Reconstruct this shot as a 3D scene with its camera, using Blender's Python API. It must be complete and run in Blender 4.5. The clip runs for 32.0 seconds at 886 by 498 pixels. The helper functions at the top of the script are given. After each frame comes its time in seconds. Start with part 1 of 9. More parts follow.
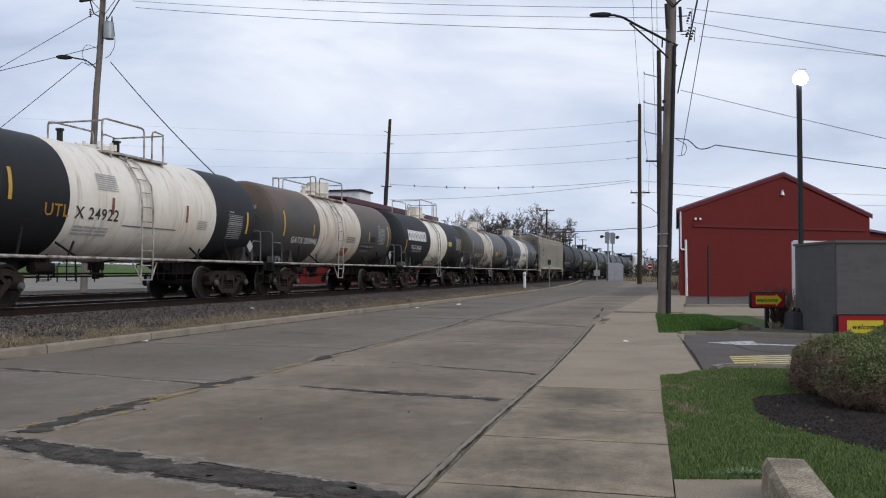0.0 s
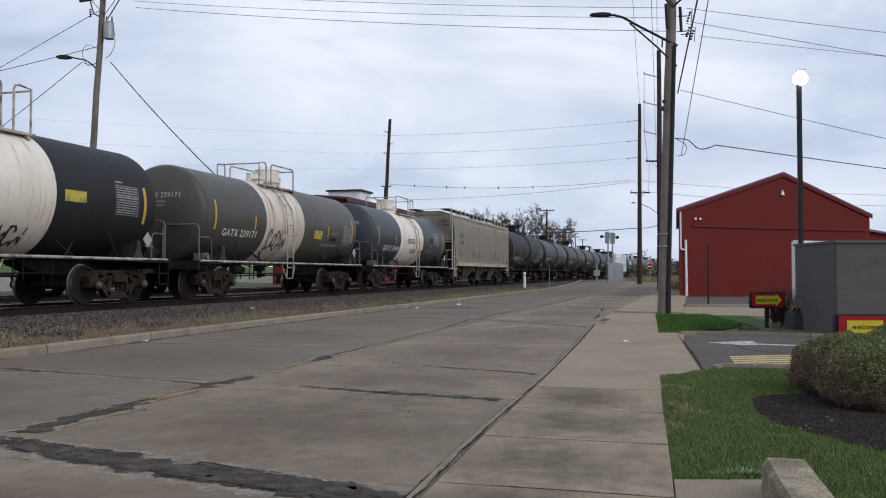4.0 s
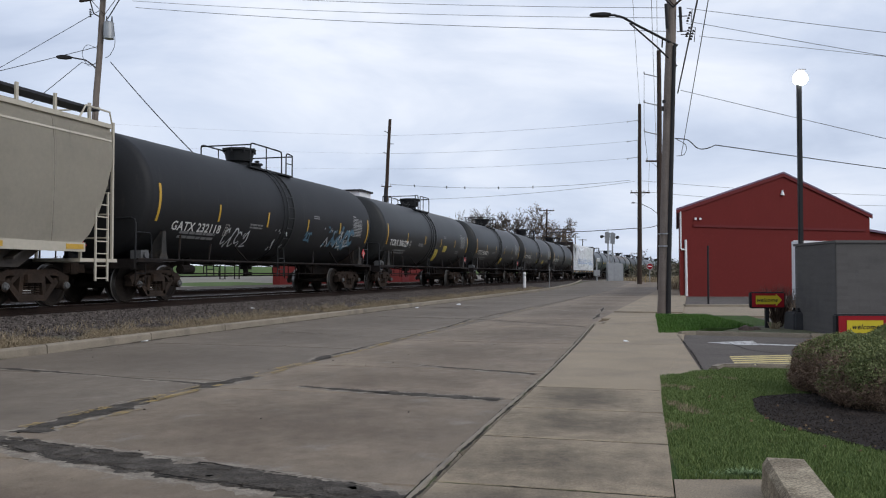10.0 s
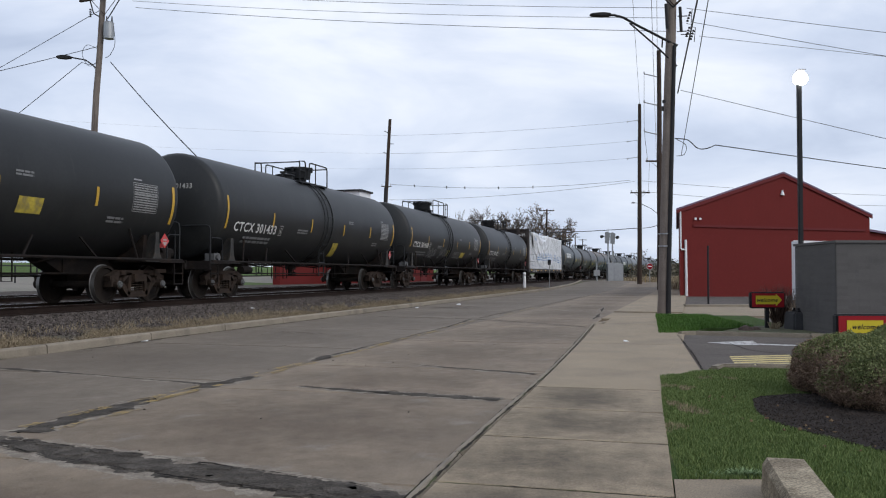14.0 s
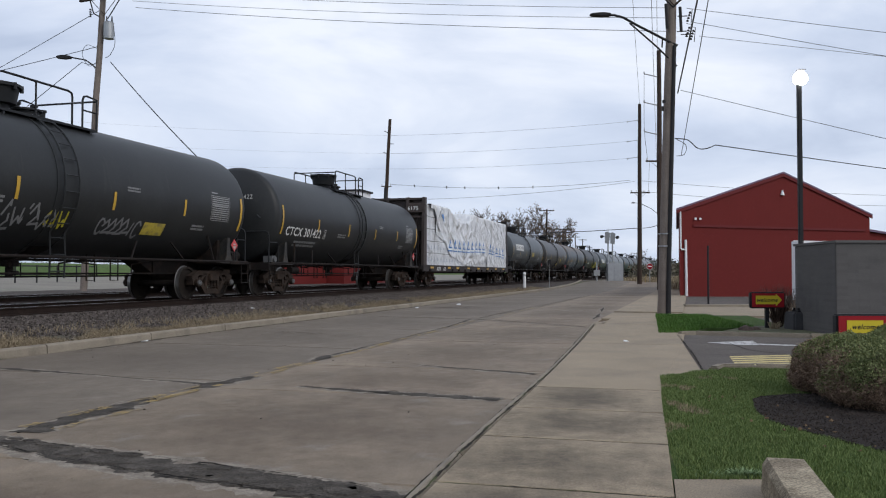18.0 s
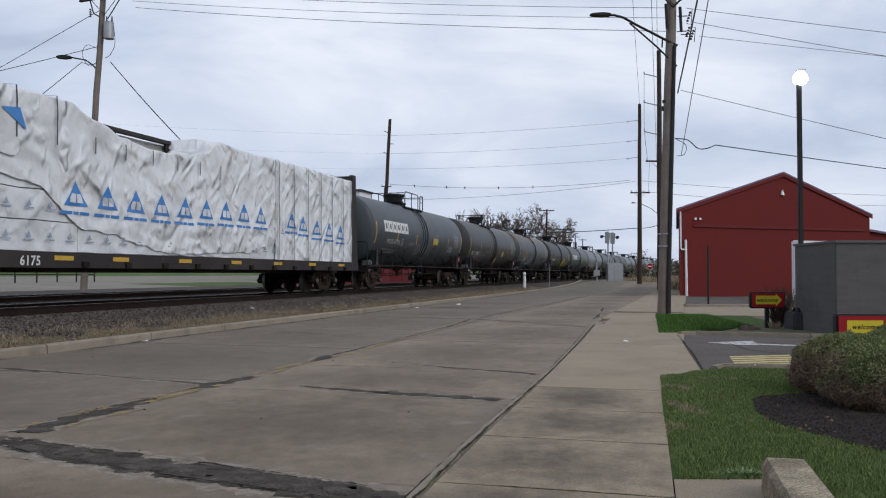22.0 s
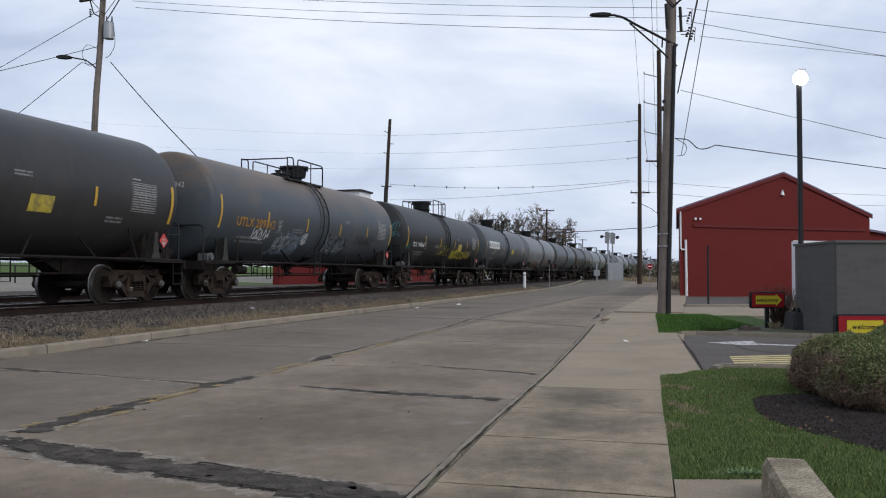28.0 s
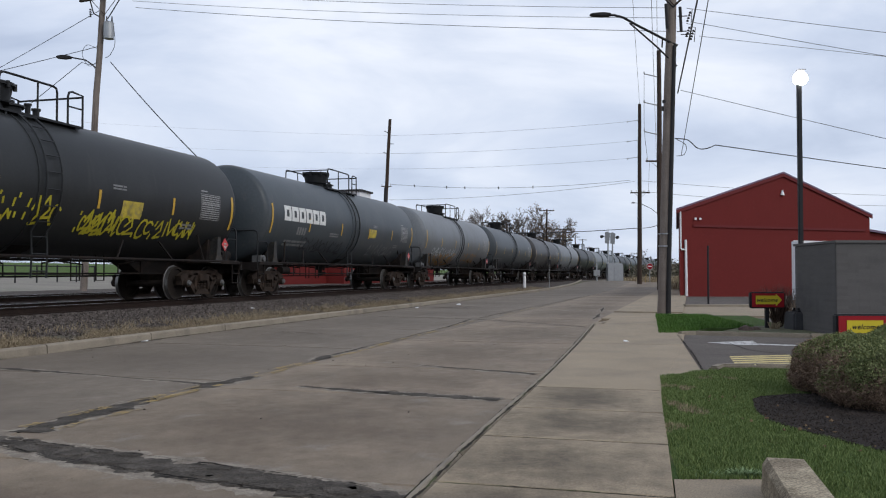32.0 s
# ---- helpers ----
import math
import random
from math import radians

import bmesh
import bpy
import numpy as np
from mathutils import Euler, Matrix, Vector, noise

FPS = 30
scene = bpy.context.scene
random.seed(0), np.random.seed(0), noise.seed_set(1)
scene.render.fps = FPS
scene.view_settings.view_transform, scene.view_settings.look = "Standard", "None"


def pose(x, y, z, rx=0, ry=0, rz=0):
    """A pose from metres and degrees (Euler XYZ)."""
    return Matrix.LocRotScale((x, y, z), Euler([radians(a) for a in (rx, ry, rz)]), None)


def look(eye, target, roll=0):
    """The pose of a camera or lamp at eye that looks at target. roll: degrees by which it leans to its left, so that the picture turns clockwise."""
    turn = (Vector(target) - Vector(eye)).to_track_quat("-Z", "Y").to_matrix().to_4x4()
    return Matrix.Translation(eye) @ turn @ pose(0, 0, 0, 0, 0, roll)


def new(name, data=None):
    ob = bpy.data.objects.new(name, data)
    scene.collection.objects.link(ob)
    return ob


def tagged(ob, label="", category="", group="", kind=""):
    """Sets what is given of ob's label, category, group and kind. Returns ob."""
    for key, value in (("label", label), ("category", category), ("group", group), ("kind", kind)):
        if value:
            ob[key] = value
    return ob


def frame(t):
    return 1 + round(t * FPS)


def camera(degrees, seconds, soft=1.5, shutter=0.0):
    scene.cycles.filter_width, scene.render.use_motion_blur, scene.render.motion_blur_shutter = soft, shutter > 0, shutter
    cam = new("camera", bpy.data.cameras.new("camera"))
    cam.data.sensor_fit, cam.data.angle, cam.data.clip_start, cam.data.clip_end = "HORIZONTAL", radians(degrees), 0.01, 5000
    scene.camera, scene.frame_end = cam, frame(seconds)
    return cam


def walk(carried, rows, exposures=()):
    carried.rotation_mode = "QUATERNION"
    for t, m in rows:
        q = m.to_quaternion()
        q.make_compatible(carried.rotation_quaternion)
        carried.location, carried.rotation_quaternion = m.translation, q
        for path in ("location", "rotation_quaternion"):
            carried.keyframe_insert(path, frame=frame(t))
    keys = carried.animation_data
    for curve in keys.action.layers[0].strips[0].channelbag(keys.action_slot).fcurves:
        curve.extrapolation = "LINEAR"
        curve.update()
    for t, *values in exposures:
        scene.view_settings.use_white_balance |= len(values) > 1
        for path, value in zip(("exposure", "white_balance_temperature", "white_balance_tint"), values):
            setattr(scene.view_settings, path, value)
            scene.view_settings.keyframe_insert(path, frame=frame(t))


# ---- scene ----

# camera: a tripod on the pavement, one fixed pose for the whole clip
cam = camera(54.57, 32.0, soft=1.1)
EYE = pose(0, 0, 1.32, 91.658, 0, 0)
walk(cam, [(0, EYE), (32, EYE)], exposures=[(0, -0.03), (7, -0.02), (10, 0.01), (13, 0.05), (18, 0.02), (22, -0.10), (25, 0.0), (29, 0.01), (32, 0.0)])

# world: bright overcast sky over a NISHITA base, with layered cloud
world = bpy.data.worlds.new("overcast_sky")
scene.world = world
world.use_nodes = True
wt = world.node_tree
wt.nodes.clear()
w_out = wt.nodes.new("ShaderNodeOutputWorld")
w_bg = wt.nodes.new("ShaderNodeBackground")
w_sky = wt.nodes.new("ShaderNodeTexSky")
w_sky.sky_type = "NISHITA"
w_sky.sun_disc = False
w_sky.sun_elevation = radians(38)
w_sky.sun_rotation = radians(130)
w_scale = wt.nodes.new("ShaderNodeMix")
w_scale.data_type = "RGBA"
w_scale.blend_type = "MULTIPLY"
w_scale.inputs[0].default_value = 1.0
w_scale.inputs[7].default_value = (0.10, 0.10, 0.10, 1)
w_co = wt.nodes.new("ShaderNodeTexCoord")
w_map = wt.nodes.new("ShaderNodeMapping")
w_map.inputs["Scale"].default_value = (1.3, 1.3, 3.6)
w_map.inputs["Location"].default_value = (0.3, 0.9, 0.2)
w_n1 = wt.nodes.new("ShaderNodeTexNoise")
w_n1.inputs["Scale"].default_value = 2.1
w_n1.inputs["Detail"].default_value = 7
w_n1.inputs["Roughness"].default_value = 0.52
w_n1.inputs["Distortion"].default_value = 0.45
w_ramp = wt.nodes.new("ShaderNodeValToRGB")
w_ramp.color_ramp.elements[0].position = 0.33
w_ramp.color_ramp.elements[0].color = (0.460, 0.54, 0.712, 1)
w_ramp.color_ramp.elements[1].position = 0.68
w_ramp.color_ramp.elements[1].color = (0.920, 0.97, 1.080, 1)
w_mid = w_ramp.color_ramp.elements.new(0.5)
w_mid.color = (0.664, 0.745, 0.912, 1)
w_mix = wt.nodes.new("ShaderNodeMix")
w_mix.data_type = "RGBA"
w_mix.inputs[0].default_value = 0.93
for a, b in ((w_co.outputs["Generated"], w_map.inputs["Vector"]), (w_map.outputs["Vector"], w_n1.inputs["Vector"]),
             (w_n1.outputs["Fac"], w_ramp.inputs["Fac"]), (w_sky.outputs["Color"], w_scale.inputs[6]),
             (w_scale.outputs[2], w_mix.inputs[6]), (w_ramp.outputs["Color"], w_mix.inputs[7]),
             (w_mix.outputs[2], w_bg.inputs["Color"]), (w_bg.outputs["Background"], w_out.inputs["Surface"])):
    wt.links.new(a, b)
w_bg.inputs["Strength"].default_value = 1.0

sun = new("sun", bpy.data.lights.new("sun", "SUN"))
sun.data.energy = 1.25
sun.data.angle = radians(32)
sun.data.color = (1.0, 0.97, 0.93)
sun.matrix_world = look((0, 0, 60), (-62, 52, 0))

# ---- materials ----


def mat(name, base, rough=0.6, metal=0.0, var=0.0, scale=3.0, fine=40.0, second=None, second_at=(0.55, 0.7), second_scale=1.5,
        bump=0.0, bump_scale=60.0, spec=0.5, stretch=(1, 1, 1), per_piece=0.0, third=None, third_at=(0.6, 0.7), third_scale=6.0,
        third_stretch=(1, 1, 1), turn=0.0, middle=None, speck=0.0, speck_scale=120.0, crown=None):
    """A procedural surface: base colour varied at two scales, a second and third colour in patches of noise, and fine relief."""
    m = bpy.data.materials.new(name)
    m.use_nodes = True
    nt = m.node_tree
    b = nt.nodes["Principled BSDF"]
    b.inputs["Roughness"].default_value = rough
    b.inputs["Metallic"].default_value = metal
    b.inputs["Specular IOR Level"].default_value = spec
    co = nt.nodes.new("ShaderNodeTexCoord")

    def noise_at(s, detail=5, st=(1, 1, 1)):
        mp = nt.nodes.new("ShaderNodeMapping")
        mp.inputs["Scale"].default_value = st
        src = co.outputs["Object"]
        if turn:
            tm = nt.nodes.new("ShaderNodeMapping")
            tm.inputs["Rotation"].default_value = (0, 0, radians(turn))
            nt.links.new(src, tm.inputs["Vector"])
            src = tm.outputs["Vector"]
        nt.links.new(src, mp.inputs["Vector"])
        n = nt.nodes.new("ShaderNodeTexNoise")
        n.inputs["Scale"].default_value = s
        n.inputs["Detail"].default_value = detail
        n.inputs["Roughness"].default_value = 0.6
        nt.links.new(mp.outputs["Vector"], n.inputs["Vector"])
        return n.outputs["Fac"]

    def mixed(fac, a, c2, lo, hi):
        r = nt.nodes.new("ShaderNodeMapRange")
        r.inputs[1].default_value, r.inputs[2].default_value = lo, hi
        nt.links.new(fac, r.inputs[0])
        x = nt.nodes.new("ShaderNodeMix")
        x.data_type = "RGBA"
        nt.links.new(r.outputs[0], x.inputs[0])
        nt.links.new(a, x.inputs[6])
        x.inputs[7].default_value = (*c2, 1)
        return x.outputs[2]

    rgb = nt.nodes.new("ShaderNodeRGB")
    rgb.outputs[0].default_value = (*base, 1)
    col = rgb.outputs[0]
    if second:
        col = mixed(noise_at(second_scale, 6, stretch), col, second, *second_at)
    if third:
        col = mixed(noise_at(third_scale, 6, third_stretch), col, third, *third_at)
    if crown:
        # rust that has spread over the top, its edge broken by noise
        tint, lo, hi = crown
        sx = nt.nodes.new("ShaderNodeSeparateXYZ")
        nt.links.new(co.outputs["Object"], sx.inputs[0])
        ma = nt.nodes.new("ShaderNodeMath")
        ma.operation = "MULTIPLY_ADD"
        nt.links.new(noise_at(0.9, 8, (0.6, 1, 1.6)), ma.inputs[0])
        ma.inputs[1].default_value = 2.6
        nt.links.new(sx.outputs["Z"], ma.inputs[2])
        col = mixed(ma.outputs[0], col, tint, lo + 1.3, hi + 1.3)
    if middle:
        # a worn stain that each slab carries off its middle, with a torn outline
        tint, at, size, span = middle
        uv = nt.nodes.new("ShaderNodeUVMap")
        uv.uv_map = "slab"
        gm = nt.nodes.new("ShaderNodeMapping")
        gm.inputs["Location"].default_value = (-at[0] * size[0], -at[1] * size[1], 0)
        gm.inputs["Scale"].default_value = (size[0], size[1], 0)
        nt.links.new(uv.outputs["UV"], gm.inputs["Vector"])
        gr = nt.nodes.new("ShaderNodeTexGradient")
        gr.gradient_type = "SPHERICAL"
        nt.links.new(gm.outputs["Vector"], gr.inputs["Vector"])
        total = gr.outputs["Fac"]
        for ns, k in ((1.7, 1.5), (6.5, 1.1), (42.0, 0.8)):
            mu = nt.nodes.new("ShaderNodeMath")
            mu.operation = "MULTIPLY_ADD"
            nt.links.new(noise_at(ns, 7), mu.inputs[0])
            mu.inputs[1].default_value = k
            sb = nt.nodes.new("ShaderNodeMath")
            sb.operation = "SUBTRACT"
            nt.links.new(total, sb.inputs[0])
            sb.inputs[1].default_value = k * 0.5
            nt.links.new(sb.outputs[0], mu.inputs[2])
            total = mu.outputs[0]
        col = mixed(total, col, tint, *span)
    if speck:
        sp = nt.nodes.new("ShaderNodeMapRange")
        sp.inputs[1].default_value, sp.inputs[2].default_value = 0.36, 0.64
        sp.inputs[3].default_value, sp.inputs[4].default_value = 1 - speck, 1 + speck
        nt.links.new(noise_at(speck_scale, 3), sp.inputs[0])
        sv = nt.nodes.new("ShaderNodeVectorMath")
        sv.operation = "SCALE"
        nt.links.new(col, sv.inputs[0])
        nt.links.new(sp.outputs[0], sv.inputs["Scale"])
        col = sv.outputs[0]
    if var:
        for s, k in ((scale, 1.0), (fine, 1.2)):
            r = nt.nodes.new("ShaderNodeMapRange")
            r.inputs[1].default_value, r.inputs[2].default_value = 0.25, 0.75
            r.inputs[3].default_value, r.inputs[4].default_value = 1 - var * k, 1 + var * k
            nt.links.new(noise_at(s), r.inputs[0])
            x = nt.nodes.new("ShaderNodeVectorMath")
            x.operation = "SCALE"
            nt.links.new(col, x.inputs[0])
            nt.links.new(r.outputs[0], x.inputs["Scale"])
            col = x.outputs[0]
    if per_piece:
        oi = nt.nodes.new("ShaderNodeObjectInfo")
        r = nt.nodes.new("ShaderNodeMapRange")
        r.inputs[3].default_value, r.inputs[4].default_value = 1 - per_piece, 1 + per_piece
        nt.links.new(oi.outputs["Random"], r.inputs[0])
        x = nt.nodes.new("ShaderNodeVectorMath")
        x.operation = "SCALE"
        nt.links.new(col, x.inputs[0])
        nt.links.new(r.outputs[0], x.inputs["Scale"])
        col = x.outputs[0]
    nt.links.new(col, b.inputs["Base Color"])
    if bump:
        bp = nt.nodes.new("ShaderNodeBump")
        bp.inputs["Strength"].default_value = 1.0
        bp.inputs["Distance"].default_value = bump
        nt.links.new(noise_at(bump_scale, 4), bp.inputs["Height"])
        nt.links.new(bp.outputs["Normal"], b.inputs["Normal"])
    return m


def island_mat(name, dark, light, rough=0.8):
    """For loose pieces joined into one mesh: each island takes its own tint."""
    m = bpy.data.materials.new(name)
    m.use_nodes = True
    nt = m.node_tree
    b = nt.nodes["Principled BSDF"]
    b.inputs["Roughness"].default_value = rough
    b.inputs["Specular IOR Level"].default_value = 0.25
    g = nt.nodes.new("ShaderNodeNewGeometry")
    x = nt.nodes.new("ShaderNodeMix")
    x.data_type = "RGBA"
    x.inputs[6].default_value, x.inputs[7].default_value = (*dark, 1), (*light, 1)
    nt.links.new(g.outputs["Random Per Island"], x.inputs[0])
    nt.links.new(x.outputs[2], b.inputs["Base Color"])
    return m


def glow(name, colour, power):
    m = bpy.data.materials.new(name)
    m.use_nodes = True
    b = m.node_tree.nodes["Principled BSDF"]
    b.inputs["Base Color"].default_value = (*colour, 1)
    b.inputs["Emission Color"].default_value = (*colour, 1)
    b.inputs["Emission Strength"].default_value = power
    return m


M_CONC = mat("road_concrete", (0.246, 0.193, 0.138), 0.75, var=0.10, scale=1.4, fine=60, second=(0.185, 0.146, 0.106), second_at=(0.40, 0.68),
             second_scale=0.6, stretch=(0.8, 1.0, 1), bump=0.005, bump_scale=110, per_piece=0.10, third=(0.272, 0.242, 0.200), third_at=(0.58, 0.74), third_scale=2.4, third_stretch=(0.8, 1, 1), spec=0.32, turn=-74.6,
             middle=((0.122, 0.090, 0.061), (0.52, 0.46), (1.2, 1.3), (0.05, 0.95)), speck=0.16, speck_scale=95)
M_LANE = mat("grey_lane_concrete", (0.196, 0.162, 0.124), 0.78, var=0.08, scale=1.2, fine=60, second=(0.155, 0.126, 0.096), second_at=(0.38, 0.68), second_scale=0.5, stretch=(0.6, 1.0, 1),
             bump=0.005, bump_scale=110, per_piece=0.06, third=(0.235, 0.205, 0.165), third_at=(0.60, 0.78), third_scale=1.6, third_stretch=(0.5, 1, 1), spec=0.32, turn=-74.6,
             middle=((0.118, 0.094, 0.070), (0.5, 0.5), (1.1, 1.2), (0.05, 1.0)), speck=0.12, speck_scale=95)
M_SPALL = mat("spalled_concrete", (0.272, 0.238, 0.192), 0.85, var=0.2, scale=4, fine=60, second=(0.19, 0.158, 0.125), second_at=(0.42, 0.56), second_scale=7, bump=0.008, bump_scale=70, spec=0.25, speck=0.2)
M_WALK = mat("pavement_concrete", (0.325, 0.260, 0.180), 0.82, var=0.10, scale=2.2, fine=70, second=(0.215, 0.172, 0.122), second_at=(0.44, 0.68),
             second_scale=1.6, bump=0.005, bump_scale=130, per_piece=0.07, spec=0.28, middle=((0.112, 0.089, 0.062), (0.52, 0.60), (1.15, 1.1), (0.08, 1.0)), speck=0.24, speck_scale=110)
M_PLAIN = mat("clean_pavement_concrete", (0.282, 0.226, 0.158), 0.82, var=0.10, scale=1.2, fine=70, second=(0.235, 0.192, 0.140), second_at=(0.44, 0.68),
              second_scale=0.8, bump=0.005, bump_scale=130, per_piece=0.05, spec=0.28, speck=0.2, speck_scale=110)
M_KERB = mat("kerb_concrete", (0.250, 0.213, 0.163), 0.8, var=0.14, scale=2.5, fine=50, second=(0.175, 0.147, 0.115), second_at=(0.5, 0.7), second_scale=1.6,
             bump=0.005, bump_scale=90, per_piece=0.07, spec=0.3, speck=0.18)
M_TAR = mat("asphalt_patch", (0.070, 0.061, 0.052), 0.92, var=0.2, scale=5, fine=60, second=(0.105, 0.092, 0.078), second_at=(0.46, 0.66), second_scale=5,
            bump=0.02, bump_scale=60, spec=0.12, third=(0.034, 0.028, 0.026), third_at=(0.62, 0.68), third_scale=6, speck=0.30, speck_scale=80)
M_CRACK = mat("open_crack", (0.016, 0.014, 0.012), 0.95, var=0.3, spec=0.05)
M_DIRT = mat("joint_dirt", (0.030, 0.026, 0.020), 0.95, var=0.4, scale=6, fine=50, second=(0.055, 0.060, 0.030), second_at=(0.5, 0.62), second_scale=3, spec=0.1)
M_DRIVE = mat("driveway_asphalt", (0.108, 0.094, 0.084), 0.92, var=0.14, scale=1.2, fine=80, second=(0.080, 0.069, 0.061), second_scale=0.9, bump=0.005, bump_scale=140, spec=0.15, speck=0.2)
M_SOIL = mat("ground_soil", (0.105, 0.090, 0.070), 0.95, var=0.25, scale=0.4, fine=9, second=(0.085, 0.095, 0.050), second_at=(0.45, 0.62), second_scale=0.06, bump=0.02, bump_scale=20, spec=0.2)
M_BALLAST = mat("ballast_bed", (0.078, 0.066, 0.058), 0.95, var=0.35, scale=2.0, fine=28, second=(0.065, 0.052, 0.045), second_at=(0.45, 0.6), second_scale=0.7, bump=0.05, bump_scale=24, spec=0.2)
# ballast in a darker tone, for the strip within each track
M_DARKBED = mat("dark_ballast_strip", (0.030, 0.025, 0.022), 0.95, var=0.3, scale=2.0, fine=28, second=(0.048, 0.040, 0.034), second_at=(0.45, 0.6), second_scale=0.9, bump=0.04, bump_scale=24, spec=0.15)
M_FARGRASS = mat("mown_grass", (0.072, 0.112, 0.032), 0.95, var=0.2, scale=0.25, fine=3, second=(0.12, 0.14, 0.055), second_scale=0.12, bump=0.03, bump_scale=12, spec=0.15)
M_TURF = mat("turf_soil", (0.045, 0.075, 0.022), 0.95, var=0.3, scale=3, fine=30, second=(0.12, 0.10, 0.06), second_at=(0.6, 0.72), second_scale=2.2, bump=0.02, bump_scale=50, spec=0.1)
M_MULCH = mat("dark_mulch", (0.024, 0.018, 0.015), 0.95, var=0.4, scale=9, fine=60, second=(0.05, 0.04, 0.036), second_at=(0.55, 0.7), second_scale=25, bump=0.03, bump_scale=45, spec=0.2)
M_YELLOW = mat("worn_yellow_paint", (0.36, 0.25, 0.095), 0.8, var=0.2, scale=3, fine=40, second=(0.26, 0.205, 0.125), second_at=(0.45, 0.6), second_scale=9, spec=0.3, speck=0.2)
M_HATCH = mat("parking_yellow_paint", (0.50, 0.40, 0.17), 0.75, var=0.1, scale=2, fine=30, second=(0.12, 0.115, 0.115), second_at=(0.55, 0.68), second_scale=9)
M_LINEWHITE = mat("worn_white_paint", (0.46, 0.45, 0.44), 0.8, var=0.15, second=(0.13, 0.12, 0.11), second_at=(0.50, 0.60), second_scale=9, speck=0.2)
M_RAILSIDE = mat("rusty_rail", (0.022, 0.014, 0.011), 0.85, var=0.25, scale=3, fine=30, bump=0.002, spec=0.15)
M_RAILTOP = mat("polished_rail", (0.32, 0.31, 0.30), 0.32, 0.9, var=0.1)
M_TIE = mat("creosote_tie", (0.040, 0.033, 0.028), 0.9, var=0.3, scale=4, fine=30, bump=0.01, bump_scale=20)
M_WOOD = mat("weathered_pole_wood", (0.195, 0.162, 0.140), 0.9, var=0.22, scale=2, fine=30, second=(0.115, 0.094, 0.080), second_scale=1.2, stretch=(6, 6, 0.4), bump=0.006, bump_scale=30, spec=0.2)
M_DARKWOOD = mat("dark_pole_wood", (0.052, 0.036, 0.028), 0.9, var=0.25, scale=2, fine=30, second=(0.085, 0.058, 0.042), second_scale=1.2, stretch=(6, 6, 0.4), spec=0.2)
M_WIRE = mat("cable", (0.035, 0.036, 0.040), 0.6)
M_GREYWIRE = mat("grey_cable", (0.26, 0.27, 0.29), 0.6)
M_STEEL = mat("galvanised_steel", (0.36, 0.37, 0.38), 0.5, 0.6, var=0.12)
M_DARKSTEEL = mat("dark_steel", (0.020, 0.019, 0.020), 0.6, 0.0, var=0.2, spec=0.25)
M_RED = mat("red_metal_siding", (0.135, 0.018, 0.016), 0.7, var=0.06, scale=0.4, fine=8, second=(0.116, 0.016, 0.015), second_scale=0.25, spec=0.14)
M_REDTRIM = mat("red_trim", (0.125, 0.017, 0.018), 0.6, var=0.05, spec=0.2)
M_ROOF = mat("roof_metal", (0.15, 0.10, 0.16), 0.45, 0.2, var=0.1)
M_BLOCK = mat("grey_painted_block", (0.108, 0.101, 0.097), 0.85, var=0.08, scale=1.5, fine=40, second=(0.082, 0.078, 0.077), second_scale=0.8, bump=0.003, per_piece=0.06, spec=0.3)
M_WHITE = mat("white_paint", (0.76, 0.76, 0.76), 0.5, var=0.06, second=(0.6, 0.58, 0.54), second_scale=1.0)
M_BLACKPAINT = mat("black_paint", (0.016, 0.016, 0.018), 0.5, var=0.15, spec=0.25)
M_SIGNRED = mat("sign_red", (0.27, 0.010, 0.016), 0.6, var=0.04, spec=0.2)
M_SIGNYEL = mat("sign_yellow", (0.56, 0.44, 0.03), 0.6, var=0.03, spec=0.2)
M_LAMP = glow("bright_lamp_head", (1.0, 1.0, 1.0), 60.0)

# ---- building helpers ----


def box(bm, x0, x1, y0, y1, z0, z1, m=None):
    vs = [bm.verts.new(p) for p in ((x0, y0, z0), (x1, y0, z0), (x1, y1, z0), (x0, y1, z0), (x0, y0, z1), (x1, y0, z1), (x1, y1, z1), (x0, y1, z1))]
    if m is not None:
        for v in vs:
            v.co = m @ v.co
    for f in ((3, 2, 1, 0), (4, 5, 6, 7), (0, 1, 5, 4), (1, 2, 6, 5), (2, 3, 7, 6), (3, 0, 4, 7)):
        bm.faces.new([vs[i] for i in f])
    return vs


def ring_basis(d):
    d = d.normalized()
    a = Vector((0, 0, 1)) if abs(d.z) < 0.9 else Vector((1, 0, 0))
    u = d.cross(a).normalized()
    return u, d.cross(u).normalized()


def tube(bm, points, radii, n=8, caps=True):
    """A tube along points; radii is one number or one a point."""
    pts = [Vector(p) for p in points]
    if not hasattr(radii, "__len__"):
        radii = [radii] * len(pts)
    rings = []
    u = None
    for i, p in enumerate(pts):
        d = (pts[min(i + 1, len(pts) - 1)] - pts[max(i - 1, 0)])
        if u is None:
            u, v = ring_basis(d)
        else:
            dn = d.normalized()
            u = (u - dn * u.dot(dn)).normalized()
            v = dn.cross(u).normalized()
        rings.append([bm.verts.new(p + (u * math.cos(2 * math.pi * k / n) + v * math.sin(2 * math.pi * k / n)) * radii[i]) for k in range(n)])
    for a, b in zip(rings, rings[1:]):
        for k in range(n):
            bm.faces.new((a[k], a[(k + 1) % n], b[(k + 1) % n], b[k]))
    if caps:
        bm.faces.new(rings[0][::-1])
        bm.faces.new(rings[-1])


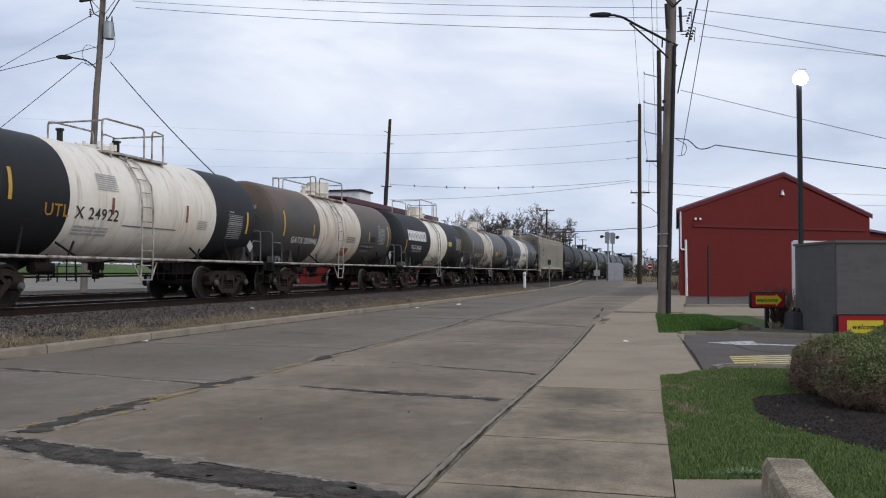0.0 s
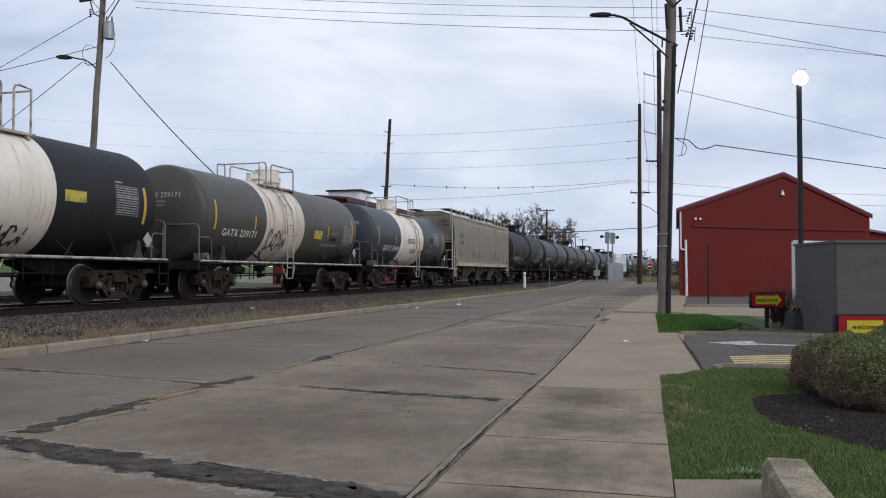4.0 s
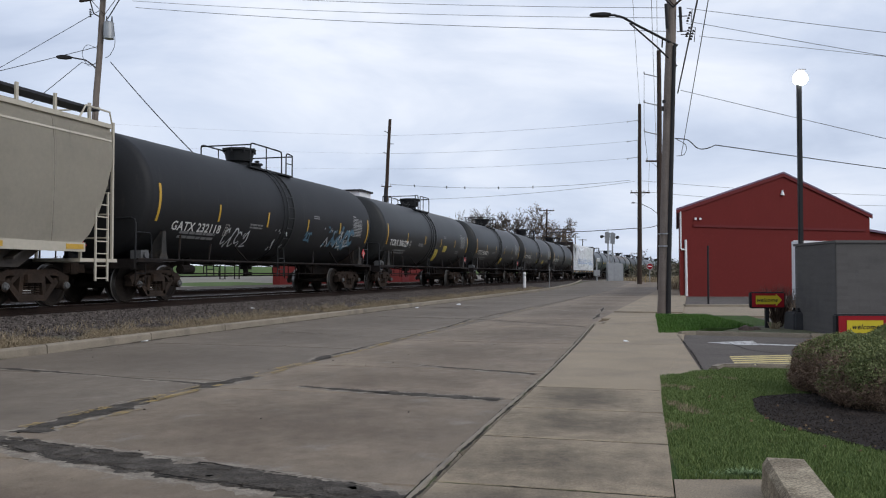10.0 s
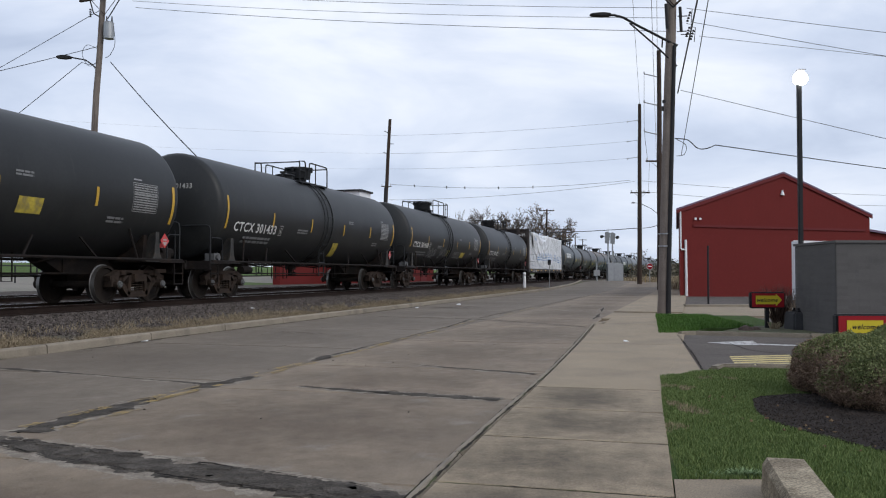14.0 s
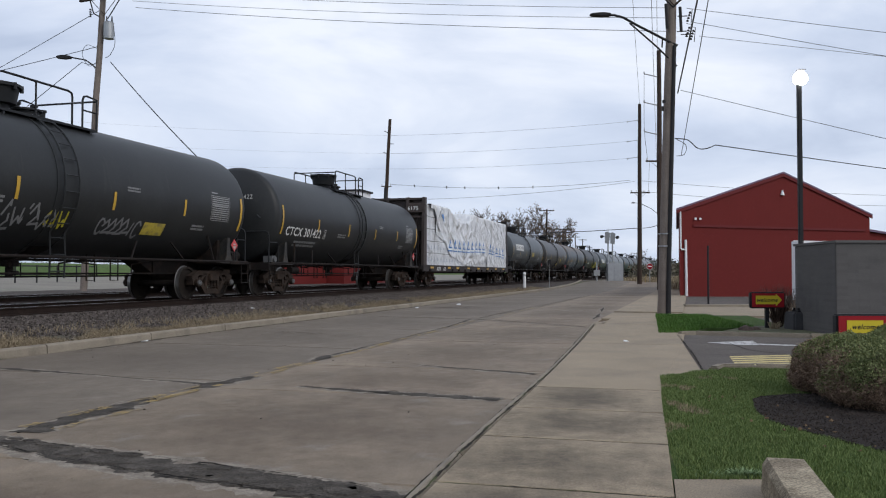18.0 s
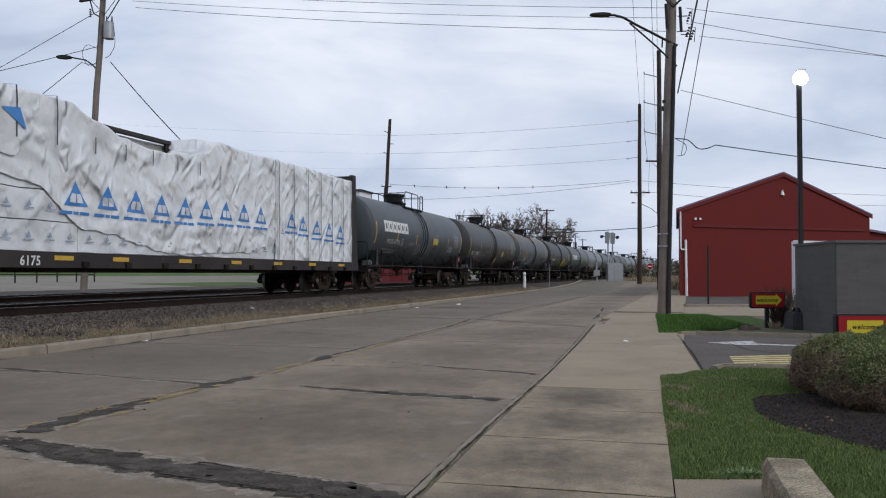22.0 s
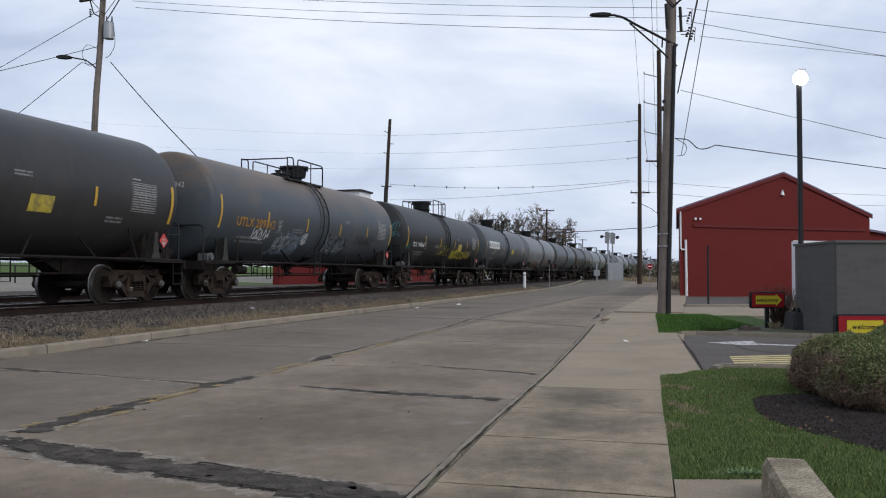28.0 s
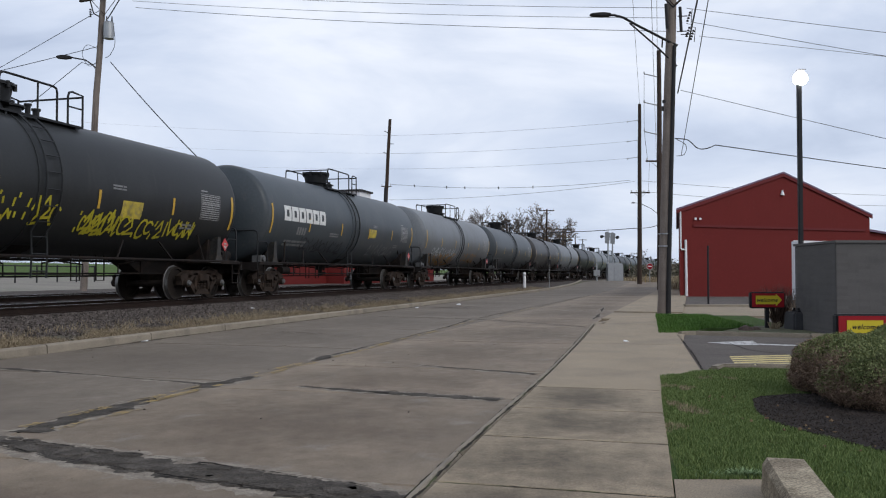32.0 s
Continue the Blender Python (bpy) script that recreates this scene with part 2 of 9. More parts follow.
def disc(bm, c, axis, r, h, n=16, r2=None):
    """A short cylinder (or cone) from c along axis."""
    a = Vector(axis).normalized()
    tube(bm, [Vector(c), Vector(c) + a * h], [r, r if r2 is None else r2], n)


def prism(bm, poly, axis0, axis1, to):
    """A polygon given in 2D, swept between two values; to maps (u, v, t) to a point."""
    a = [bm.verts.new(to(u, v, axis0)) for u, v in poly]
    b = [bm.verts.new(to(u, v, axis1)) for u, v in poly]
    n = len(poly)
    bm.faces.new(a[::-1])
    bm.faces.new(b)
    for i in range(n):
        bm.faces.new((a[i], a[(i + 1) % n], b[(i + 1) % n], b[i]))


def mesh_of(bm, name, material, smooth=None):
    bmesh.ops.recalc_face_normals(bm, faces=bm.faces)
    me = bpy.data.meshes.new(name)
    bm.to_mesh(me)
    bm.free()
    for m in (material if isinstance(material, (list, tuple)) else [material]):
        me.materials.append(m)
    if smooth is not None:
        me.polygons.foreach_set("use_smooth", [True] * len(me.polygons))
        me.set_sharp_from_angle(angle=radians(smooth))
    return me


def part(name, bm, material, parent, label="", smooth=None, m=None):
    ob = new(name, mesh_of(bm, name, material, smooth))
    ob.parent = parent
    if m is not None:
        ob.matrix_basis = m
    if label:
        ob["label"] = label
    return ob


def thing(name, m, label, category, group="", kind=""):
    ob = new(name)
    ob.empty_display_size = 0.3
    ob.matrix_basis = m
    return tagged(ob, label, category, group, kind)


def whole(name, bm, material, label, category, group="", kind="", smooth=None, m=None):
    ob = new(name, mesh_of(bm, name, material, smooth))
    if m is not None:
        ob.matrix_basis = m
    return tagged(ob, label, category, group, kind)


def raw_mesh(name, verts, faces, material):
    me = bpy.data.meshes.new(name)
    me.from_pydata(verts, [], faces)
    me.materials.append(material)
    return me


def written(name, text, height, material, parent, m, bend=None, label="", squeeze=1.0, bold=0.028, slant=0.0):
    """Letters as a thin mesh, upright in the local x-z plane facing -y, its centre at m's origin. bend: radius of a barrel lying along x to wrap on."""
    cu = bpy.data.curves.new(name, "FONT")
    cu.body = text
    cu.size = height / 0.72
    cu.align_x = "CENTER"
    cu.resolution_u = 2
    cu.offset = height * bold
    cu.shear = slant
    cu.space_character = 1.08
    tmp = bpy.data.objects.new(name, cu)
    scene.collection.objects.link(tmp)
    bpy.context.view_layer.update()
    me = bpy.data.meshes.new_from_object(tmp.evaluated_get(bpy.context.evaluated_depsgraph_get()))
    bpy.data.objects.remove(tmp)
    bpy.data.curves.remove(cu)
    bm = bmesh.new()
    bm.from_mesh(me)
    bpy.data.meshes.remove(me)
    for k in range(1, 4):
        bmesh.ops.bisect_plane(bm, geom=bm.verts[:] + bm.edges[:] + bm.faces[:], plane_co=(0, height * k / 4, 0), plane_no=(0, 1, 0))
    for v in bm.verts:
        x, y = v.co.x * squeeze, v.co.y - height / 2
        v.co = wrap(x, y, m, bend)
    ob = new(name, mesh_of(bm, name, material))
    ob.parent = parent
    if label:
        ob["label"] = label
    return ob


def wrap(x, z, m, bend):
    """x along, z up from m's origin; bend = (radius, axis height): onto a barrel lying along x, on its -y side."""
    o = m.translation
    if not bend:
        return m @ Vector((x, 0, z))
    r, zc = bend
    a = (o.z - zc) / r
    a = math.asin(max(-0.99, min(0.99, a))) + z / r
    return Vector((o.x + x, -r * math.cos(a), zc + r * math.sin(a)))


def patch(bm, x0, x1, z0, z1, bend, lift=0.012, n=4, skew=0.0):
    """A flat or wrapped rectangle of paint on the -y side of a barrel; z0, z1 are heights on it."""
    r, zc = bend
    rr = r + lift
    a0, a1 = math.asin(max(-0.999, min(0.999, (z0 - zc) / r))), math.asin(max(-0.999, min(0.999, (z1 - zc) / r)))
    rows = []
    for i in range(n + 1):
        a = a0 + (a1 - a0) * i / n
        k = skew * i / n
        rows.append([bm.verts.new((x + k, -rr * math.cos(a), zc + rr * math.sin(a))) for x in (x0, x1)])
    for p, q in zip(rows, rows[1:]):
        bm.faces.new((p[0], p[1], q[1], q[0]))


# ---- the plan: the railway line and the road run side by side ----
HEAD = 15.411            # degrees from the view's axis to the line
TH = radians(HEAD)
DX, DY = math.sin(TH), math.cos(TH)
AXIS = 14.268            # metres from the tripod to the near track's centre line
PX, PY = -AXIS * DY, AXIS * DX
RAIL_Z = 0.61
BEND_S, BEND_R = 90.0, 1500.0
LINE = Matrix.Translation((PX, PY, 0)) @ Matrix.Rotation(math.pi / 2 - TH, 4, "Z")


def plan(s, w, z=0.0):
    """s metres along the straight line, w metres to its far side."""
    return Vector((PX + s * DX - w * DY, PY + s * DY + w * DX, z))


def track(s, w, z=0.0):
    """The same along the track, which bends gently to the right far off; also its turn there."""
    if s <= BEND_S:
        return plan(s, w, z), 0.0
    a = (s - BEND_S) / BEND_R
    ss = BEND_S + (BEND_R + w) * math.sin(a)
    ww = -BEND_R + (BEND_R + w) * math.cos(a)
    return plan(ss, ww, z), -a


def step01(x):
    x = max(0.0, min(1.0, x))
    return x * x * (3 - 2 * x)


def rise(s):
    """The road climbs a little to the crossing far off."""
    return 0.45 * step01((s - 62) / 50)

# ---- ground, road, pavement and track bed ----


def ground_z(s, w):
    r = rise(s)
    if w < -4.15:
        return -0.05 + r
    if w < -2.9:
        return max(-0.05 + (w + 4.15) / 1.25 * 0.20 + r, r - 0.05)
    if w < -1.5:
        return 0.15 + (w + 2.9) / 1.4 * 0.27 if r < 0.15 else max(r, 0.15 + (w + 2.9) / 1.4 * 0.27)
    if w < 9.5:
        return 0.43
    if w < 16:
        return 0.43 + (w - 9.5) / 6.5 * 0.07
    if w < 40:
        return 0.50 + (w - 16) / 24 * 0.6
    if w < 50:
        return 1.10 + step01((w - 40) / 10) * 1.35
    return 2.45


S_LINES = [-3000, -600, -150, -60, -20] + list(range(-10, 140, 5)) + [150, 170, 200, 260, 400, 900, 3000]
W_LINES = [-3000, -500, -120, -50, -24, -13.2, -8, -4.2, -4.0, -3.6, -2.9, -2.2, -1.5, -1.05, 0, 1.2, 5.2, 7.5, 9.5, 16, 22, 30, 40, 43, 46, 50, 120, 500, 3000]
verts, faces, mats = [], [], []
for s in S_LINES:
    for w in W_LINES:
        verts.append(plan(s, w, ground_z(s, w)))
nw = len(W_LINES)
for i in range(len(S_LINES) - 1):
    for j in range(nw - 1):
        faces.append((i * nw + j, (i + 1) * nw + j, (i + 1) * nw + j + 1, i * nw + j + 1))
        wm, sm = (W_LINES[j] + W_LINES[j + 1]) / 2, (S_LINES[i] + S_LINES[i + 1]) / 2
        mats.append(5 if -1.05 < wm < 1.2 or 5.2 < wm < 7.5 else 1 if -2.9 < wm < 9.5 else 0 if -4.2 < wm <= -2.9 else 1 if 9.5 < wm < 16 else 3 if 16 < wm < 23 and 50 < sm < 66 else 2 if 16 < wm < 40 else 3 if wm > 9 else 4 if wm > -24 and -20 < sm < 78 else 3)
me = raw_mesh("ground", verts, faces, M_SOIL)
M_LOT = mat("pale_gravel_lot", (0.205, 0.186, 0.155), 0.9, var=0.15, scale=0.3, fine=6, second=(0.18, 0.172, 0.135), second_scale=0.2, spec=0.2)
for m in (M_BALLAST, M_LOT, M_FARGRASS, M_DRIVE, M_DARKBED):
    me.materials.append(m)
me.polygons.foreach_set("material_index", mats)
ground = tagged(new("ground", me), "flat ground of soil, ballast, gravel lot and mown grass", "ground", kind="structure")

road = thing("road", pose(0, 0, 0), "worn two-lane concrete road of patched slabs", "road", kind="structure")
# kerb line on the near side, from the tripod to the driveway and on
NEAR_KERB = [(-14, -13.2), (2, -12.80), (6, -12.62), (12, -12.48), (16, -12.32), (21.3, -12.06), (24.5, -12.0), (40, -12.2), (75, -12.6), (125, -12.8)]


def near_w(s):
    for (a, wa), (b, wb) in zip(NEAR_KERB, NEAR_KERB[1:]):
        if s <= b:
            return wa + (wb - wa) * (s - a) / (b - a)
    return NEAR_KERB[-1][1]


def slab(bm, s0, s1, w0, w1, z0, top, gap=0.012, skew=0.0, edge=0.012):
    """A slab between s0 and s1 (at w0 and, shifted by skew, at w1) with eased edges. w0, w1 may be functions of s."""
    fw0 = w0 if callable(w0) else (lambda s: w0)
    fw1 = w1 if callable(w1) else (lambda s: w1)
    corner = []
    for k, (s, wf, sk) in enumerate(((s0 + gap, fw0, 0), (s1 - gap, fw0, 0), (s1 - gap, fw1, skew), (s0 + gap, fw1, skew))):
        corner.append((s + sk, wf(s) + (gap if wf is fw0 else -gap)))
    cs = sum(c[0] for c in corner) / 4
    cw = sum(c[1] for c in corner) / 4
    lo = [bm.verts.new(plan(s, w, z0 + rise(s))) for s, w in corner]
    mid = [bm.verts.new(plan(s, w, top - edge + rise(s))) for s, w in corner]
    hi = [bm.verts.new(plan(s - math.copysign(edge, s - cs), w - math.copysign(edge, w - cw), top + rise(s))) for s, w in corner]
    for a, b in ((lo, mid), (mid, hi)):
        for i in range(4):
            bm.faces.new((a[i], a[(i + 1) % 4], b[(i + 1) % 4], b[i]))
    f = bm.faces.new(hi)
    uv = bm.loops.layers.uv.new("slab")
    for loop, at in zip(f.loops, ((0, 0), (1, 0), (1, 1), (0, 1))):
        loop[uv].uv = at


MID = -8.95
right_joints = [-14, -8, -3.6, 0.6, 5.15, 8.95, 11.55, 16.3, 21.2, 26, 31, 36, 41, 46, 51, 56, 61, 66, 71, 76, 81, 86, 91, 96, 101, 106, 111, 116, 121]
left_joints = [-14, -8, -2.4, 3.6, 9.55, 14.2, 19.5, 25.0, 30, 35, 40, 45, 50, 55, 60, 65, 70, 75, 80, 85, 90, 95, 100, 105, 110, 115, 121]
for a, b in zip(right_joints, right_joints[1:]):
    bm = bmesh.new()
    slab(bm, a, b, lambda s: near_w(s) - 0.045, MID, -0.12, 0.0)
    part("slab", bm, M_CONC, road)
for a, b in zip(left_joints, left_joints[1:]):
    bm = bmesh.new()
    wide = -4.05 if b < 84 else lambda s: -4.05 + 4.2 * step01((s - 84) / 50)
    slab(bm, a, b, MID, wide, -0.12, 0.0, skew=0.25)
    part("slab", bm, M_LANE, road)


def ragged(path, width, seed, step=0.035, z=0.004, jag=0.4, crown=0.004):
    """A patch with broken edges along a path in the plan; width one number or one a point."""
    rnd = random.Random(seed)
    pts = []
    for (p, q), (w0, w1) in zip(zip(path, path[1:]), zip(width, width[1:])):
        n = max(2, int(math.dist(p, q) / step))
        for i in range(n):
            k = i / n
            pts.append((p[0] + (q[0] - p[0]) * k, p[1] + (q[1] - p[1]) * k, w0 + (w1 - w0) * k))
    pts.append((*path[-1], width[-1]))
    bm = bmesh.new()
    prev = None
    ja = jb = 1.0
    for i, (s, w, wd) in enumerate(pts):
        s2, w2, _ = pts[min(i + 1, len(pts) - 1)]
        s1, w1, _ = pts[max(i - 1, 0)]
        d = Vector((s2 - s1, w2 - w1)).normalized()
        n = Vector((-d.y, d.x))
        k1 = min(1.0, 0.16 / max(wd, 0.02))
        ja = 1 + k1 * (jag * 1.6 * noise.noise(Vector((s * 5, w * 5, seed))) + jag * 0.5 * rnd.uniform(-1, 1))
        jb = 1 + k1 * (jag * 1.6 * noise.noise(Vector((s * 5, w * 5, seed + 40))) + jag * 0.5 * rnd.uniform(-1, 1))
        c = noise.noise(Vector((s * 1.3, w * 1.3, seed))) * min(0.06, wd * 0.5)
        a = Vector((s, w)) + n * (wd / 2 * ja + c)
        b = Vector((s, w)) - n * (wd / 2 * jb - c)
        row = [bm.verts.new(plan(a.x, a.y, z + rise(s))), bm.verts.new(plan(s, w, z + crown + rise(s))), bm.verts.new(plan(b.x, b.y, z + rise(s)))]
        if prev:
            bm.faces.new((prev[0], prev[1], row[1], row[0]))
            bm.faces.new((prev[1], prev[2], row[2], row[1]))
        prev = row
    return bm


# broken joints filled with asphalt
PATCHES = [
    ([(4.70, -12.75), (4.90, -12.2), (5.15, -11.0), (5.37, -10.0), (5.58, -9.2), (5.8, -8.5)], [0.34, 0.38, 0.42, 0.36, 0.24, 0.36]),
    ([(6.0, -9.0), (6.7, -8.95), (7.3, -8.95), (7.75, -8.92), (7.95, -8.9)], [0.30, 0.22, 0.30, 0.28, 0.05]),
    ([(8.75, -8.85), (9.15, -8.9), (9.5, -8.95), (10.0, -9.0)], [0.06, 0.30, 0.22, 0.22]),
    ([(9.2, -8.9), (9.35, -8.0), (9.6, -7.0), (9.8, -6.0), (10.0, -4.8)], [0.16, 0.03, 0.014, 0.13, 0.10]),
    ([(9.30, -9.95), (9.15, -10.5), (9.05, -11.2), (8.85, -12.45)], [0.03, 0.12, 0.19, 0.19]),
    ([(11.9, -10.6), (11.6, -11.4), (11.4, -12.0), (11.2, -12.42)], [0.03, 0.08, 0.11, 0.13]),
    ([(12.0, -8.9), (12.6, -8.85), (13.0, -8.85), (14.6, -8.8)], [0.03, 0.22, 0.08, 0.05]),
    ([(14.6, -8.8), (17.5, -8.75), (20.5, -8.7), (24.4, -8.4)], [0.02, 0.035, 0.06, 0.08]),
    ([(24.4, -8.4), (24.8, -6.5), (25.3, -4.3)], [0.10, 0.06, 0.05]),
    ([(24.3, -8.6), (23.0, -10.3), (21.5, -12.0)], [0.06, 0.05, 0.06]),
    ([(17.5, -6.7), (17.9, -5.5)], [0.04, 0.05]),
    ([(25.0, -11.85), (27.0, -11.8), (29, -11.7)], [0.03, 0.12, 0.02]),
    ([(30.0, -11.65), (32.0, -11.5), (34, -11.4)], [0.02, 0.10, 0.03]),
    ([(25.0, -8.5), (32, -8.6), (40, -8.8), (55, -9.0)], [0.05, 0.03, 0.05, 0.04]),
    ([(32, -5.0), (33, -6.4)], [0.25, 0.12]),
    ([(12.5, -4.35), (13.6, -4.3), (15.2, -4.25)], [0.03, 0.06, 0.03]),
]
for k, (path, width) in enumerate(PATCHES):
    part("spalled_edge", ragged(path, [w * 1.2 + (0.15 if k == 0 else 0.08) for w in width], 211 + k, z=0.0012 + 0.0002 * k, jag=0.7, step=0.03), M_SPALL, road, "pale broken concrete edge")
    part("asphalt_patch", ragged(path, width, 11 + k, z=0.003 + 0.0007 * k, jag=0.62, step=0.016), M_TAR, road, "cracked dark asphalt patch")
    if k in (0, 1, 2, 4):
        for sgn in (-1, 1):
            for j in range(len(path) - 1):
                (s0, w0), (s1, w1) = path[j], path[j + 1]
                d = Vector((s1 - s0, w1 - w0)).normalized()
                n = Vector((-d.y, d.x)) * sgn
                o0, o1 = width[j] * 0.46, width[j + 1] * 0.46
                part("crack", ragged([(s0 + n.x * o0 + d.x * 0.05, w0 + n.y * o0 + d.y * 0.05), (s1 + n.x * o1, w1 + n.y * o1)], [0.004, 0.020 if j % 2 else 0.006], 500 + k * 20 + j * 2 + sgn, z=0.0165, jag=1.6, crown=0.0004, step=0.02),
                     M_CRACK, road, "open dark crack beside the patch")
# broken flakes of old asphalt in the widest joint
rnd = random.Random(31)
for k in range(46):
    u = rnd.random()
    s0, w0 = 4.75 + 0.95 * u + rnd.uniform(-0.16, 0.16), -12.6 + 3.9 * u
    n = rnd.randint(5, 7)
    size = rnd.uniform(0.03, 0.10)
    bm = bmesh.new()
    rim = [(size * rnd.uniform(0.6, 1.2) * math.cos(6.283 * i / n), size * 1.7 * rnd.uniform(0.6, 1.2) * math.sin(6.283 * i / n)) for i in range(n)]
    lo = [bm.verts.new(plan(s0 + a, w0 + b, 0.004)) for a, b in rim]
    hi = [bm.verts.new(plan(s0 + a * 0.85, w0 + b * 0.85, 0.013 + 0.0006 * (k % 7))) for a, b in rim]
    for i in range(n):
        bm.faces.new((lo[i], lo[(i + 1) % n], hi[(i + 1) % n], hi[i]))
    bm.faces.new(hi)
    part("asphalt_flake", bm, M_TAR, road)
# hairline cracks across the slabs
for k, path in enumerate(([(14.2, -8.8), (14.35, -7.0), (14.3, -4.4)], [(3.62, -8.6), (3.75, -6.4), (3.8, -4.3)], [(16.35, -8.9), (16.3, -10.6), (16.25, -12.2)])):
    part("crack", ragged(path, [0.012] * len(path), 700 + k, z=0.004, jag=1.5, crown=0.0004, step=0.02), M_CRACK, road, "thin dark crack in a slab")


def flakes(s0, s1, w, wide, cover, seed):
    """What is left of a painted stripe: loose flakes with torn outlines, flat on the road."""
    rnd = random.Random(seed)
    bm = bmesh.new()
    for k in range(int((s1 - s0) * cover)):
        s, ww = rnd.uniform(s0, s1), w + rnd.uniform(-0.5, 0.5) * wide
        if noise.noise(Vector((s * 2.2, ww * 5, seed))) < -0.12:
            continue
        a, b = rnd.uniform(0.008, 0.045), rnd.uniform(0.004, 0.014)
        n = rnd.randint(5, 8)
        z = 0.0062 + 0.0001 * (k % 9) + rise(s)
        bm.faces.new([bm.verts.new(plan(s + a * math.cos(6.283 * i / n) * rnd.uniform(0.6, 1.3), ww + b * math.sin(6.283 * i / n) * rnd.uniform(0.6, 1.3), z)) for i in range(n)])
    return bm


# what is left of the double yellow centre line
for k, (s0, s1, w, cover) in enumerate([(5.9, 7.1, -8.68, 120), (6.2, 7.6, -9.16, 110), (7.5, 9.2, -8.98, 330), (7.7, 9.0, -8.84, 170), (10.0, 11.9, -9.02, 190), (10.3, 11.8, -8.86, 120), (6.2, 7.4, -8.80, 130), (14.4, 15.6, -8.95, 100), (12.6, 14.2, -8.98, 130),
                                       (15.0, 17.0, -8.85, 150), (17.2, 19.4, -8.85, 200), (17.6, 18.8, -8.72, 100), (3.0, 5.2, -8.72, 110), (3.0, 5.2, -9.1, 110), (20, 23.5, -8.7, 90), (27, 33, -8.8, 90)]):
    part("yellow_line", flakes(s0, s1, w, 0.11, cover, 60 + k), M_YELLOW, road, "worn flakes of yellow paint stripe")


def kerb_run(name, pts, width, top, parent_label, length=3.0, z0=-0.12, round_=0.03):
    """A kerb in separate lengths along a path in the plan. The path is its road edge; it lies to the far side for positive width."""
    group = thing(name, pose(0, 0, 0), parent_label, "kerb", kind="structure")
    acc = []
    for (a, wa), (b, wb) in zip(pts, pts[1:]):
        n = max(1, round(math.dist((a, wa), (b, wb)) / length))
        for i in range(n):
            acc.append(((a + (b - a) * i / n, wa + (wb - wa) * i / n), (a + (b - a) * (i + 1) / n, wa + (wb - wa) * (i + 1) / n)))
    for (a, wa), (b, wb) in acc:
        bm = bmesh.new()
        sg = math.copysign(1, width)
        prof = [(0, z0), (0.015 * sg, top - round_), (round_ * sg, top - 0.006), (round_ * 2 * sg, top), (width - round_ * sg, top), (width, top - round_), (width, z0)]
        r0 = [bm.verts.new(plan(a + 0.014, wa + p, z + rise(a))) for p, z in prof]
        r1 = [bm.verts.new(plan(b - 0.014, wb + p, z + rise(b))) for p, z in prof]
        for i in range(len(prof) - 1):
            bm.faces.new((r0[i], r0[i + 1], r1[i + 1], r1[i]))
        bm.faces.new(r0)
        bm.faces.new(r1[::-1])
        part("kerb_stone", bm, M_KERB, group)
    return group


kerb_run("far_kerb", [(-14, -4.20), (12, -4.18), (18, -4.05), (82, -3.95), (90, -3.75), (98, -3.25), (106, -2.6), (112, -2.05)], 0.19, 0.15, "pale concrete kerb beside the track bed")
kerb_run("near_kerb", [(s, w - 0.045) for s, w in NEAR_KERB if s <= 21.3] + [(22.4, -12.05), (24.2, -12.40)], -0.092, 0.052, "low concrete kerb along the pavement")

for k, (w_off, wd) in enumerate(((-0.035, 0.014), (-0.052, 0.010))):
    part("joint_dirt", ragged([(q, near_w(q) + w_off) for q in range(-6, 22, 2)], [wd] * 14, 340 + k, z=0.006 + 0.002 * k, jag=1.5, crown=0.001), M_DIRT, road, "dark dirt in the gutter joint")
part("joint_dirt", ragged([(q, -4.235 if q < 12 else -4.10) for q in range(-4, 60, 2)], [0.05] * 32, 346, z=0.008, jag=1.6, crown=0.002), M_DIRT, road, "dark grit along the foot of the far kerb")

# pavement slabs
pavement = thing("pavement", pose(0, 0, 0), "stained concrete pavement of square slabs", "pavement", kind="structure")
joint = [-8.4, -6.9, -5.4, -3.9, -2.4, -0.9, 0.6, 2.05, 3.55, 5.05, 6.59, 8.06, 9.6, 15.8, 22.0]
for a, b in zip(joint, joint[1:]):
    bm = bmesh.new()
    grow = lambda s: -14.25 + 0.035 * (s - 5) if s < 11 else -14.04 - 0.4 * step01((s - 11) / 8)
    slab(bm, a, b, grow, lambda s: near_w(s) - 0.150, -0.10, 0.062, gap=0.011, skew=0.0, edge=0.014)
    part("slab", bm, M_WALK if b < 9.7 else M_PLAIN, pavement)
part("joint_dirt", ragged([(s, near_w(s) - 0.138) for s in (-6, -2, 2, 4, 6, 8, 10, 12, 14, 16, 18, 20, 21.8)], [0.020] * 13, 300, z=0.0585, jag=1.3, crown=0.001), M_DIRT, pavement, "dark dirt in the joint behind the kerb")
for k, a in enumerate(joint[4:]):
    wa, wb = near_w(a) - 0.15, (-14.25 + 0.035 * (a - 5) if a < 11 else -14.25)
    part("joint_dirt", ragged([(a, wa), (a, (wa + wb) / 2), (a, wb)], [0.016, 0.02, 0.016], 320 + k, z=0.0592, jag=1.0, crown=0.001), M_DIRT, pavement, "thin dark dirt in a slab joint")
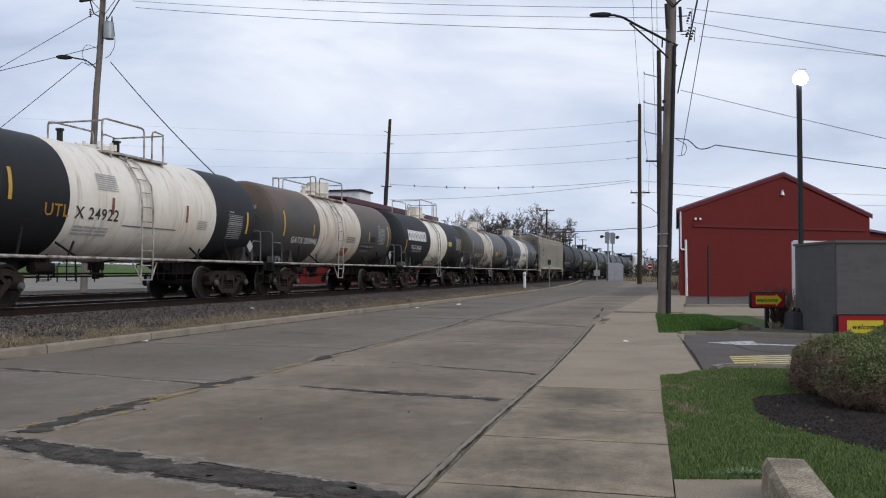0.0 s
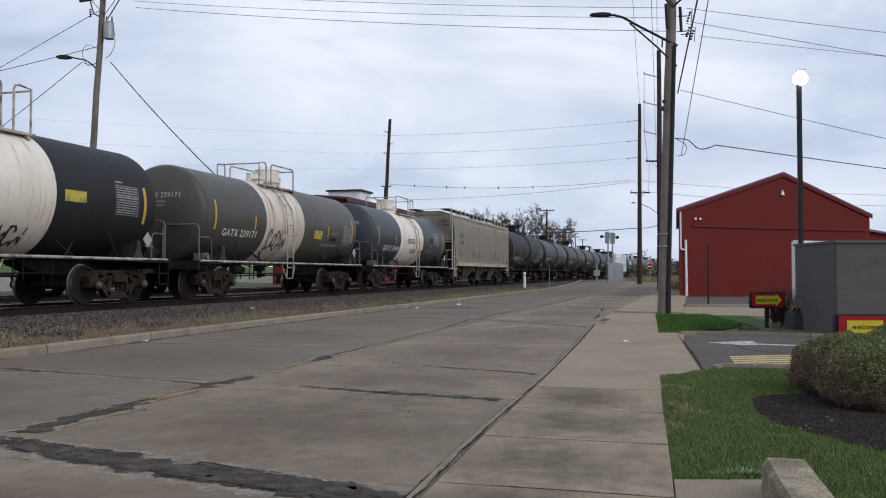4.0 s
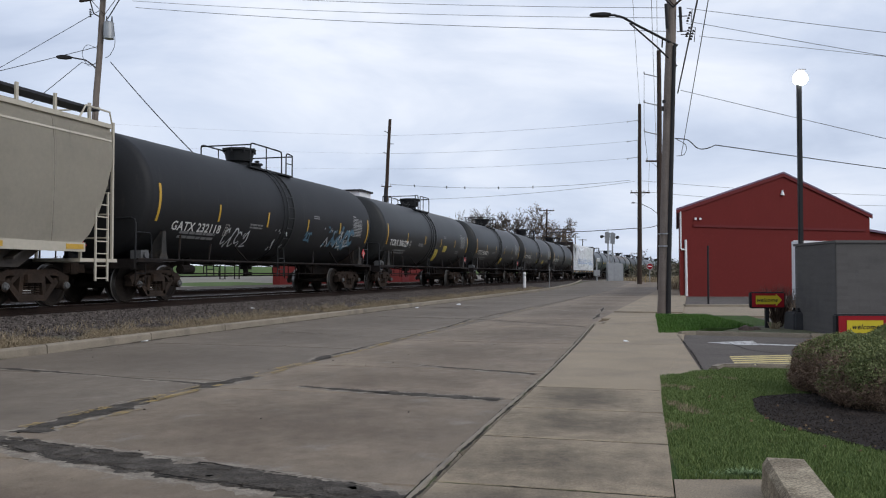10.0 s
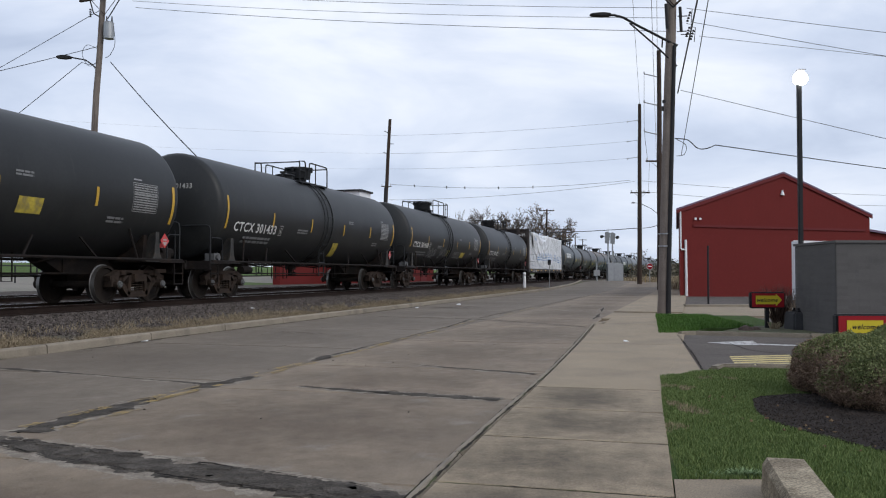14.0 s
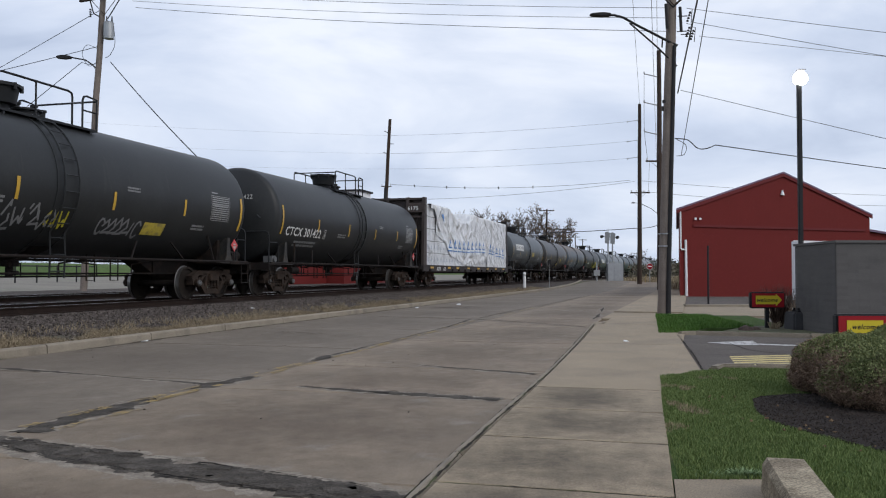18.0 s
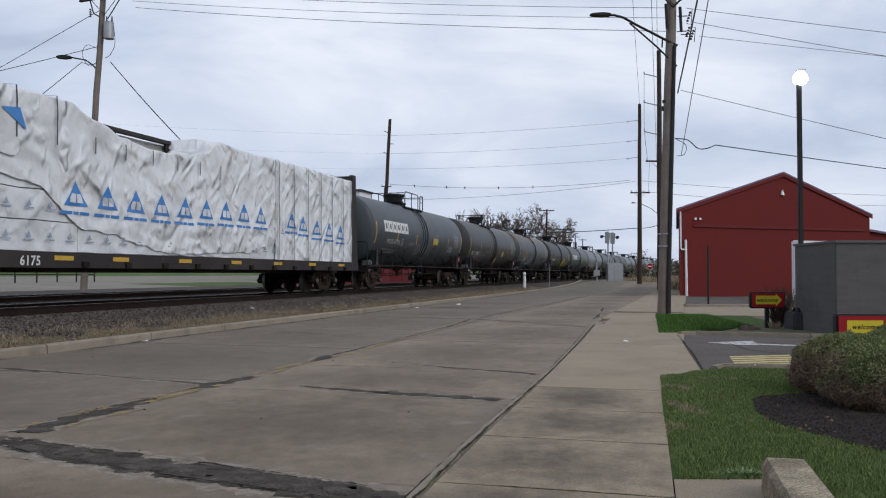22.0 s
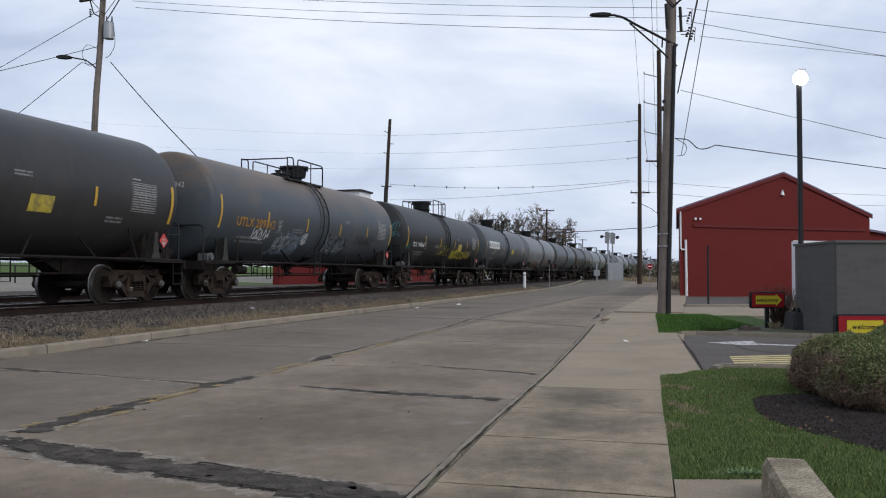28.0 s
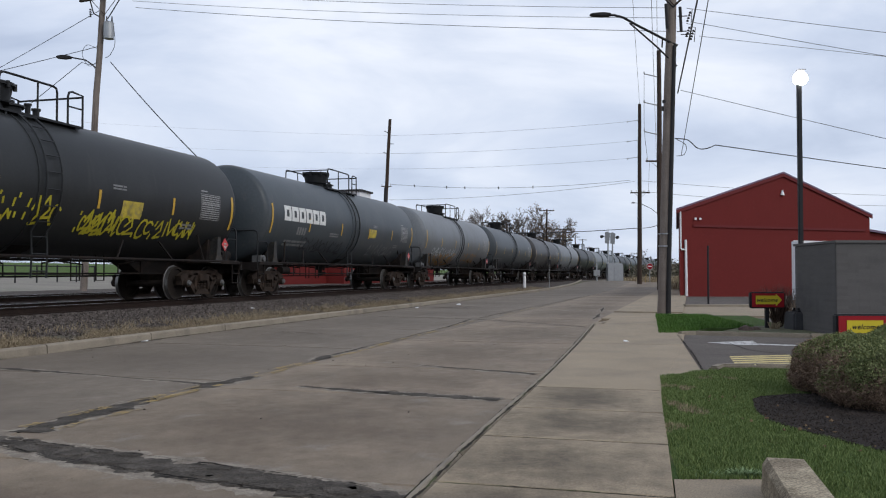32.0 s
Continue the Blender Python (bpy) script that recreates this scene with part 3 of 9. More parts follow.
for a, b in ((22.0, 23.6), (23.6, 25.5), (29.5, 33), (33, 37), (37, 41), (41, 45), (45, 50), (50, 55), (55, 60), (60, 65), (65, 70)):
    bm = bmesh.new()
    slab(bm, a, b, lambda s: near_w(s) - 2.3, lambda s: near_w(s) - (0.05 if s > 28 else 0.35), -0.10, 0.062, gap=0.007)
    part("slab", bm, M_PLAIN, pavement)

for a, b in ((25.5, 27.5), (27.5, 29.5)):
    bm = bmesh.new()
    slab(bm, a, b, lambda s: near_w(s) - 2.5, lambda s: near_w(s) - 0.02, -0.10, 0.022, gap=0.006)
    part("slab", bm, M_PLAIN, pavement)


def flat(name, poly, top, depth, material, label, category, kind="structure", parent=None):
    """A flat piece of ground with a real thickness, from its outline in world metres."""
    bm = bmesh.new()
    prism(bm, poly, top - depth, top, lambda u, v, t: Vector((u, v, t)))
    if parent:
        return part(name, bm, material, parent, label)
    return whole(name, bm, material, label, category, kind=kind)


# small slab beside the pavement, next to the parking block
flat("side_slab", [(1.418, 5.31), (1.99, 5.31), (1.79, 4.3), (1.172, 4.3)], 0.06, 0.15, M_PLAIN, "small concrete slab beside the pavement", "pavement")
# driveway apron and the lane behind it
flat("driveway", [(4.9, 17.95), (3.40, 11.32), (3.8, 11.7), (9.5, 11.55), (30, 11.0), (30, 17.0), (7.45, 17.25), (6.1, 17.75), (5.0, 18.15)], 0.035, 0.2, M_DRIVE,
     "dark asphalt driveway lane", "driveway")
flat("apron", [(2.64, 10.56), (3.37, 11.25), (4.88, 17.95), (4.95, 18.15), (4.55, 18.33), (4.45, 18.3), (3.3, 13.5), (2.55, 10.7)], 0.058, 0.2, M_PLAIN, "pale concrete driveway apron", "driveway")
flat("back_drive", [(6.4, 26.8), (30, 25.5), (60, 24), (60, 33.5), (8.4, 34.5)], 0.02, 0.15, M_PLAIN, "pale concrete drive before the red building", "driveway")
flat("back_yard", [(8.42, 34.6), (60, 33.6), (60, 47), (13.0, 49.5)], 0.016, 0.15, M_DRIVE, "dark asphalt yard before the red building", "driveway")
# crack between the driveway and its apron, and one across the lane
for k, path in enumerate(([(3.40, 11.30), (3.95, 13.6), (4.88, 17.95)], [(5.3, 16.0), (5.15, 14.6), (5.5, 13.4)])):
    rnd = random.Random(90 + k)
    bm = bmesh.new()
    prev = None
    for (xa, ya), (xb, yb) in zip(path, path[1:]):
        for i in range(40):
            u = i / 40
            x, y = xa + (xb - xa) * u + rnd.uniform(-0.012, 0.012), ya + (yb - ya) * u
            h = rnd.uniform(0.006, 0.017)
            row = [bm.verts.new((x - h, y, 0.062 if k == 0 else 0.04)), bm.verts.new((x + h, y, 0.062 if k == 0 else 0.04))]
            if prev:
                bm.faces.new((prev[0], prev[1], row[1], row[0]))
            prev = row
    whole("driveway_crack", bm, M_CRACK, "jagged dark crack in the driveway", "crack", kind="structure")
# parking paint
hatch = thing("parking_marking", pose(0, 0, 0.035), "worn yellow hatched parking paint", "road marking", kind="structure")
bm = bmesh.new()
for k in range(6):
    a0, a1 = k / 6, k / 6 + 0.115
    p = lambda u, v: Vector((4.02 + (5.05 - 4.02) * u + (4.48 - 4.02) * v, 11.75 + 0.25 * u + (13.5 - 11.75) * v, 0.004))
    bm.faces.new([bm.verts.new(q) for q in (p(0, a0), p(1, a0), p(1, a1), p(0, a1))])
part("hatching", bm, M_HATCH, hatch)
bm = bmesh.new()
for k in range(4):
    a0, a1 = k / 6, k / 6 + 0.115
    p = lambda u, v: Vector((5.2 + 1.2 * u + 0.45 * v, 11.9 + 0.25 * u + 1.75 * v, 0.004))
    bm.faces.new([bm.verts.new(q) for q in (p(0, a0), p(1, a0), p(1, a1), p(0, a1))])
part("hatching", bm, M_HATCH, hatch)
bm = bmesh.new()
bm.faces.new([bm.verts.new(q) for q in ((4.94, 16.13, 0.004), (5.30, 15.53, 0.004), (5.67, 15.50, 0.004), (5.80, 15.90, 0.004), (5.93, 16.50, 0.004))])
bm.faces.new([bm.verts.new(q) for q in ((5.68, 15.56, 0.005), (7.2, 14.85, 0.005), (7.3, 15.05, 0.005), (5.79, 15.84, 0.005))])
part("white_arrow", bm, M_LINEWHITE, hatch, "worn white painted arrow")
# lawns
lawn = flat("lawn", [(1.20, 4.45), (1.38, 5.28), (2.03, 5.28), (1.80, 4.0), (9, 3.0), (9.5, 11.3), (4.6, 11.15), (3.75, 11.45), (3.3, 11.15), (2.60, 10.55), (2.04, 8.2), (1.70, 6.75)], 0.055, 0.2, M_TURF,
            "green mown lawn with worn patches", "lawn")
strip = flat("grass_strip", [(4.6, 18.35), (5.15, 18.4), (6.1, 19.9), (8.2, 20.2), (9.2, 26.0), (6.5, 26.3)], 0.06, 0.2, M_TURF, "narrow green grass strip by the driveway", "lawn")
kerb2 = thing("driveway_kerb", pose(0, 0, 0), "concrete kerb round the driveway island", "kerb", kind="structure")
for pts in ([(4.98, 18.1), (5.35, 18.28), (6.15, 17.95), (7.45, 17.45), (9.3, 17.3), (14, 17.1)], [(3.55, 11.3), (3.75, 11.62), (4.2, 11.6), (9.5, 11.45)]):
    for p, q in zip(pts, pts[1:]):
        bm = bmesh.new()
        d = (Vector(q) - Vector(p)).normalized()
        n = Vector((-d.y, d.x)) * 0.06
        a, b = Vector(p), Vector(q)
        prism(bm, [tuple(a - n), tuple(b - n), tuple(b + n), tuple(a + n)], -0.1, 0.11, lambda u, v, t: Vector((u, v, t)))
        bmesh.ops.bevel(bm, geom=[e for e in bm.edges if min(v.co.z for v in e.verts) > 0.08], offset=0.02, segments=2, affect="EDGES")
        part("kerb_stone", bm, M_KERB, kerb2)

# the two tracks
rail_bed = thing("railway_track", pose(0, 0, 0), "double railway track on dark ballast", "track", kind="structure")
PROF = [(-0.07, 0), (-0.07, 0.012), (-0.012, 0.03), (-0.012, 0.125), (-0.036, 0.14), (-0.036, 0.168), (0.036, 0.168), (0.036, 0.14), (0.012, 0.125), (0.012, 0.03), (0.07, 0.012), (0.07, 0)]
stations = [-3000, -600, -200, -60, 0, 30, 60, 90] + list(range(100, 620, 20))
for wt0 in (0.0, 6.36):
    for side in (-0.7535, 0.7535):
        bm = bmesh.new()
        rows = [[bm.verts.new(track(s, wt0 + side + p, RAIL_Z - 0.168 + z)[0]) for p, z in PROF] for s in stations]
        for a, b in zip(rows, rows[1:]):
            for i in range(len(PROF)):
                f = bm.faces.new((a[i], a[(i + 1) % len(PROF)], b[(i + 1) % len(PROF)], b[i]))
                f.material_index = 1 if i == 5 else 0
        part("rail", bm, [M_RAILSIDE, M_RAILTOP], rail_bed, "rusty steel rail with a polished head")
tie = bmesh.new()
box(tie, -0.115, 0.115, -1.3, 1.3, -0.1, 0.035)
tie_mesh = mesh_of(tie, "tie", M_TIE)
for wt0 in (0.0, 6.36):
    for k in range(100):
        ob = new("tie", tie_mesh)
        ob.parent = rail_bed
        p, a = track(-4 + k * 0.53, wt0, RAIL_Z - 0.168 - 0.038)
        ob.matrix_basis = Matrix.Translation(p) @ Matrix.Rotation(math.pi / 2 - TH + a, 4, "Z")

# ---- the train ----
M_UNDER = mat("grimy_underframe", (0.016, 0.013, 0.012), 0.75, 0.1, var=0.3, scale=3, fine=25, second=(0.030, 0.021, 0.016), second_at=(0.5, 0.7), second_scale=2.5, spec=0.12)
M_TRUCK = mat("rusty_cast_truck", (0.034, 0.025, 0.020), 0.85, 0.0, var=0.3, scale=4, fine=30, second=(0.052, 0.033, 0.023), second_at=(0.5, 0.7), second_scale=3, bump=0.003, spec=0.12)
M_WHEEL = mat("dark_wheel", (0.025, 0.020, 0.017), 0.85, 0.1, var=0.2, scale=5, fine=40, spec=0.12)
M_TREAD = mat("bright_wheel_rim", (0.20, 0.19, 0.18), 0.4, 0.8, var=0.15)


def tank_paint(name, base, dirt, streak, rough=0.42, amount=(0.5, 0.72)):
    return mat(name, base, rough, var=0.10, scale=0.6, fine=14, second=dirt, second_at=amount, second_scale=0.55, stretch=(1, 1, 0.5),
               third=streak, third_at=(0.60, 0.80), third_scale=1.6, third_stretch=(3.5, 1, 0.35), spec=0.28)


P_BLACK = tank_paint("black_tank_paint", (0.013, 0.0135, 0.015), (0.019, 0.019, 0.020), (0.030, 0.028, 0.026), 0.58)
P_CHAR = tank_paint("charcoal_tank_paint", (0.0185, 0.0195, 0.0200), (0.0265, 0.0272, 0.0272), (0.038, 0.036, 0.033), 0.46)
P_SLATE = tank_paint("slate_tank_paint", (0.046, 0.055, 0.062), (0.066, 0.071, 0.074), (0.092, 0.088, 0.082))
P_NAVY = tank_paint("blue_grey_tank_paint", (0.040, 0.047, 0.057), (0.056, 0.062, 0.068), (0.075, 0.072, 0.068))
P_OLIVE = tank_paint("faded_olive_tank_paint", (0.064, 0.060, 0.050), (0.084, 0.075, 0.060), (0.105, 0.080, 0.056))
P_SOOT = tank_paint("sooty_brown_tank_paint", (0.034, 0.033, 0.034), (0.048, 0.043, 0.040), (0.072, 0.055, 0.042))
P_BROWN = mat("rusty_grey_tank_paint", (0.058, 0.055, 0.052), 0.5, var=0.08, scale=0.6, fine=14, second=(0.070, 0.055, 0.042), second_at=(0.48, 0.70), second_scale=0.6, third=(0.095, 0.064, 0.044), third_at=(0.60, 0.80), third_scale=1.6, third_stretch=(3.5, 1, 0.35), spec=0.28, crown=((0.115, 0.075, 0.050), 2.5, 3.7))
P_RUSTGREY = mat("rust_topped_slate_paint", (0.056, 0.066, 0.076), 0.46, var=0.08, scale=0.6, fine=14, second=(0.075, 0.078, 0.080), second_at=(0.5, 0.72), second_scale=0.55, third=(0.11, 0.078, 0.052), third_at=(0.62, 0.80), third_scale=1.6, third_stretch=(3.5, 1, 0.35), spec=0.28, crown=((0.135, 0.095, 0.066), 3.0, 4.4))
P_PALE = tank_paint("pale_grey_tank_paint", (0.135, 0.145, 0.155), (0.10, 0.10, 0.10), (0.08, 0.075, 0.07))
P_WHITE = mat("stained_cream_tank_paint", (0.74, 0.685, 0.605), 0.45, var=0.04, scale=0.7, fine=6, second=(0.60, 0.52, 0.42), second_at=(0.46, 0.72), second_scale=0.6, stretch=(1, 1, 0.5),
              third=(0.33, 0.235, 0.155), third_at=(0.55, 0.76), third_scale=1.5, third_stretch=(3.8, 1, 0.22), spec=0.3)
P_RUSTWHITE = mat("rust_streaked_white_tank_paint", (0.66, 0.60, 0.52), 0.5, var=0.06, scale=0.7, fine=6, second=(0.47, 0.385, 0.295), second_at=(0.42, 0.66), second_scale=0.7, stretch=(1, 1, 0.5),
                  third=(0.25, 0.165, 0.105), third_at=(0.53, 0.70), third_scale=1.4, third_stretch=(3.6, 1, 0.18), spec=0.3)
P_HOPPER = mat("warm_grey_hopper_paint", (0.485, 0.442, 0.362), 0.62, var=0.05, scale=0.6, fine=10, second=(0.40, 0.365, 0.30), second_at=(0.45, 0.7), second_scale=0.5, third=(0.27, 0.24, 0.195), third_at=(0.62, 0.78), third_scale=1.2, third_stretch=(3.5, 1, 0.16), spec=0.3)
# grime of ends and seams, darker still to paint in the ends' shade
P_HOPEND = mat("grimy_shaded_hopper_paint", (0.27, 0.245, 0.205), 0.7, var=0.10, scale=0.8, fine=10, second=(0.18, 0.155, 0.125), second_at=(0.42, 0.62), second_scale=1.0, third=(0.10, 0.082, 0.066), third_at=(0.58, 0.74), third_scale=1.6, third_stretch=(3, 3, 0.2), spec=0.2)
# dark brown of hatches, gates and plates; doubles as painted shade on bay slopes
P_HOPDARK = mat("dark_hopper_brown_and_shade", (0.050, 0.040, 0.032), 0.7, var=0.2, scale=1, fine=14, second=(0.06, 0.05, 0.045), second_scale=1.2)
P_BULK = tank_paint("brown_black_bulkhead_paint", (0.027, 0.022, 0.021), (0.042, 0.033, 0.029), (0.065, 0.047, 0.039), 0.7)
# bulkhead brown with light painted in: a lighter, rust-streaked copy of P_BULK
P_BULKEND = tank_paint("lit_rusty_brown_bulkhead_paint", (0.050, 0.040, 0.037), (0.072, 0.054, 0.046), (0.10, 0.068, 0.053), 0.65)
P_STRIPE = mat("yellow_reflective_stripe", (0.50, 0.30, 0.03), 0.45, var=0.12, scale=3, fine=30, second=(0.40, 0.25, 0.05), second_scale=3)
P_RUSTSTRIPE = mat("rust_red_stripe", (0.22, 0.085, 0.045), 0.6, var=0.12)
P_DECALY = mat("yellow_decal", (0.48, 0.37, 0.05), 0.5, var=0.2, scale=4, fine=20, second=(0.26, 0.21, 0.07), second_at=(0.5, 0.62), second_scale=5)
P_MARK = mat("white_lettering", (0.62, 0.62, 0.60), 0.55, var=0.12, scale=4, fine=30)
P_DIM = mat("dim_lettering", (0.17, 0.17, 0.17), 0.6, var=0.15)
P_FAINT = mat("faint_lettering", (0.36, 0.35, 0.33), 0.6, var=0.15)
# bay grime with the shade under the car painted into it
P_BAY = tank_paint("dirty_shaded_bay_paint", (0.125, 0.106, 0.083), (0.070, 0.058, 0.046), (0.035, 0.029, 0.024), 0.8, (0.40, 0.60))
P_MARKB = mat("black_lettering", (0.03, 0.03, 0.032), 0.55, var=0.12)
P_MARKO = mat("orange_lettering", (0.40, 0.19, 0.02), 0.6, var=0.15, second=(0.10, 0.09, 0.08), second_scale=4)
P_PLACRED = mat("placard_red", (0.50, 0.05, 0.05), 0.5, var=0.1)
P_PLACW = mat("placard_white", (0.36, 0.34, 0.32), 0.5, var=0.1)
P_GRAFY = mat("yellow_graffiti", (0.42, 0.36, 0.02), 0.6, var=0.1)
P_GRAFW = mat("white_graffiti", (0.45, 0.47, 0.48), 0.6, var=0.1)
P_GRAFB = mat("blue_graffiti", (0.07, 0.15, 0.21), 0.6, var=0.2)
P_GRAFS = mat("grey_blue_graffiti", (0.13, 0.17, 0.21), 0.6, var=0.25)
P_GRAFT = mat("teal_graffiti", (0.022, 0.085, 0.095), 0.6, var=0.2)
P_GRAFK = mat("black_graffiti", (0.02, 0.02, 0.022), 0.6, var=0.2)
P_GRAFO = mat("orange_graffiti", (0.33, 0.17, 0.04), 0.6, var=0.2)
P_HANDW = mat("grimy_white_rail_paint", (0.40, 0.37, 0.33), 0.6, var=0.15, second=(0.15, 0.115, 0.09), second_at=(0.45, 0.62), second_scale=5)
P_PANEL = mat("pale_stencil_panel", (0.27, 0.27, 0.265), 0.6, var=0.15)
M_PLATE = mat("grimy_steel_plate", (0.040, 0.038, 0.036), 0.7, var=0.25, scale=3, fine=25, second=(0.060, 0.046, 0.036), second_at=(0.5, 0.68), second_scale=3, spec=0.2)
M_VALVE = mat("grey_cast_valve", (0.11, 0.11, 0.11), 0.6, 0.2, var=0.25, scale=6, fine=30)
P_HANDG = mat("grey_rail_paint", (0.10, 0.10, 0.105), 0.55, var=0.15)

SHARED = {}


def shared(key, material, make, smooth=None):
    """One mesh for all the parts that are alike."""
    k = (key, material if not isinstance(material, list) else tuple(material))
    if k not in SHARED:
        bm = bmesh.new()
        make(bm)
        SHARED[k] = mesh_of(bm, key[0] if isinstance(key, tuple) else key, material, smooth)
    return SHARED[k]


def fit(name, parent, mesh, m=None, label=""):
    ob = new(name, mesh)
    ob.parent = parent
    if m is not None:
        ob.matrix_basis = m
    if label:
        ob["label"] = label
    return ob


def make_wheelset(bm):
    for sgn in (-1, 1):
        y = sgn * 0.7535
        prof = [(0.0, 0.12), (0.10, 0.12), (0.13, 0.05), (0.30, 0.02), (0.385, 0.03), (0.40, 0.07), (0.457, 0.07), (0.462, -0.035), (0.49, -0.045), (0.487, -0.07), (0.40, -0.07), (0.385, -0.03), (0.12, -0.03), (0.10, -0.07), (0.0, -0.07)]
        n = 28
        rows = []
        for k in range(n):
            a = 2 * math.pi * k / n
            rows.append([bm.verts.new((r * math.cos(a), y + sgn * d, r * math.sin(a))) for r, d in prof[1:-1]])
        for k in range(n):
            p, q = rows[k], rows[(k + 1) % n]
            for i in range(len(p) - 1):
                f = bm.faces.new((p[i], p[i + 1], q[i + 1], q[i]))
                f.material_index = 1 if i in (5, 6) else 0
        bm.faces.new([r[0] for r in rows])
        bm.faces.new([r[-1] for r in rows])
    disc(bm, (0, -1.05, 0), (0, 1, 0), 0.085, 2.1, 12)
    # bolt heads on the hub, so that the turning shows
    for sgn in (-1, 1):
        for k in range(3):
            a = 2 * math.pi * k / 3
            disc(bm, (0.055 * math.cos(a), sgn * 1.04, 0.055 * math.sin(a)), (0, sgn, 0), 0.014, 0.03, 6)


def make_sideframe(bm):
    def bar(pts, wide):
        for (x0, z0), (x1, z1) in zip(pts, pts[1:]):
            d = Vector((x1 - x0, z1 - z0)).normalized()
            n = Vector((-d.y, d.x)) * wide / 2
            e = d * 0.02
            poly = [(x0 - e.x - n.x, z0 - e.y - n.y), (x1 + e.x - n.x, z1 + e.y - n.y), (x1 + e.x + n.x, z1 + e.y + n.y), (x0 - e.x + n.x, z0 - e.y + n.y)]
            prism(bm, poly, -0.09, 0.09, lambda u, v, t: Vector((u, t, v)))
    bar([(-1.08, 0.60), (-0.70, 0.74), (0.70, 0.74), (1.08, 0.60)], 0.13)
    bar([(-0.72, 0.56), (-0.36, 0.20), (0.36, 0.20), (0.72, 0.56)], 0.13)
    bar([(-0.36, 0.22), (-0.30, 0.72)], 0.11)
    bar([(0.36, 0.22), (0.30, 0.72)], 0.11)
    bar([(-0.62, 0.52), (-0.40, 0.70)], 0.09)
    bar([(0.62, 0.52), (0.40, 0.70)], 0.09)
    for sgn in (-1, 1):
        prism(bm, [(sgn * 0.78, 0.40), (sgn * 0.78, 0.66), (sgn * 1.06, 0.64), (sgn * 1.06, 0.40)], -0.1, 0.1, lambda u, v, t: Vector((u, t, v)))
        disc(bm, (sgn * 0.89, -0.10, 0.46), (0, -1, 0), 0.115, 0.10, 14)
        disc(bm, (sgn * 0.89, -0.20, 0.46), (0, -1, 0), 0.06, 0.03, 10)
    box(bm, -0.24, 0.24, -0.17, 0.1, 0.52, 0.70)
    for x in (-0.17, 0.0, 0.17):
        for k in range(5):
            disc(bm, (x, -0.02, 0.27 + k * 0.052), (0, 0, 1), 0.072, 0.028, 10)


def make_bolster(bm):
    box(bm, -0.22, 0.22, -0.95, 0.95, 0.48, 0.76)
    box(bm, -0.18, 0.18, -0.5, 0.5, 0.36, 0.5)
    for x in (-0.42, 0.42):
        box(bm, x - 0.06, x + 0.06, -0.85, 0.85, 0.36, 0.50)
    disc(bm, (0, 0, 0.74), (0, 0, 1), 0.25, 0.12, 14)


def make_cap(bm):
    disc(bm, (0, 0.0, 0), (0, -1, 0), 0.085, 0.05, 14, 0.07)
    for k in range(3):
        a = 2.09 * k
        disc(bm, (0.045 * math.cos(a), -0.05, 0.045 * math.sin(a)), (0, -1, 0), 0.016, 0.02, 6)


WHEELSETS = []


def add_truck(car, x):
    t = fit("truck", car, shared("truck", M_TRUCK, make_bolster), pose(x, 0, 0), "rusty cast-steel truck bolster and frame")
    for sgn in (-1, 1):
        fit("sideframe", t, shared("sideframe", M_TRUCK, make_sideframe), pose(0, sgn * 1.0, 0, 0, 0, 0 if sgn < 0 else 180))
        ws = fit("wheelset", t, shared("wheelset", [M_WHEEL, M_TREAD], make_wheelset, 40), pose(sgn * 0.89, 0, 0.457), "dark steel wheels on an axle")
        WHEELSETS.append((car, ws, sgn * 0.89))
        for end in (-1, 1):
            fit("bearing_cap", t, shared("bearing_cap", M_VALVE, make_cap, 30), pose(sgn * 0.89, end * 1.19, 0.46, 0, 0, 0 if end < 0 else 180), "grey roller bearing cap")
    return t


def revolve(bm, prof, zc, n=40, mats=None):
    """A barrel lying along x from (x, r) rows; mats: a material index for each gap between rows."""
    rings = []
    for x, r in prof:
        if r < 1e-4:
            rings.append([bm.verts.new((x, 0, zc))])
        else:
            rings.append([bm.verts.new((x, r * math.sin(2 * math.pi * k / n), zc + r * math.cos(2 * math.pi * k / n))) for k in range(n)])
    for i, (a, b) in enumerate(zip(rings, rings[1:])):
        for k in range(n):
            k2 = (k + 1) % n
            vs = [a[0], b[k], b[k2]] if len(a) == 1 else [a[k], a[k2], b[0]] if len(b) == 1 else [a[k], a[k2], b[k2], b[k]]
            f = bm.faces.new(vs)
            if mats:
                f.material_index = mats[i]


KNUCKLE, TURN = 0.26, radians(62)     # the tanks' dished heads: a tight knuckle, then a shallow crown


def head_shape(r):
    """Radius where the crown begins, the crown's own radius, and the whole depth of a head."""
    edge = r - KNUCKLE * (1 - math.cos(TURN))
    crown = edge / math.cos(TURN)
    return edge, crown, KNUCKLE * math.sin(TURN) + crown * (1 - math.sin(TURN))


def on_head(y, z, half, r, zc, lift=0.012):
    """The place on the front head's crown at y and height z."""
    edge, crown, deep = head_shape(r)
    rho = min(math.hypot(y, z - zc), edge)
    return Vector((-half + crown - math.sqrt(crown * crown - rho * rho) - lift, y, z))


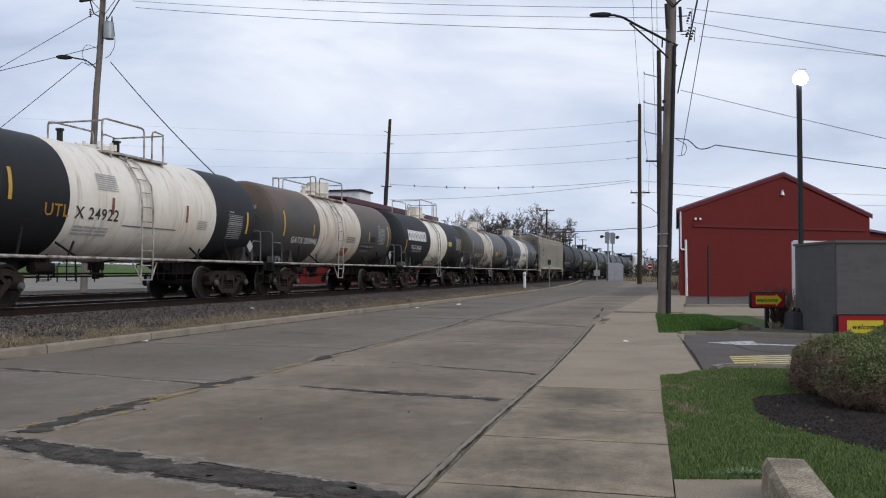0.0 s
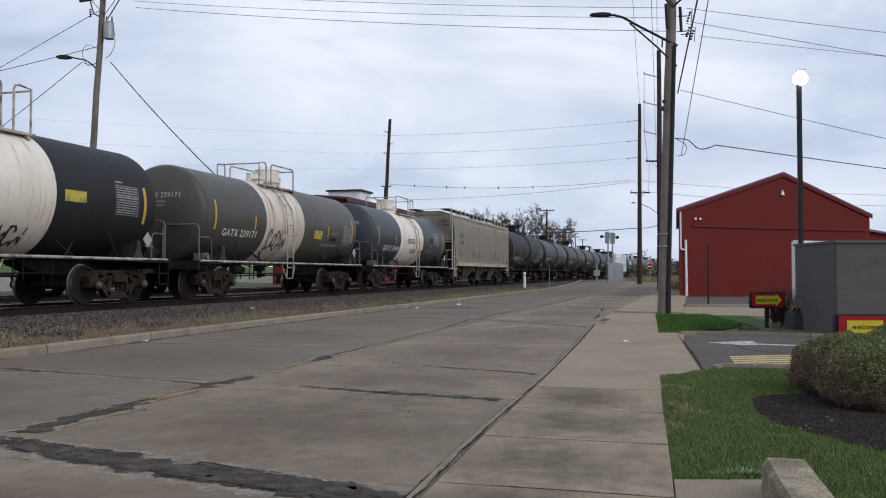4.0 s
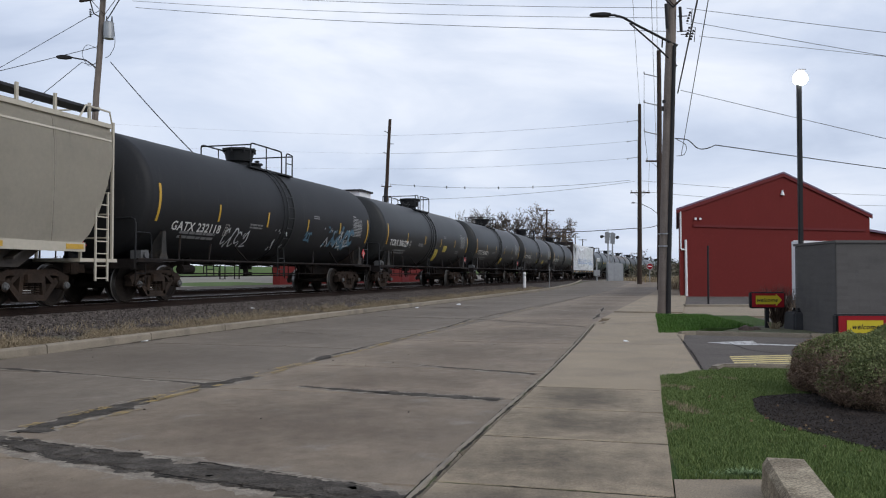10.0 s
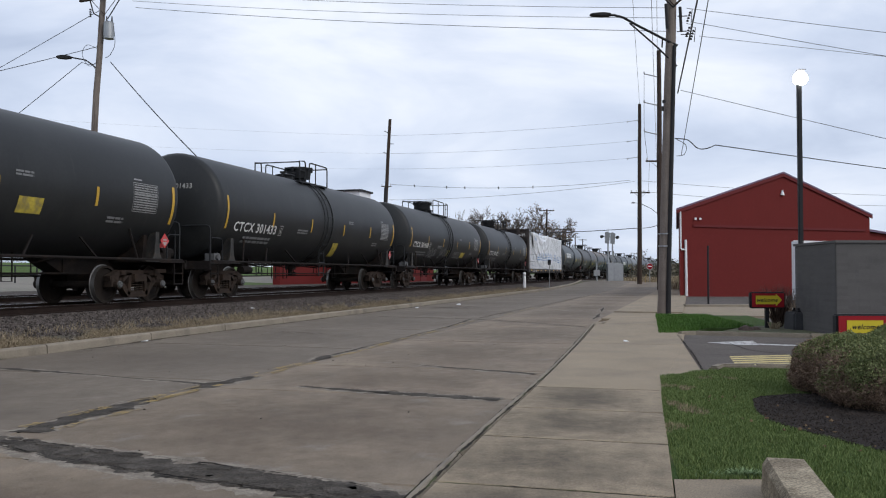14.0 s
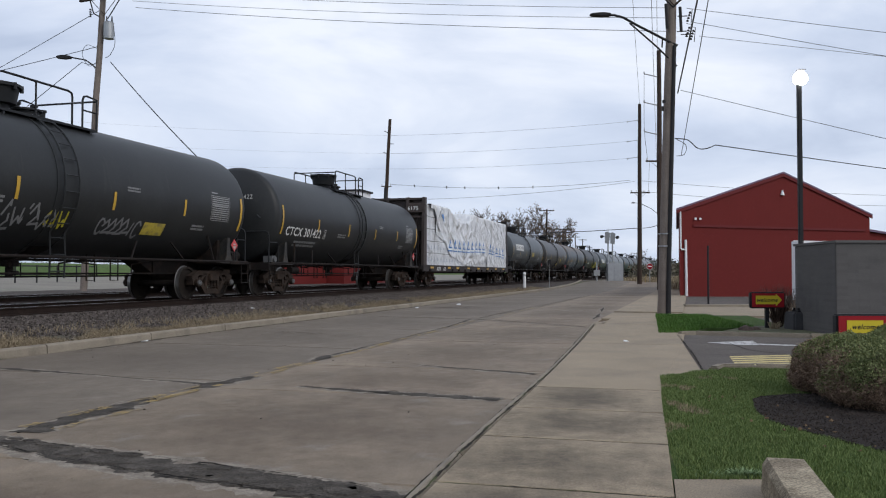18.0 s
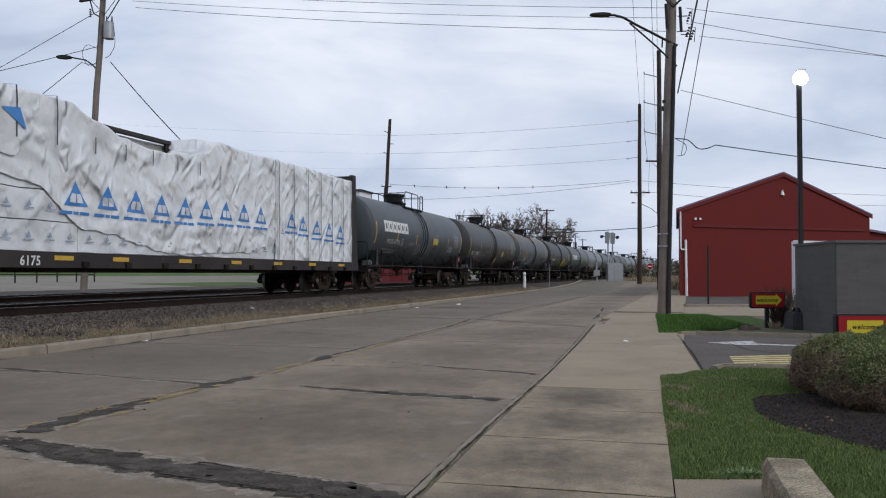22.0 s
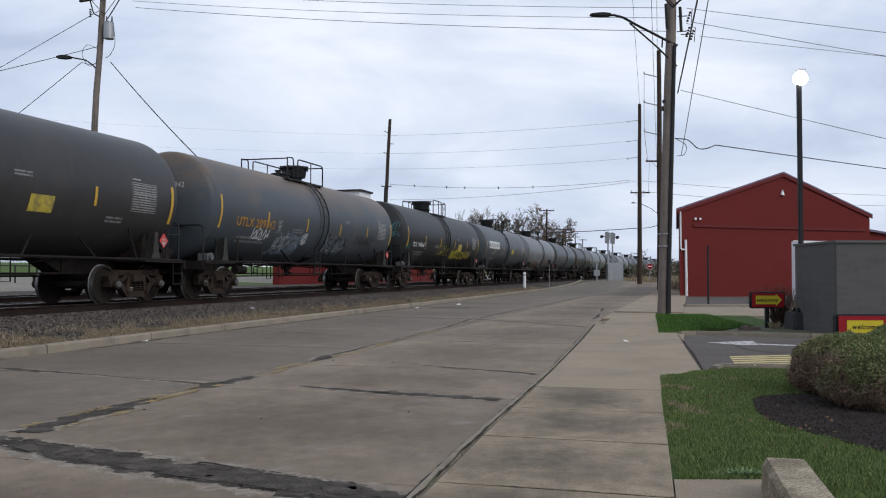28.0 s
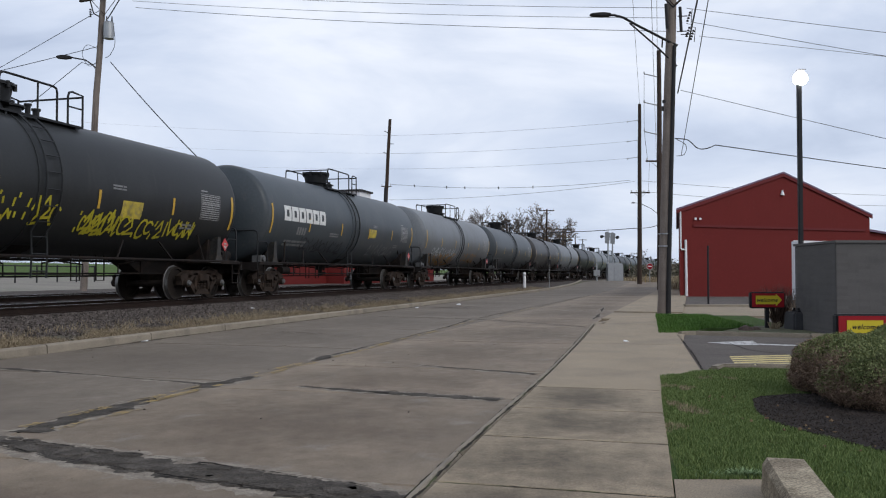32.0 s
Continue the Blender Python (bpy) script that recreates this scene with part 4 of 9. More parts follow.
def tank_shell(half, r, zc, bands):
    """bands: (x where it starts, material), from the front; returns mesh."""
    prof, mats = [], []
    order = []
    for x, m in bands:
        if m not in order:
            order.append(m)

    def idx(x):
        cur = bands[0][1]
        for bx, m in bands:
            if x >= bx - 1e-6:
                cur = m
        return order.index(cur)
    edge, crown, head = head_shape(r)
    dish = [(0.0, 0.0)]
    for k in range(1, 6):
        rho = edge * k / 5
        dish.append((crown - math.sqrt(crown * crown - rho * rho), rho))
    for k in range(1, 7):
        a = TURN * (1 - k / 6)
        dish.append((head - KNUCKLE * math.sin(a), r - KNUCKLE * (1 - math.cos(a))))
    prof += [(-half + x, rho) for x, rho in dish]
    xs = sorted(set([bx for bx, _ in bands[1:]] + [-half + head + (2 * half - 2 * head) * k / 6 for k in range(1, 6)]))
    for x in xs:
        prof.append((x, r))
    prof += [(half - x, rho) for x, rho in reversed(dish)]
    mats = [idx((p[0] + q[0]) / 2) for p, q in zip(prof, prof[1:])]
    bm = bmesh.new()
    revolve(bm, prof, zc, 44, mats)
    return mesh_of(bm, "tank", order, 35)


def diamond(bm, x, z, size, y):
    s = size / 1.414
    prism(bm, [(x - s, z), (x, z - s), (x + s, z), (x, z + s)], y - 0.008, y, lambda u, v, t: Vector((u, t, v)))


def bars(bm, rnd, x0, x1, z, h, bend, lines=1, gap=1.7, word=(0.12, 0.45)):
    """Lines of writing too small to read, as plain bars."""
    for k in range(lines):
        x = x0
        while x < x1:
            wd = rnd.uniform(*word)
            patch(bm, x, min(x + wd, x1), z - k * h * gap, z - k * h * gap + h, bend, 0.010, 1)
            x += wd + h * 0.6


def mark_blocks(bm, n, x0, x1, z0, z1, bend):
    """A short owner's mark as plain solid bars, one to a letter."""
    step = (x1 - x0) / n
    for k in range(n):
        patch(bm, x0 + k * step, x0 + (k + 0.70) * step, z0, z1, bend, 0.011, 3)


def scrawl(bm, rnd, x0, x1, z0, z1, bend, strokes=12, wide=0.05):
    """Sprayed strokes: plain slashes, hooks and loops, no letters."""
    r, zc = bend
    step = (x1 - x0) / strokes
    for k in range(strokes):
        cx = x0 + step * (k + 0.5)
        h, lean = (z1 - z0), rnd.uniform(-0.1, 0.35)
        kind = rnd.randrange(4)
        lo, hi = z0 + h * rnd.uniform(0, 0.25), z1 - h * rnd.uniform(0, 0.3)
        w2 = step * rnd.uniform(0.5, 0.9)
        if kind == 0:
            pts = [(cx - lean * h / 2, lo), (cx + lean * h / 2, hi)]
        elif kind == 1:
            pts = [(cx - w2, hi), (cx - w2 * 0.2, lo), (cx + w2 * 0.3, (lo + hi) / 2), (cx + w2, lo + 0.1 * h), (cx + w2, hi)]
        elif kind == 2:
            pts = [(cx + w2 * math.cos(a) * 0.8, (lo + hi) / 2 + (hi - lo) / 2 * math.sin(a)) for a in [0.6 + 0.62 * i for i in range(9)]]
        else:
            pts = [(cx - w2, (lo + hi) / 2), (cx, hi), (cx + w2 * 0.4, lo + 0.3 * h), (cx - w2 * 0.6, lo), (cx + w2, lo + 0.05 * h)]
        for (xa, za), (xb, zb) in zip(pts, pts[1:]):
            d = Vector((xb - xa, zb - za))
            if d.length < 1e-4:
                continue
            n = Vector((-d.y, d.x)).normalized() * wide / 2
            e = d.normalized() * wide * 0.3
            vs = []
            for x, z in ((xa - e.x - n.x, za - e.y - n.y), (xb + e.x - n.x, zb + e.y - n.y), (xb + e.x + n.x, zb + e.y + n.y), (xa - e.x + n.x, za - e.y + n.y)):
                a = math.asin(max(-0.98, min(0.98, (z - zc) / r)))
                rr = r + 0.012 + k * 0.0004
                vs.append(bm.verts.new((x, -rr * math.cos(a), zc + rr * math.sin(a))))
            bm.faces.new(vs)


def turned(bm, cx, cy, prof, n=20):
    """A round upright body from (radius, height) rows, closed on top."""
    rows = [[bm.verts.new((cx + r * math.cos(2 * math.pi * k / n), cy + r * math.sin(2 * math.pi * k / n), z)) for k in range(n)] for r, z in prof]
    for a, b in zip(rows, rows[1:]):
        for k in range(n):
            bm.faces.new((a[k], a[(k + 1) % n], b[(k + 1) % n], b[k]))
    bm.faces.new(rows[-1])


def tank_car(spec):
    """A tank car: shell, fittings, underframe, end rails, ladder, trucks, stripes and lettering. Its origin lies on the rails below its middle; -y is its street side."""
    L, half, r, zc = (17.65, 8.22, 1.6, 2.67) if spec["long"] else (13.85, 6.26, 1.43, 2.43)
    half, r, zc = spec.get("barrel", (half, r, zc))
    tc = 6.75 if spec["long"] else 4.75
    big = spec["long"]
    rnd = random.Random(spec["seed"])
    car = thing("tank_car", pose(0, 0, 0), spec["label"], "tank car", "cars of the freight train")
    rail = spec.get("rail", P_HANDG)
    shell = fit("tank", car, tank_shell(half, r, zc, spec["bands"]), None, spec.get("tank_label", ""))
    bend = (r, zc)
    top = zc + r
    ring = (-0.36, 0.36)

    # rings of the shell
    def rings(bm):
        if True:
            for x in ring:
                revolve(bm, [(x - 0.04, r), (x - 0.035, r + 0.018), (x + 0.035, r + 0.018), (x + 0.04, r)], zc, 44)
    if not big:
        for x0 in (-1.05, 1.7):
            def seam(bm):
                revolve(bm, [(x0 - 0.03, r - 0.004), (x0 - 0.02, r + 0.007), (x0 + 0.02, r + 0.007), (x0 + 0.03, r - 0.004)], zc, 44)
            inside_band = next(m for bx, m in reversed(spec["bands"]) if x0 >= bx)
            fit("seam", car, shared(("seam", x0, r), inside_band, seam, 30))
    if big:
        fit("band", car, shared(("band", big, r), spec["bands"][0][1], rings, 30))

    # fittings on top
    def manway(bm):
        turned(bm, -0.45, 0, [(0.30, top - 0.08), (0.30, top + 0.10), (0.43, top + 0.12), (0.49, top + 0.46), (0.55, top + 0.47), (0.55, top + 0.53), (0.50, top + 0.55)], 24)
    def manway_flat(bm):
        turned(bm, 0.0, 0, [(0.42, top - 0.06), (0.42, top + 0.06), (0.38, top + 0.08)])
    def manway_small(bm):
        turned(bm, -0.5, 0, [(0.30, top - 0.05), (0.30, top + 0.10), (0.43, top + 0.11), (0.43, top + 0.52), (0.45, top + 0.525), (0.45, top + 0.56), (0.42, top + 0.57)], 24)
    def vent(bm):
        turned(bm, 0.38, 0, [(0.27, top - 0.05), (0.27, top + 0.13), (0.33, top + 0.135), (0.33, top + 0.18), (0.24, top + 0.20), (0.09, top + 0.22), (0.07, top + 0.34)])
    def bolt(bm):
        disc(bm, (0, 0, 0), (0, 0, 1), 0.045, 0.15, 6)
    turn = 180 if spec.get("turned") else 0
    shift = pose(spec.get("dome_x", 0), 0, 0, 0, 0, turn)
    flip = pose(0, 0, 0, 0, 0, turn)
    flat_lid = not big and spec["seed"] == 1
    cover = fit("manway", car, shared(("manway", big, flat_lid, r), spec["dome"], manway if big else manway_flat if flat_lid else manway_small, 30), shift, "round bolted manway cover")
    if big:
        def nozzle(bm):
            turned(bm, 0.45, 0, [(0.30, top - 0.05), (0.30, top + 0.10), (0.37, top + 0.11), (0.37, top + 0.15), (0.30, top + 0.17)])
        fit("nozzle", car, shared(("nozzle", big, r), spec["dome"], nozzle, 30), flip, "low bolted nozzle flange")
    if big or flat_lid:
        for k in range(8):
            a = math.pi * k / 4
            rr = 0.53 if big else 0.46
            fit("bolt", cover, shared("bolt", spec["dome"], bolt), pose((-0.45 if big else 0) + rr * math.cos(a), rr * math.sin(a), top + (0.40 if big else 0.0)))
    else:
        fit("vent", car, shared(("vent", big, r), spec["dome"], vent, 30), shift, "round capped vent")
    for n, (x, y, rr, hh) in enumerate(((0.30, 0.1, 0.07, 0.30), (0.62, -0.1, 0.06, 0.27), (1.05, 0.05, 0.075, 0.24)) if big else ((-1.2, 0.1, 0.07, 0.34), (0.75, -0.05, 0.08, 0.32))):
        def valve(bm):
            disc(bm, (x, y, top - 0.04), (0, 0, 1), rr, hh, 10)
            disc(bm, (x, y, top - 0.04 + hh), (0, 0, 1), rr * 1.4, 0.05, 10)
        fit("valve", car, shared(("valve", big, n, r), spec.get("valve", spec["dome"]), valve, 30), shift)

    # platform and its rails
    px0, px1 = spec.get("walk", (-1.35, 1.75) if big else (-1.1, 1.85))
    rail_h = spec.get("rail_h", 0.60 if big else 0.76)
    kind = (big, px0, px1, rail_h, top)

    def platform(bm):
        for sgn in (-1, 1):
            box(bm, px0, px1, sgn * 0.72 - 0.2, sgn * 0.72 + 0.2, top - 0.20, top - 0.15)
            for x in (px0 + 0.2, px1 - 0.2, 0):
                box(bm, x - 0.03, x + 0.03, sgn * 0.72 - 0.18, sgn * 0.72 + 0.18, top - 0.42, top - 0.18)
    fit("platform", car, shared(("platform", kind), spec.get("deck", spec["dome"]), platform), flip)

    h = top + rail_h
    for sgn in (-1, 1):
        y = sgn * (0.90 if big else 0.78)

        def guard_long(bm):
            tube(bm, [(px0, y, top - 0.2), (px0, y, h - 0.12), (px0 + 0.04, y, h - 0.03), (px0 + 0.14, y, h), (px1 - 1.0, y, h), (px1 - 0.88, y, h - 0.03), (px1 - 0.85, y, h - 0.12), (px1 - 0.85, y, top - 0.2)], 0.026, 6)
            if big:
                tube(bm, [(px0 + 1.1, y, top - 0.2), (px0 + 1.1, y, h)], 0.022, 6)
        def guard_short(bm):
            tube(bm, [(px1 - 0.5, y, top - 0.2), (px1 - 0.5, y, h - 0.12), (px1 - 0.46, y, h - 0.03), (px1 - 0.36, y, h), (px1, y, h - 0.03), (px1, y, top - 0.2)], 0.026, 6)
            if big:
                tube(bm, [(px1, y, top + 0.25), (px1 - 0.5, y, top + 0.25)], 0.02, 6)
        for nm, fn in (("long", guard_long), ("short", guard_short)):
            fit("guard_rail", car, shared(("guard_rail", kind, sgn, nm), spec.get("guard", rail), fn, 40), flip, "tubular rail beside the manway platform")
    for x in (px0, px1):
        def guard_end(bm):
            tube(bm, [(x, -abs(y), h - 0.06), (x, abs(y), h - 0.06)], 0.024, 6)
        fit("guard_rail", car, shared(("guard_rail", kind, x), spec.get("guard", rail), guard_end, 40), flip, "tubular rail across the platform end")

    # ladders on both sides
    def ladder(bm):
        lx = 0.0
        for sgn in (-1, 1):
            if big:
                angles = [radians(28 + 8.5 * k) for k in range(13)]
                pts = [(math.sin(a) * (r + 0.07), zc + math.cos(a) * (r + 0.07)) for a in angles]
                pts += [(pts[-1][0] + 0.02, 1.1), (pts[-1][0], 0.62)]
            else:
                pts = [(0.75, top - 0.16), (1.12, top - 0.42), (1.46, top - 0.95), (1.53, zc), (1.53, 1.05), (1.50, 0.55)]
            for x in (lx - 0.23, lx + 0.23):
                tube(bm, [(x, sgn * y, z) for y, z in pts], 0.022, 6)
            length = [0]
            for p, q in zip(pts, pts[1:]):
                length.append(length[-1] + math.dist(p, q))
            k = 0.2
            while k < length[-1]:
                for i in range(len(pts) - 1):
                    if length[i] <= k <= length[i + 1]:
                        u = (k - length[i]) / (length[i + 1] - length[i])
                        y, z = pts[i][0] + (pts[i + 1][0] - pts[i][0]) * u, pts[i][1] + (pts[i + 1][1] - pts[i][1]) * u
                        tube(bm, [(lx - 0.23, sgn * y, z), (lx + 0.23, sgn * y, z)], 0.015, 5)
                        break
                k += 0.36
            if not big:
                for x in (lx - 0.5, lx + 0.5):
                    tube(bm, [(x, sgn * 1.46, 1.0), (x * 0.4, sgn * 1.5, 0.55)], 0.02, 5)
    fit("ladder", car, shared(("ladder", big, r), spec["ladder"], ladder, 40), pose(spec.get("ladder_x", 0), 0, 0), "steel ladder up the tank side")

    # underframe: sill, running rails, saddles, end platforms, brake gear
    def frame_of(bm):
        for sgn in (-1, 1):
            x = sgn * tc
            box(bm, min(sgn * (tc - 1.75), sgn * (L / 2 - 0.55)), max(sgn * (tc - 1.75), sgn * (L / 2 - 0.55)), -0.28, 0.28, 0.72, zc - r + 0.05)
            prism(bm, [(sgn * (tc - 1.75), 0.74), (sgn * (tc - 1.75), zc - r + 0.05), (sgn * (tc - 2.5), zc - r + 0.03)], -0.24, 0.24, lambda u, v, t: Vector((u, t, v)))
            prism(bm, [(-1.25, 1.02), (1.25, 1.02), (1.25, 1.14), (1.30, zc - 0.98), (1.18, zc - 0.98), (0.8, zc - r + 0.34), (0, zc - r + 0.06), (-0.8, zc - r + 0.34), (-1.18, zc - 0.98), (-1.30, zc - 0.98), (-1.25, 1.14)],
                  x - 0.07, x + 0.07, lambda u, v, t: Vector((t, u, v)))
            box(bm, min(sgn * (L / 2 - 1.75), sgn * (L / 2 - 0.55)), max(sgn * (L / 2 - 1.75), sgn * (L / 2 - 0.55)), -1.5, 1.5, 1.00, 1.06)
            box(bm, min(sgn * (L / 2 - 0.62), sgn * (L / 2 - 0.52)), max(sgn * (L / 2 - 0.62), sgn * (L / 2 - 0.52)), -1.5, 1.5, 0.84, 1.08)
            for y in (-1.42, 1.42):
                tube(bm, [(sgn * (tc - 0.5), y, 1.06), (sgn * (tc - 0.75), y * 0.93, zc - 0.75)], 0.03, 5)
                tube(bm, [(sgn * 2.4, y, 1.06), (sgn * 2.9, y * 0.86, zc - r * 0.72)], 0.028, 5)
                tube(bm, [(sgn * (tc - 2.0), y, 1.06), (sgn * (tc - 2.4), y * 0.88, zc - r * 0.70)], 0.028, 5)
            # steps at the corners
            for y in (-1.46, 1.46):
                for dx in (-0.2, 0.2):
                    tube(bm, [(sgn * (L / 2 - 0.85) + dx, y, 1.0), (sgn * (L / 2 - 0.85) + dx, y, 0.42)], 0.018, 5)
                for z in (0.44, 0.72):
                    tube(bm, [(sgn * (L / 2 - 0.85) - 0.2, y, z), (sgn * (L / 2 - 0.85) + 0.2, y, z)], 0.018, 5)
        # outlet and brake rigging under the barrel
        disc(bm, (0.05, 0, zc - r - 0.20), (0, 0, 1), 0.20, 0.4, 14)
        disc(bm, (0.05, 0, zc - r - 0.42), (0, 0, 1), 0.09, 0.25, 12)
        disc(bm, (-tc + 1.85, -0.6, 0.84), (1, 0, 0), 0.13, 0.6, 12)
        for x in (-tc + 1.95, -tc + 2.3):
            box(bm, x - 0.02, x + 0.02, -0.64, -0.2, 0.94, 1.20)
        tube(bm, [(-tc + 1.2, -0.55, 0.72), (tc - 1.2, -0.55, 0.72)], 0.022, 5)
        tube(bm, [(-tc + 1.2, 0.5, 0.62), (tc - 1.5, 0.5, 0.66)], 0.022, 5)
        for x in (-2.6, -1.7, 1.9, 2.8):
            tube(bm, [(x, -0.55, 1.22), (x, -0.55, 0.55), (x + 0.3, -0.55, 0.55), (x + 0.3, -0.55, 1.22)], 0.018, 5)
        for x in (-3.6, -0.9, 0.9, 3.6):
            tube(bm, [(x, -1.47, 1.07), (x + 0.05, -0.55, 0.95), (x + 0.05, -0.55, 0.72)], 0.02, 5)
            tube(bm, [(x, 1.47, 1.07), (x + 0.05, 0.5, 0.95), (x + 0.05, 0.5, 0.65)], 0.02, 5)
        turned(bm, 0.05, 0, [(0.30, zc - r + 0.06), (0.34, zc - r - 0.02), (0.95, zc - r + 0.24)], 20) if big else None
        tube(bm, [(0.05, 0, zc - r - 0.33), (0.05, -0.22, zc - r - 0.34)], 0.05, 8)
    fit("underframe", car, shared(("underframe", big, r), M_UNDER, frame_of), None, "grimy black steel underframe")

    def gusset(bm):
        prism(bm, [(-0.07, zc - 0.90), (0.07, zc - 0.90), (0.08, zc - 1.10), (0.12, 1.22), (0.22, 1.06), (-0.22, 1.06), (-0.12, 1.22), (-0.08, zc - 1.10)], -1.475, -1.44, lambda u, v, t: Vector((u, t, v)))
        box(bm, -0.5, 0.5, -1.49, -1.40, 1.02, 1.062)
        prism(bm, [(-1.46, 1.06), (-1.46, zc - 0.90), (-1.28, zc - 0.92), (-1.0, 1.06)], -0.03, 0.03, lambda u, v, t: Vector((t, u, v)))
    for sgn in (-1, 1):
        for a in (0, 180):
            fit("gusset", car, shared(("gusset", big, r), spec.get("plate", M_PLATE), gusset), pose(sgn * (tc + 0.25), 0, 0, 0, 0, a), "tapered steel plate between tank and sill")

    def side_rail(bm):
        tube(bm, [(-L / 2 + 0.7, -1.47, 1.07), (L / 2 - 0.7, -1.47, 1.07)], 0.034, 8)
    for sgn in (0, 180):
        fit("running_rail", car, shared(("running_rail", big), spec.get("side", M_UNDER), side_rail, 40), pose(0, 0, 0, 0, 0, sgn))

    def coupler(bm):
        box(bm, L / 2 - 0.6, L / 2 - 0.12, -0.09, 0.09, 0.74, 0.94)
        box(bm, L / 2 - 0.2, L / 2 + 0.02, -0.15, 0.13, 0.70, 0.98)
        disc(bm, (L / 2 - 0.02, -0.05, 0.70), (0, 0, 1), 0.11, 0.28, 10)
        tube(bm, [(L / 2 - 0.5, -0.35, 0.85), (L / 2 - 0.2, -0.4, 0.55), (L / 2, -0.25, 0.42)], 0.03, 6)
    x = L / 2 - 0.72

    def end_hoop(bm, sg):
        tube(bm, [(x, sg * 1.40, 1.0), (x, sg * 1.40, 1.95), (x, sg * 1.37, 2.05), (x, sg * 1.28, 2.09), (x, sg * 0.36, 2.09), (x, sg * 0.26, 2.0), (x, sg * 0.26, 1.0)], 0.026, 6)
    def corner_hoop(bm, sg):
        tube(bm, [(x - 0.62, sg * 1.43, 1.0), (x - 0.62, sg * 1.43, 1.62), (x - 0.58, sg * 1.43, 1.70), (x - 0.50, sg * 1.43, 1.74), (x - 0.03, sg * 1.41, 1.74)], 0.020, 6)
    def hose_box(bm):
        box(bm, L / 2 - 1.45, L / 2 - 0.95, -1.3, -0.85, 1.06, 1.26)
        disc(bm, (L / 2 - 1.3, -1.15, 1.26), (1, 0, 0), 0.14, 0.5, 10)
    for a in (0, 180):
        fit("coupler", car, shared(("coupler", big), M_TRUCK, coupler), pose(0, 0, 0, 0, 0, a))
        for nm, fn in (("end", end_hoop), ("corner", corner_hoop)):
            for sg in (-1, 1):
                fit("end_rail", car, shared(("end_rail", big, nm, sg), spec.get("endrail", rail), lambda bm: fn(bm, sg), 40), pose(0, 0, 0, 0, 0, a), "tubular safety rail at the car end")
    def valve_box(bm):
        box(bm, -L / 2 + 1.0, -L / 2 + 1.32, -1.36, -1.06, 1.06, 1.30)
        disc(bm, (-L / 2 + 1.16, -1.36, 1.19), (0, -1, 0), 0.09, 0.07, 12)
        disc(bm, (-L / 2 + 1.42, -1.2, 1.06), (0, 0, 1), 0.10, 0.26, 12, 0.07)
    fit("brake_valve", car, shared(("brake_valve", big), M_VALVE, valve_box, 30), None, "grey cast brake valve on the end platform")
    fit("brake_cylinder", car, shared(("brake_cylinder", big), M_UNDER, hose_box, 30))
    for x in (-tc, tc):
        add_truck(car, x)

    # stripes, writing and placards on the street side
    for x, z0, z1, wide in spec.get("stripes", ()):
        def stripe(bm):
            patch(bm, x - wide / 2, x + wide / 2, z0, z1, bend, 0.010, 5)
        fit("stripe", car, shared(("stripe", big, x, z0, z1, r), spec.get("stripe_mat", P_STRIPE), stripe), None, "worn yellow reflective stripe")
    if spec.get("panel"):
        bm = bmesh.new()
        x0, z0, sz = spec["panel"]
        bars(bm, rnd, x0, x0 + sz, z0, 0.030, bend, 11, 1.95, (0.06, 0.26))
        zb = z0 - 10 * 0.030 * 1.95 - 0.03
        for za, zd in ((z0 + 0.055, z0 + 0.07), (zb - 0.015, zb), (z0 - 0.20, z0 - 0.19), (z0 - 0.40, z0 - 0.39)):
            patch(bm, x0 - 0.04, x0 + sz + 0.04, za, zd, bend, 0.011, 1)
        for xa in (x0 - 0.04, x0 + sz * 0.55, x0 + sz + 0.028):
            patch(bm, xa, xa + 0.012, zb, z0 + 0.06, bend, 0.011, 4)
        patch(bm, x0, x0 + sz * 0.35, z0 + 0.13, z0 + 0.165, bend, 0.010, 1)
        tagged(part("data_panel", bm, P_PANEL, car), "panel of small grey stencilled test data", kind="stuff")
    for n, (x, z, h, material, letters, text) in enumerate(spec.get("numbers", ())):
        if isinstance(letters, str):
            text = letters + " " + text
            x -= len(letters) * h * 0.36
        elif letters:
            bm = bmesh.new()
            mark_blocks(bm, letters, x - len(text) * h * 0.36 - letters * h * 0.74 - 0.12, x - len(text) * h * 0.36 - 0.12, z - h / 2, z + h / 2, bend)
            part("owner_mark", bm, spec.get("mark_mat", material), car)
        if text:
            done = written("car_number", text, h * 0.82, material, car, pose(x, 0, z), (r + 0.012, zc), "painted car number %s" % text, 1.06, 0.022 if big else 0.014, -0.10)
            if big:
                bx = max(v.co.x for v in done.data.vertices) + 0.22
                bm = bmesh.new()
                for xa, xb, za, zb in ((bx, bx + 0.22, -0.16, -0.14), (bx, bx + 0.22, 0.14, 0.16), (bx, bx + 0.02, -0.14, 0.14), (bx + 0.20, bx + 0.22, -0.14, 0.14), (bx + 0.07, bx + 0.15, -0.09, 0.01), (bx + 0.07, bx + 0.15, 0.05, 0.09)):
                    patch(bm, xa, xb, z + za, z + zb, bend, 0.012, 2)
                part("boxed_sign", bm, P_FAINT, car, "small square outlined stencil")
            if n:
                continue
            # the same number, small, on the front head, with two short lines under it
            end_text = text if len(text) < 12 else text.split()[-1]
            hx, hz = -0.12 * r, zc + 0.36 * r
            ob = written("end_number", end_text, 0.15, spec.get("end_mat", P_FAINT), car, pose(0, 0, 0), None, "small painted number on the tank head", 0.9, 0.012)
